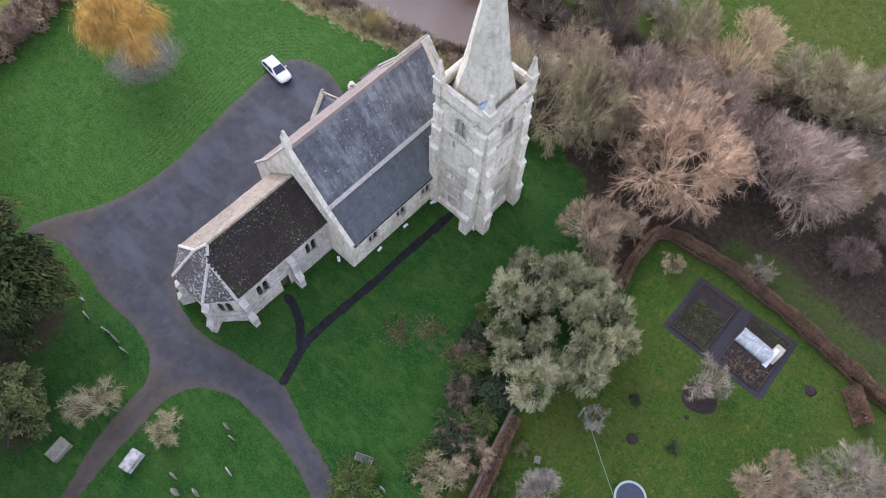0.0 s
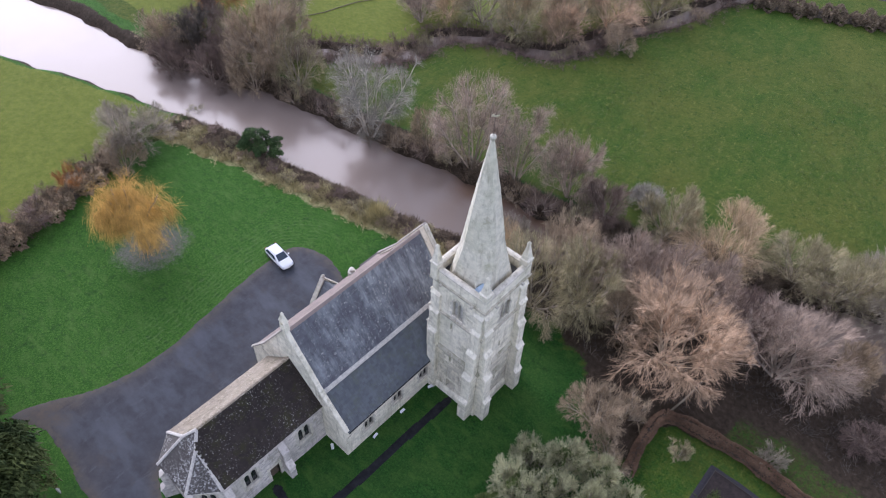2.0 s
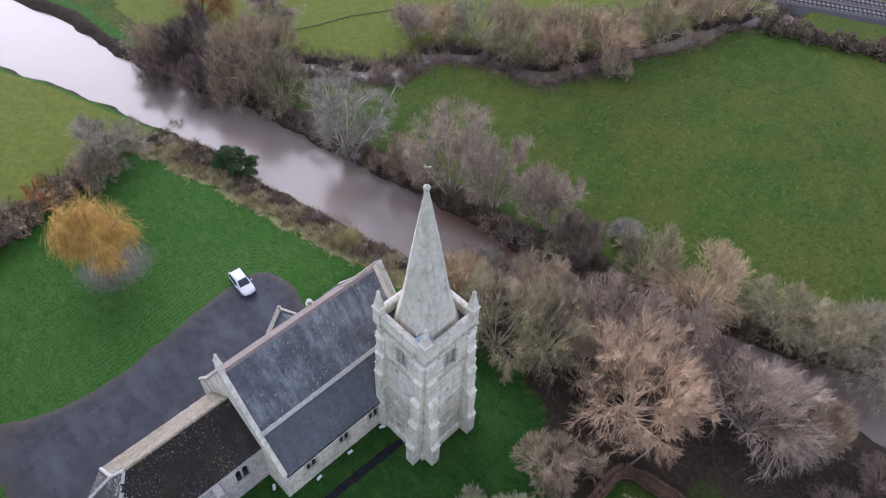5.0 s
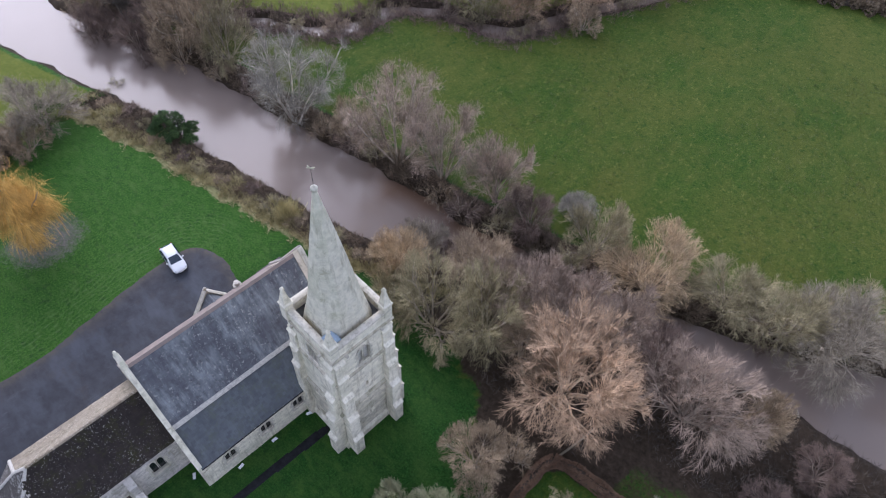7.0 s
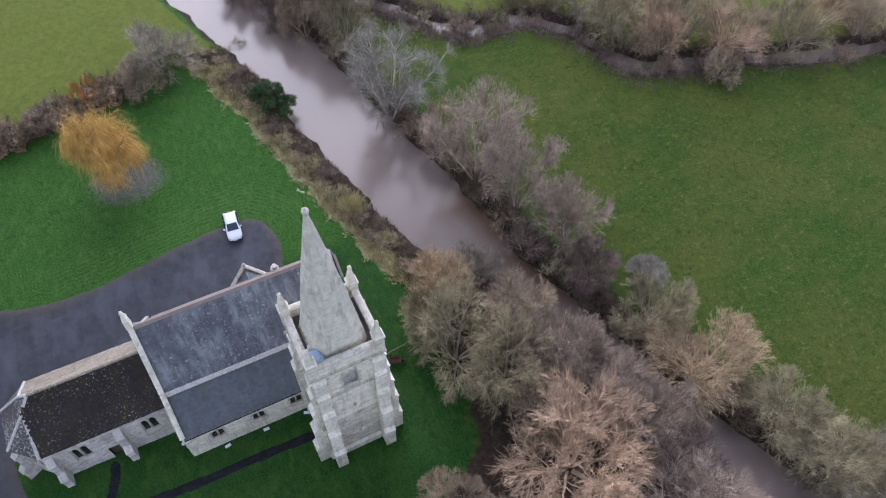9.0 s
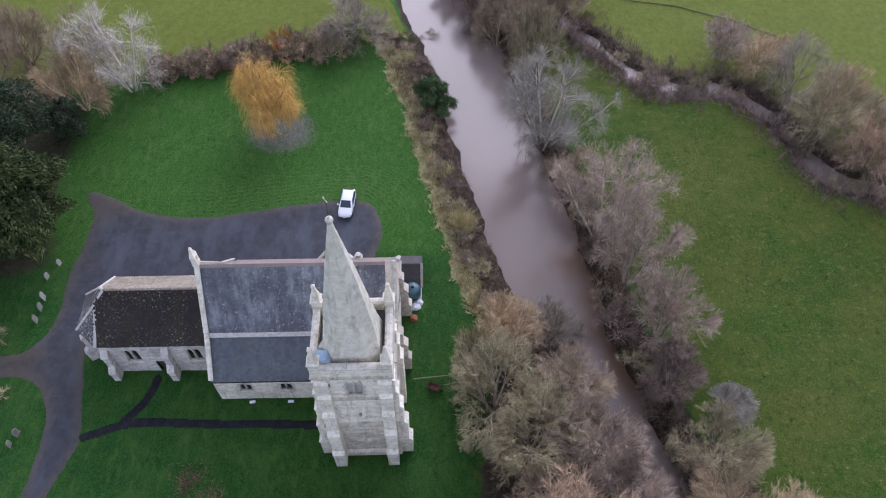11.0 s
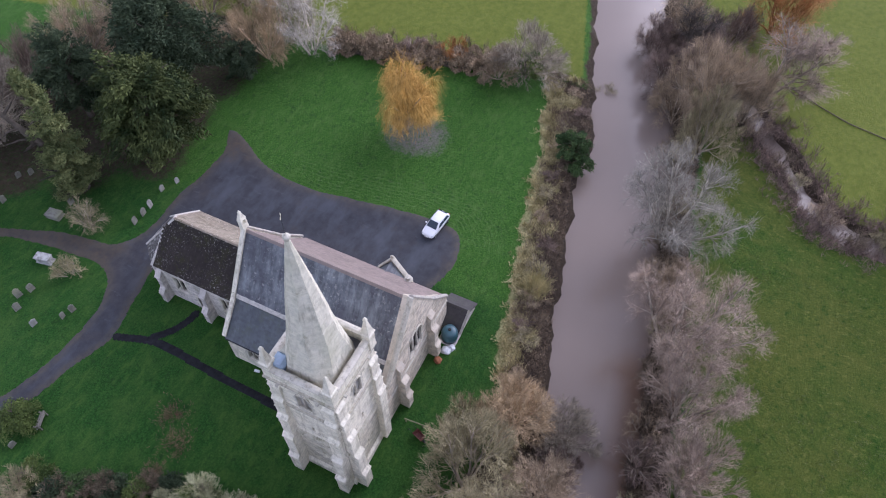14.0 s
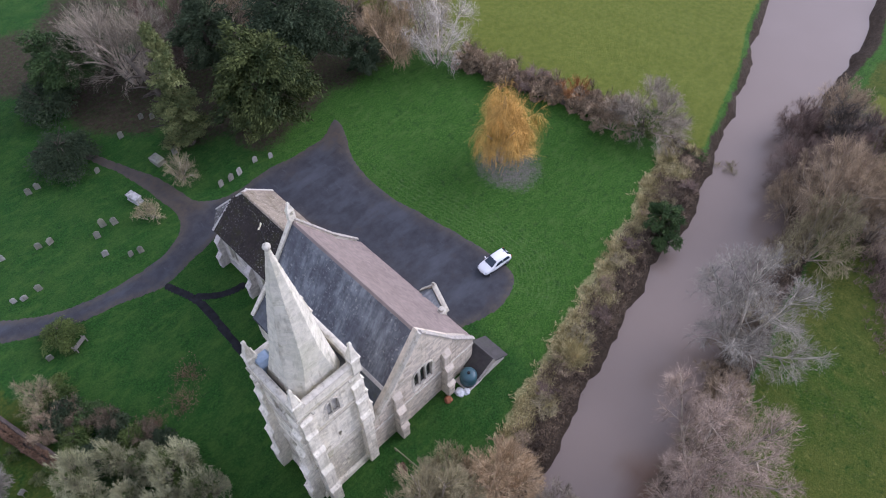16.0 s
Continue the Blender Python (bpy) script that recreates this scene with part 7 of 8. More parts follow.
part("tank_body", Shape().lathe([(0.70, 0.0), (0.80, 0.06), (0.80, 0.45), (0.83, 0.5), (0.80, 0.55), (0.80, 1.05), (0.72, 1.28), (0.50, 1.42), (0.20, 1.47), (0.04, 1.47)], 24), TEAL, tank, "", True)
part("filler_cap", Shape().lathe([(0.15, 1.46), (0.15, 1.56), (0.10, 1.6)], 12), RUBBER, tank)
part("plinth", Shape().box(-0.9, 0.9, -0.9, 0.9, -0.25, 0.02), RUBBLE, tank)
BAG = plain_mat("white_rubble_sack", (0.66, 0.67, 0.68), 0.6, 0, 0.12, 5, 0.05)
for i, (x, y, s, c, lb) in enumerate(((-5.95, 12.35, 0.44, BAG, "crumpled white rubble sack on the grass"), (-6.5, 12.75, 0.34, BAG, "crumpled white rubble sack on the grass"), (-4.75, 12.15, 0.40, plain_mat("terracotta_scrap", (0.30, 0.11, 0.05), 0.8, 0, 0.3), "heap of broken orange terracotta"))):
    bm = bmesh.new()
    bmesh.ops.create_icosphere(bm, subdivisions=3, radius=s)
    for v in bm.verts:
        n_ = noise.noise(v.co * 3.1 / s * 0.5 + Vector((i * 7, 0, 0)))
        v.co *= 1 + 0.35 * n_
        v.co.z = max(v.co.z * 0.75, -0.2 * s)
    me = bpy.data.meshes.new("sack")
    bm.to_mesh(me)
    bm.free()
    me.materials.append(c)
    o = new(("rubble_sack", "rubble_sack", "terracotta_heap")[i], me)
    o.matrix_basis = pose(x, y, gz(x, y) + 0.12 * s, 0, 0, 40 * i)
    tagged(o, lb, ("sack", "sack", "rubble")[i])
BARROW_RED = plain_mat("rusty_red_steel", (0.11, 0.035, 0.028), 0.7, 0, 0.4, 6.0, 0.01)
barrow = thing("wheelbarrow", "old dark steel wheelbarrow with rusty red tray in the grass", "wheelbarrow", at=pose(2.65, 13.9, gz(2.65, 13.9), 0, 0, 70))
part("tray", Shape().loft([[(-0.30, -0.22, 0.28), (0.38, -0.20, 0.28), (0.38, 0.20, 0.28), (-0.30, 0.22, 0.28)], [(-0.45, -0.34, 0.60), (0.62, -0.30, 0.52), (0.62, 0.30, 0.52), (-0.45, 0.34, 0.60)]], caps=False), BARROW_RED, barrow).modifiers.new("thick", "SOLIDIFY").thickness = 0.02
part("tray_floor", Shape().box(-0.30, 0.38, -0.21, 0.21, 0.26, 0.29), BARROW_RED, barrow)
part("wheel", Shape().at(pose(0.72, 0, 0.19, 90, 0, 0)).lathe([(0.10, -0.05), (0.19, -0.05), (0.20, 0.0), (0.19, 0.05), (0.10, 0.05)], 16), IRON, barrow)
for sy in (-0.26, 0.26):
    part("handle", Shape().tube([(0.72, sy * 0.35, 0.20), (-0.2, sy, 0.30), (-1.0, sy * 1.1, 0.55)], 0.022, 6), IRON, barrow)
    part("leg", Shape().tube([(-0.25, sy, 0.30), (-0.32, sy, -0.03)], 0.02, 6), IRON, barrow)
rail = thing("low_rail", "weathered timber rail on short posts beside the tower", "rail", at=pose(0, 0, 0))
RAIL_WOOD = plain_mat("mossy_rail_wood", (0.20, 0.20, 0.11), 0.9, 0, 0.3, 5.0, 0.01)
part("bar", Shape().tube([(1.9, 12.1, gz(1.9, 12.1) + 0.55), (1.55, 15.6, gz(1.55, 15.6) + 0.5)], 0.06, 6), RAIL_WOOD, rail)
for px, py in ((1.88, 12.25), (1.72, 13.85), (1.57, 15.45)):
    part("post", Shape().box(px - 0.06, px + 0.06, py - 0.06, py + 0.06, gz(px, py) - 0.3, gz(px, py) + 0.52), RAIL_WOOD, rail, bevel=0.01)
for i, (x, y, a) in enumerate(((1.75, -5.75, 60), (3.75, -2.4, 10), (3.75, 1.05, 0), (3.85, 4.75, -20))):
    fl = thing("floodlight", "small white floodlight on the grass by the aisle wall", "floodlight", "floodlights", pose(x, y, gz(x, y), 0, 0, a))
    part("housing", Shape().loft([[(-0.10, -0.26, 0.22), (0.10, -0.26, 0.14), (0.10, 0.26, 0.14), (-0.10, 0.26, 0.22)], [(-0.06, -0.24, 0.42), (0.18, -0.26, 0.36), (0.18, 0.26, 0.36), (-0.06, 0.24, 0.42)]]), WHITE_PLASTIC, fl, bevel=0.02)
    part("bracket", Shape().box(-0.04, 0.04, -0.2, 0.2, -0.06, 0.2), IRON, fl)

# ---- graves ----
GRAVE = stone_mat("lichened_gravestone", (0.25, 0.245, 0.20), (0.13, 0.13, 0.10), (0.28, 0.28, 0.17), 0.8, False)
PALE_GRAVE = stone_mat("pale_gravestone", (0.38, 0.37, 0.34), (0.22, 0.215, 0.19), (0.33, 0.32, 0.22), 0.6, False)
TOMB_STONE = stone_mat("blotched_tomb_stone", (0.46, 0.455, 0.43), (0.13, 0.13, 0.11), (0.12, 0.12, 0.09), 0.8, False)
HEADSTONES = [(-7.5, -24.2, 0.75, 1.2, 0), (-6.3, -24.2, 0.8, 1.3, 1), (-5.0, -24.25, 0.75, 1.1, 0), (-9.9, -24.6, 0.7, 1.1, 1), (6.3, -22.45, 0.7, 1.1, 1), (7.3, -22.8, 0.6, 0.9, 0), (9.2, -24.7, 0.75, 1.1, 2), (6.3, -27.8, 0.8, 1.3, 0), (7.4, -28.4, 0.8, 1.35, 1), (8.6, -27.4, 0.75, 1.2, 2), (-4.0, -32.3, 0.8, 1.3, 0), (-11.6, -23.9, 0.6, 0.9, 2)]
HEADSTONES2 = [(11.0, -38.5, 0.75, 1.2, 0), (9.9, -38.6, 0.75, 1.2, 1), (-0.9, -39.1, 0.75, 1.1, 2), (13.7, -30.6, 0.75, 1.0, 0), (12.5, -30.3, 0.8, 1.2, 2), (17.7, -25.6, 0.8, 0.9, 1), (18.6, -26.0, 0.6, 0.8, 0), (16.1, -25.6, 0.75, 1.1, 2), (19.0, -17.4, 0.7, 1.0, 0), (-5.3, -39.5, 0.7, 1.0, 1), (3.9, -36.0, 0.7, 0.9, 2), (-4.3, -40.4, 0.7, 1.0, 0), (17.2, -31.8, 0.8, 1.2, 1), (20.0, -14.9, 0.5, 0.7, 0), (8.0, -41.0, 0.7, 1.0, 2)]
rng = random.Random(14)
for x, y, w, h, form in HEADSTONES + HEADSTONES2:
    top = [(-w / 2, h * 0.8)]
    if form == 0:
        top = [(-w / 2 * math.cos(a), h * 0.75 + h * 0.25 * math.sin(a)) for a in np.linspace(0, math.pi, 9)]
    elif form == 1:
        top = [(-w / 2, h * 0.78), (-w * 0.36, h * 0.80), (-w * 0.33, h * 0.9), (-w * 0.15, h * 0.98), (0, h), (w * 0.15, h * 0.98), (w * 0.33, h * 0.9), (w * 0.36, h * 0.80), (w / 2, h * 0.78)]
    else:
        top = [(-w / 2, h * 0.82), (0, h), (w / 2, h * 0.82)]
    outline = [(-w / 2, -0.3)] + top + [(w / 2, -0.3)]
    g = solid("headstone", Shape().prism([(u * 0.85, v * 0.88) for u, v in outline], -0.05, 0.05), PALE_GRAVE if rng.random() < 0.25 else GRAVE, ("round-topped", "shouldered", "gabled")[form] + " lichened headstone standing in the churchyard grass", "headstone", "headstones", bevel=0.015)
    g.matrix_basis = pose(x, y, gz(x, y), rng.uniform(-9, 9), rng.uniform(-5, 5), rng.uniform(-14, 14))
for x, y, a, w, l, h, mt, lb in ((3.0, -29.3, 12, 0.9, 1.7, 0.75, TOMB_STONE, "weathered white-mottled chest tomb in the grass"), (-1.9, -32.7, 8, 1.1, 1.7, 0.45, GRAVE, "low brown-grey table tomb in the grass")):
    tb = thing("chest_tomb", lb, "tomb", "tombs", pose(x, y, gz(x, y), 1, 1, a))
    part("tomb_chest", Shape().box(-w * 0.42, w * 0.42, -l * 0.44, l * 0.44, -0.2, h), mt, tb, bevel=0.02)
    part("ledger_slab", Shape().loft([[(-w / 2, -l / 2, h), (w / 2, -l / 2, h), (w / 2, l / 2, h), (-w / 2, l / 2, h)], [(-w / 2, -l / 2, h + 0.1), (w / 2, -l / 2, h + 0.1), (w / 2, l / 2, h + 0.1), (-w / 2, l / 2, h + 0.1)], [(-w * 0.44, -l * 0.46, h + 0.14), (w * 0.44, -l * 0.46, h + 0.14), (w * 0.44, l * 0.46, h + 0.14), (-w * 0.44, l * 0.46, h + 0.14)]]), mt, tb)
    part("tomb_plinth", Shape().box(-w * 0.5, w * 0.5, -l * 0.5, l * 0.5, -0.3, 0.12), mt, tb)
GREY_WOOD = plain_mat("silvered_wood", (0.24, 0.22, 0.19), 0.85, 0, 0.3, 6, 0.01)
bench = thing("bench", "weathered slatted wooden bench beside a bush", "bench", at=pose(16.3, -16.75, gz(16.3, -16.75), 0, 0, 25))
for i in range(4):
    part("seat_slat", Shape().box(-0.75, 0.75, -0.22 + 0.12 * i, -0.13 + 0.12 * i, 0.42, 0.46), GREY_WOOD, bench)
for i in range(3):
    part("back_slat", Shape().box(-0.75, 0.75, 0.26, 0.30, 0.58 + 0.14 * i, 0.67 + 0.14 * i), GREY_WOOD, bench)
for lx in (-0.68, 0.68):
    part("leg", Shape().box(lx - 0.04, lx + 0.04, -0.22, -0.14, -0.1, 0.62), GREY_WOOD, bench)
    part("leg", Shape().box(lx - 0.04, lx + 0.04, 0.22, 0.30, -0.1, 0.95), GREY_WOOD, bench)
    part("arm", Shape().box(lx - 0.05, lx + 0.05, -0.26, 0.3, 0.62, 0.67), GREY_WOOD, bench)

# ---- garden ----
BED_SOIL = plain_mat("bed_soil", (0.027, 0.019, 0.016), 0.95, 0, 0.45, 3.0, 0.06)
DARK_GRAVEL = plain_mat("dark_wet_gravel", (0.030, 0.028, 0.032), 0.9, 0, 0.4, 6.0, 0.03)
BOARD = plain_mat("dark_bed_board", (0.055, 0.045, 0.038), 0.8, 0, 0.3, 5.0)
sheet("pavement_3", [(27.3, 16.5), (32.2, 16.7), (37.5, 17.1), (37.7, 10.0), (32.4, 9.8), (27.4, 9.8)], 0.04, DARK_GRAVEL, "dark gravel paths round two vegetable beds", "path", 0.3, 0.2, 0)


def bed(x0, x1, y0, y1, label):
    t = thing("vegetable_bed", label, "garden bed", "vegetable beds", pose((x0 + x1) / 2, (y0 + y1) / 2, gz((x0 + x1) / 2, (y0 + y1) / 2) + 0.02))
    w, l = (x1 - x0) / 2, (y1 - y0) / 2
    n = 16
    P = [(-w + 2 * w * i / n, -l + 2 * l * j / n, 0.13 + 0.05 * math.sin(j * 2.4) + 0.03 * noise.noise(Vector((i * .9, j * .9, 0)))) for j in range(n + 1) for i in range(n + 1)]
    part("soil", Shape().add(P, [(j * (n + 1) + i, j * (n + 1) + i + 1, (j + 1) * (n + 1) + i + 1, (j + 1) * (n + 1) + i) for j in range(n) for i in range(n)]), BED_SOIL, t, "", True)
    for a in ((-w - .05, w + .05, -l - .05, -l), (-w - .05, w + .05, l, l + .05), (-w - .05, -w, -l, l), (w, w + .05, -l, l)):
        part("edging_board", Shape().box(*a, -0.12, 0.22), BOARD, t)
    return t


bed(27.9, 31.5, 10.4, 16.0, "timber-edged vegetable bed with straggling winter crops")
bed(33.0, 36.9, 10.6, 16.4, "timber-edged vegetable bed partly covered with fleece")
rng = np.random.default_rng(101)
def crop(name, x0, x1, y0, y1, n, mat, seed, label, hmin=0.2, hmax=0.5, rows=0):
    r = np.random.default_rng(seed)
    sx, sy = r.uniform(x0, x1, n), r.uniform(y0, y1, n)
    if rows:
        sy = y0 + (np.floor((sy - y0) / (y1 - y0) * rows) + 0.5) * (y1 - y0) / rows + r.normal(scale=0.07, size=n)
    return scrub(name, np.stack([sx, sy], 1), r.uniform(hmin, hmax, n) + 0.15, mat, seed, label, "crop", 0.8, 0.03, 8)
crop("winter_crop", 28.0, 31.4, 10.6, 12.8, 150, LEAF["dull_tuft"], 102, "yellow-green straggling vegetable stalks in a bed")
crop("winter_crop", 28.6, 31.4, 13.0, 14.2, 70, LEAF["ivy"], 103, "yellow-green leeks in a row", rows=2)
crop("winter_crop", 33.3, 36.4, 15.3, 16.2, 130, LEAF["ivy"], 104, "green winter cabbages in a bed", 0.15, 0.3)
crop("winter_crop", 33.3, 36.6, 10.8, 12.6, 80, LEAF["bramble"], 105, "brown spent crop stalks in a bed")
FLEECE = plain_mat("grey_white_fleece", (0.35, 0.385, 0.39), 0.7, 0, 0.4, 2.5, 0.02)
cl = thing("garden_cloche", "low cloche covered with grey-white fleece, one end flap lifted", "cloche", at=pose(34.75, 13.95, gz(34.75, 13.95) + 0.1, 0, 0, -3))
N = 12
P = [(-1.75 + 3.1 * i / N, 0.85 * -math.cos(math.pi * j / 8), 0.06 + 0.62 * math.sin(math.pi * j / 8) * (1 + 0.06 * math.sin(i * 2.1)) + 0.02 * math.sin(i * 5 + j * 3)) for i in range(N + 1) for j in range(9)]
fleece = part("fleece_cover", Shape().add(P, [(i * 9 + j, i * 9 + j + 1, (i + 1) * 9 + j + 1, (i + 1) * 9 + j) for i in range(N) for j in range(8)]), FLEECE, cl, "", True)
fleece.modifiers.new("thick", "SOLIDIFY").thickness = 0.012
part("end_flap", Shape().loft([[(1.30, -1.0, 0.02), (1.72, -0.95, 0.04), (1.62, 0.95, 0.62), (1.25, 0.9, 0.66)], [(1.30, -1.0, 0.05), (1.74, -0.95, 0.07), (1.64, 0.95, 0.65), (1.27, 0.9, 0.70)]]), WHITE_PLASTIC, cl, "bright white end flap")
for i in range(4):
    part("hoop", Shape().tube([(-1.6 + 0.95 * i, 0.87 * -math.cos(math.pi * j / 8), 0.05 + 0.64 * math.sin(math.pi * j / 8)) for j in range(9)], 0.016, 5), WHITE_PLASTIC, cl)
solid("paving_slab", Shape().at(pose(36.4, 14.6, gz(36.4, 14.6) + 0.16, 0, 0, -8)).box(-0.45, 0.45, -1.0, 1.0, -0.12, 0.05), DRESSED, "pale board lying on the bed beside the cloche", "board", bevel=0.01)
TRAMP = plain_mat("blue_black_mat", (0.035, 0.045, 0.065), 0.6, 0, 0.15)
TRAMP_RIM = plain_mat("pale_green_pad", (0.30, 0.38, 0.36), 0.6, 0, 0.1)
tr = thing("trampoline", "round garden trampoline with a dark blue mat", "trampoline", at=pose(33.9, -4.4, gz(33.9, -4.4)))
part("jumping_mat", Shape().lathe([(1.18, 0.60), (1.18, 0.615), (0.02, 0.60)], 32), TRAMP, tr)
part("edge_pad", Shape().lathe([(1.15, 0.60), (1.32, 0.60), (1.34, 0.63), (1.30, 0.66), (1.15, 0.65), (1.15, 0.60)], 32, caps=False), TRAMP_RIM, tr)
for i in range(6):
    a = math.pi / 3 * i
    part("leg", Shape().tube([(1.28 * math.cos(a), 1.28 * math.sin(a), 0.62), (1.32 * math.cos(a), 1.32 * math.sin(a), -0.05)], 0.025, 6), IRON, tr)
zl = thing("zip_wire", "thin green zip wire strung from a post over the lawn", "zip wire", at=pose(0, 0, 0))
ga, gb = gz(26.9, -1.9), gz(37.5, -8.5)
part("post", Shape().tube([(26.9, -1.9, ga - 0.2), (26.8, -1.8, ga + 2.4)], 0.09, 8), GREY_WOOD, zl)
part("wire", Shape().tube([(26.82 + 10.7 * s, -1.82 - 6.6 * s, ga + 2.3 - 0.9 * s - 0.35 * math.sin(math.pi * s)) for s in np.linspace(0, 1, 14)], 0.022, 5), plain_mat("green_wire", (0.20, 0.34, 0.22), 0.5), zl)
part("far_post", Shape().tube([(37.5, -8.4, gb - 0.2), (37.5, -8.4, gb + 1.5)], 0.09, 8), GREY_WOOD, zl)
for i, (x, y, r, mt, lb) in enumerate(((40.4, 13.9, 0.55, BED_SOIL, "round patch of bare dark soil in the lawn"), (31.3, -0.3, 0.5, BED_SOIL, "round patch of bare dark soil in the lawn"), (33.6, 6.6, 1.5, BED_SOIL, "round bed of dark soil under a small tree"), (33.7, 4.4, 0.22, BED_SOIL, "small molehill in the lawn"))):
    m = Shape().at(pose(x, y, gz(x, y)))
    m.loft([[(r * k * (1 + 0.08 * math.sin(3 * a + i)) * math.cos(a), r * k * (1 + 0.08 * math.sin(2 * a)) * math.sin(a), z) for a in np.linspace(0, 2 * math.pi, 20, endpoint=False)] for k, z in ((1.0, -0.06), (0.96, 0.05), (0.7, 0.10), (0.2, 0.14))])
    solid("soil_patch", m, mt, lb, "soil patch", "soil patches", smooth=True)
leafy(25.1, -7.4, 1.35, 1.2, "pale_yew", "mound", 111, 1500, 0.09, "small clipped round green bush", "shrub", "garden shrubs", "clipped_bush", clumps=20)
leafy(34.2, 1.5, 1.1, 0.8, "dark", "mound", 112, 900, 0.10, "small blue-green garden shrub", "shrub", "garden shrubs", "garden_shrub", clumps=14)
leafy(25.6, -10.9, 1.6, 1.4, "ivy", "mound", 113, 1400, 0.12, "small rounded green bush by the hedge", "shrub", "garden shrubs", "clipped_bush", clumps=20)
leafy(29.6, 2.6, 1.0, 0.8, "dark", "mound", 114, 600, 0.12, "small dark garden shrub", "shrub", "garden shrubs", "garden_shrub", clumps=14)
ch = thing("garden_chair", "pale slatted garden chair on the lawn", "chair", at=pose(26.6, -7.2, gz(26.6, -7.2), 0, 0, 30))
for i in range(4):
    part("seat_slat", Shape().box(-0.25 + 0.13 * i, -0.15 + 0.13 * i, -0.25, 0.25, 0.40, 0.43), GREY_WOOD, ch)
for lx in (-0.22, 0.22):
    for ly in (-0.22, 0.22):
        part("leg", Shape().box(lx - .025, lx + .025, ly - .025, ly + .025, -0.05, 0.85 if ly > 0 else 0.42), GREY_WOOD, ch)
part("back_rail", Shape().box(-0.25, 0.25, 0.2, 0.24, 0.70, 0.85), GREY_WOOD, ch)
part("back_rail", Shape().box(-0.25, 0.25, 0.2, 0.24, 0.52, 0.62), GREY_WOOD, ch)
WALL_STONE = plain_mat("boundary_wall_stone", (0.095, 0.072, 0.058), 0.9, 0, 0.35, 4, 0.03)
for (ax, ay), (bx, by) in zip(((22.5, -5.4), (23.3, -8.7), (24.1, -11.3)), ((23.3, -8.7), (24.1, -11.3), (25.0, -14.8))):
    run = math.hypot(bx - ax, by - ay)
    w = Shape().at(Matrix.Translation((ax, ay, gz(ax, ay))) @ pose(0, 0, 0, 0, 0, math.degrees(math.atan2(by - ay, bx - ax))))
    w.box(0, run, -0.16, 0.16, -0.4, 0.95)
    w.loft([[(0, -0.20, 0.95), (run, -0.20, 0.95), (run, 0.20, 0.95), (0, 0.20, 0.95)], [(0, -0.10, 1.06), (run, -0.10, 1.06), (run, 0.10, 1.06), (0, 0.10, 1.06)]])
    solid("boundary_wall", w, WALL_STONE, "dark low garden wall with a rounded coping beside a brown hedge", "wall", "garden wall lengths")

# ---- fields: pipe, railway, fallen trunk ----
pts = [(-58.5, 35.5), (-56.6, 39.0), (-55.0, 43.0), (-53.8, 49.0), (-51.0, 55.5), (-47.3, 61.2), (-40.0, 69.0)]
solid("field_pipe", Shape().tube([(x, y, gz(x, y) + 0.10) for x, y in [tuple(Vector((*pts[i], 0)).lerp(Vector((*pts[i + 1], 0)), s)[:2]) for i in range(len(pts) - 1) for s in (0, 0.34, 0.67)]], 0.06, 6), OAK, "long black pipe lying across the meadow", "pipe")
BALLAST = plain_mat("railway_ballast", (0.085, 0.078, 0.078), 0.95, 0, 0.3, 4, 0.05)
RAIL = plain_mat("rail_steel", (0.10, 0.09, 0.085), 0.5, 0.5)
ra, rd = Vector((-12.0, 111.5, 0)), Vector((16.3, 8.6, 0)).normalized()
rs = Vector((-rd.y, rd.x, 0))
zr = float(plain(0, 115)) + 0.25
bed_ = Shape()
bed_.loft([[tuple(ra + rd * d + rs * o + Vector((0, 0, zr + z))) for o, z in ((-5.2, -0.8), (-3.6, 0.25), (3.6, 0.25), (5.2, -0.8))] for d in (-60, 120)])
railway = thing("railway_track", "double railway track on grey ballast beyond the meadow", "railway", at=pose(0, 0, 0))
part("ballast", bed_, BALLAST, railway)
for tr_o in (-1.75, 1.75):
    for o in (-0.72, 0.72):
        c = ra + rs * (tr_o + o)
        part("rail", Shape().loft([[tuple(c + rd * d + rs * a + Vector((0, 0, zr + z))) for a, z in ((-0.05, 0.36), (0.05, 0.36), (0.04, 0.52), (-0.04, 0.52))] for d in (-60, 120)]), RAIL, railway)
sl_ = Shape()
for tr_o in (-1.75, 1.75):
    for i in range(-30, 80):
        c = ra + rd * (i * 0.75) + rs * tr_o
        sl_.loft([[tuple(c + rd * a + rs * b + Vector((0, 0, zr + z))) for a, b in ((-0.12, -1.25), (0.12, -1.25), (0.12, 1.25), (-0.12, 1.25))] for z in (0.2, 0.36)])
tagged(part("sleeper_row", sl_, GREY_WOOD, railway), kind="stuff")
solid("fallen_branch", Shape().tube([(22.6, 23.4, gz(22.6, 23.4) + 0.5), (22.3, 20.6, gz(22.3, 20.6) + 0.35), (21.8, 17.6, gz(21.8, 17.6) + 0.2)], [0.05, 0.09, 0.12], 6), BARK["grey"], "long pale fallen branch under the trees", "branch")
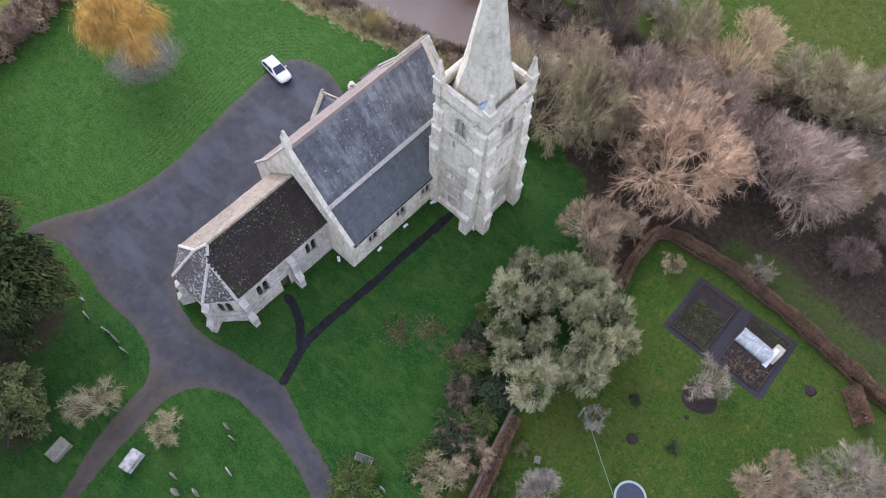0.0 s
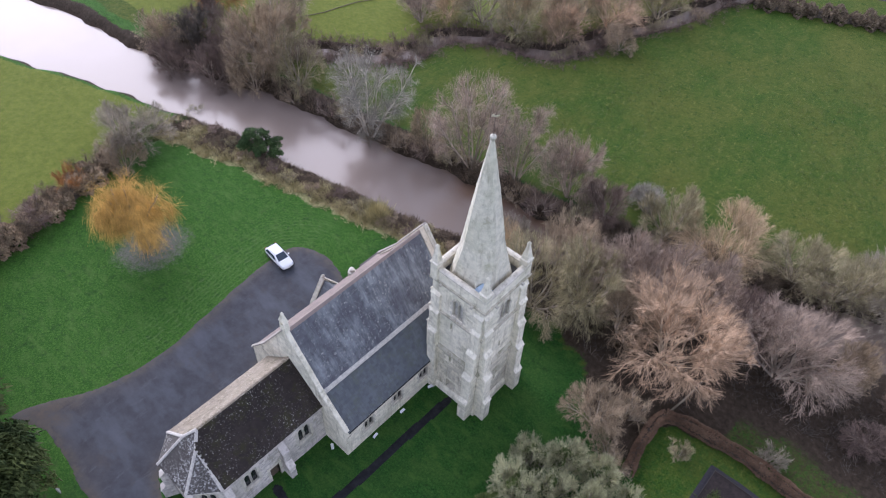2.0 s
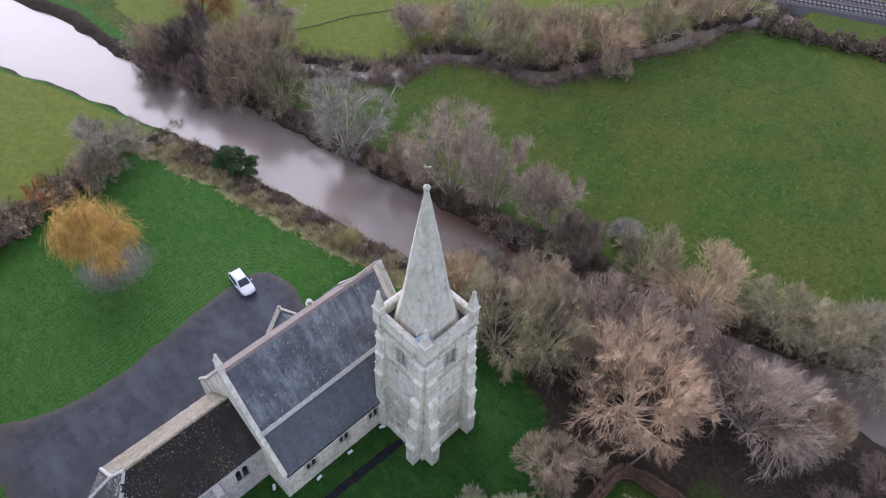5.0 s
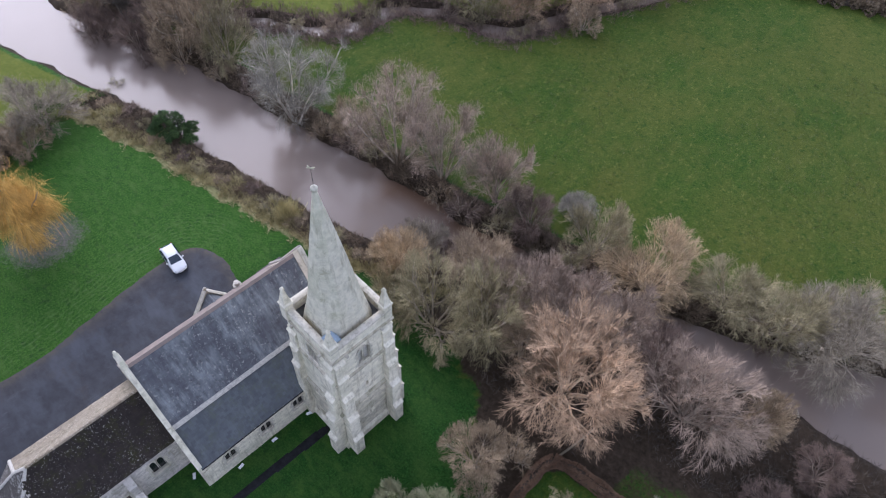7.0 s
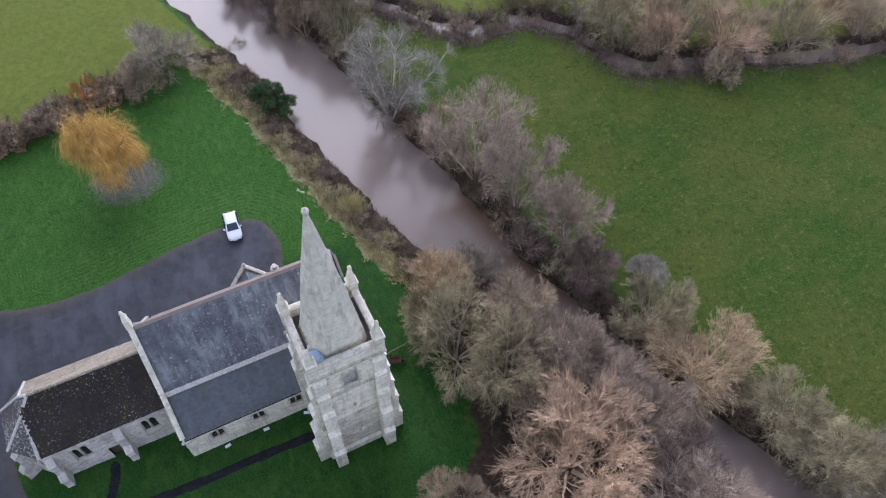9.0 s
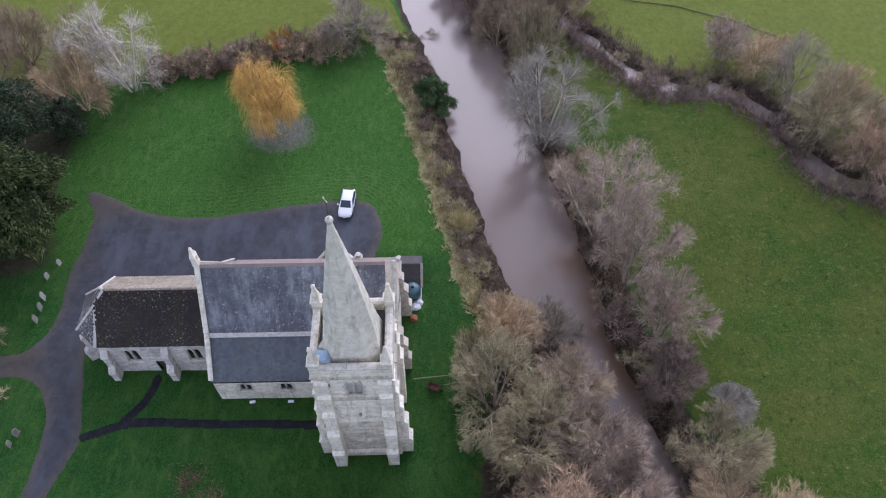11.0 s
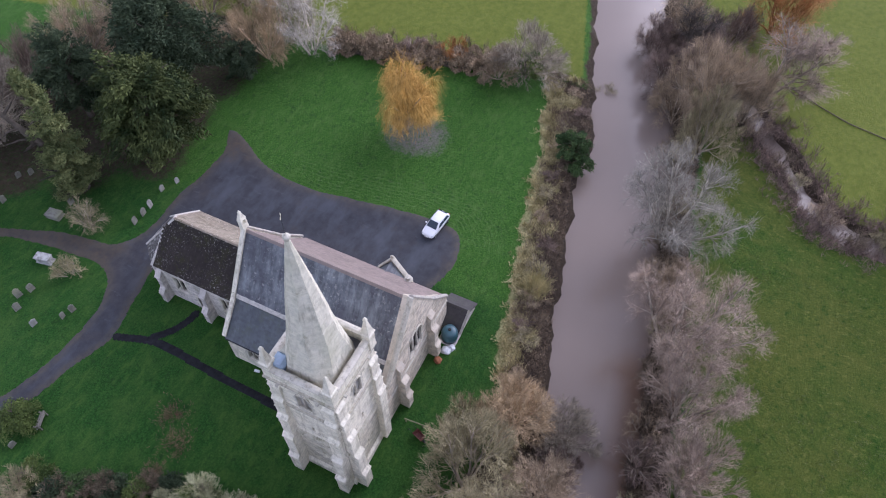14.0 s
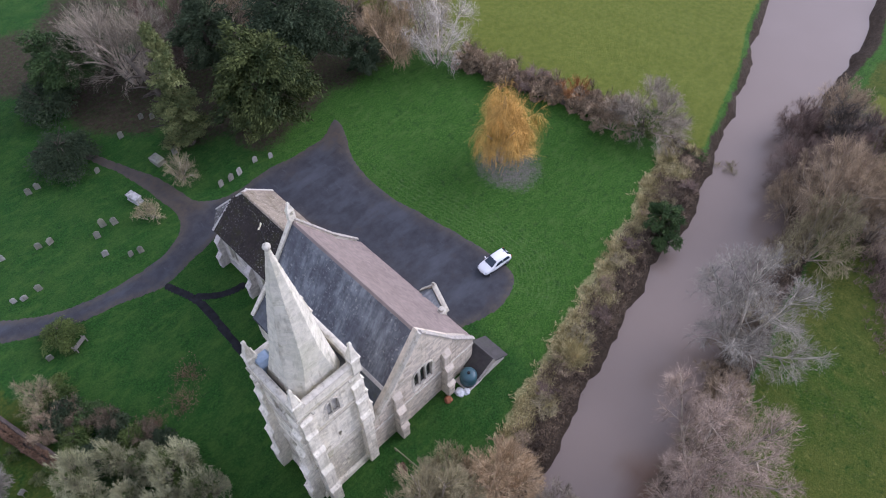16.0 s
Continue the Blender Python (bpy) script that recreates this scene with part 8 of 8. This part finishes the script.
for (x, y, a, l, h) in ((-59.8, 20.4, 200, 4.0, 1.4), (34.4, 38.6, -50, 2.2, 0.25)):
    d = Vector((math.cos(radians(a)), math.sin(radians(a)), 0)) * l
    z = float(plain(x, y)) - 0.7
    solid("driftwood_trunk", Shape().tube([(x, y, z), (x + d.x * .5, y + d.y * .5, z + h * .7), (x + d.x, y + d.y, z + h)], [0.14, 0.10, 0.05], 7), BARK["grey"], "bare fallen trunk leaning over the water", "trunk", "fallen trunks")

# ---- coursed stones of the tower's walls ----
unit = Shape().add([(0, 0.02, 0), (1, 0.02, 0), (1, 0.02, 1), (0, 0.02, 1), (0.015, -1, 0.02), (0.985, -1, 0.02), (0.985, -1, 0.98), (0.015, -1, 0.98)],
                   [(4, 5, 6, 7), (0, 1, 5, 4), (1, 2, 6, 5), (2, 3, 7, 6), (3, 0, 4, 7)])
STONE_LONE = stone_mat("tower_block", (0.80, 0.755, 0.625), (0.52, 0.485, 0.39), (0.47, 0.455, 0.33), 0.5, False)
n_, l_ = STONE_LONE.node_tree.nodes, STONE_LONE.node_tree.links
link_ = n_["Principled BSDF"].inputs["Base Color"].links[0]
tone_ = ramp(n_, l_, n_.new("ShaderNodeObjectInfo").outputs["Random"], [(0.0, (0.87, 0.865, 0.86)), (0.5, (1.0, 0.995, 0.985)), (1.0, (1.075, 1.065, 1.045))])
l_.new(mix(n_, l_, 1.0, link_.from_socket, tone_, "MULTIPLY"), n_["Principled BSDF"].inputs["Base Color"])
block_mesh = unit.mesh("stone", STONE_LONE)
made_blocks = 0
for side, m in FACES.items():
    if side == "north":
        continue
    L = TD if side in ("south", "north") else TW
    rest, lower = Shape().at(m), Shape().at(m)
    rng = random.Random(dict(south=1, west=2, east=3)[side])
    v = 0.6
    while v < 14.8:
        h = min(rng.uniform(0.27, 0.38), 14.82 - v)
        u = rng.uniform(-0.3, 0)
        while u < L - 0.02:
            w = rng.uniform(0.38, 0.85)
            a, b = max(u, 0.0), min(u + w, L)
            u += w
            if b - a < 0.08 or any(q[0] - 0.3 < (a + b) / 2 < q[1] + 0.3 and q[2] - 0.2 < v + h / 2 < q[3] + 0.25 for q in tower_holes[side]):
                continue
            o = 0.016 * rng.uniform(0.3, 1.4)
            if side == "south" and v > 6.4 and made_blocks < 290:
                ob = new("stone", block_mesh)
                ob.parent = church
                ob.matrix_basis = m @ Matrix.Translation((a + 0.008, 0, v + 0.008)) @ Matrix.Diagonal((b - a - 0.016, o, h - 0.016, 1))
                made_blocks += 1
            else:
                stones(lower if v < 6.2 else rest, m, a, b, v, v + h, course=(h, h + 1e-6), length=(b - a + 0.4, b - a + 0.5), rng=rng)
        v += h
    tagged(part("stone_facing", rest, LIMESTONE, church), kind="stuff")
    tagged(part("stone_facing", lower, LOWER_STONE, church), kind="stuff")
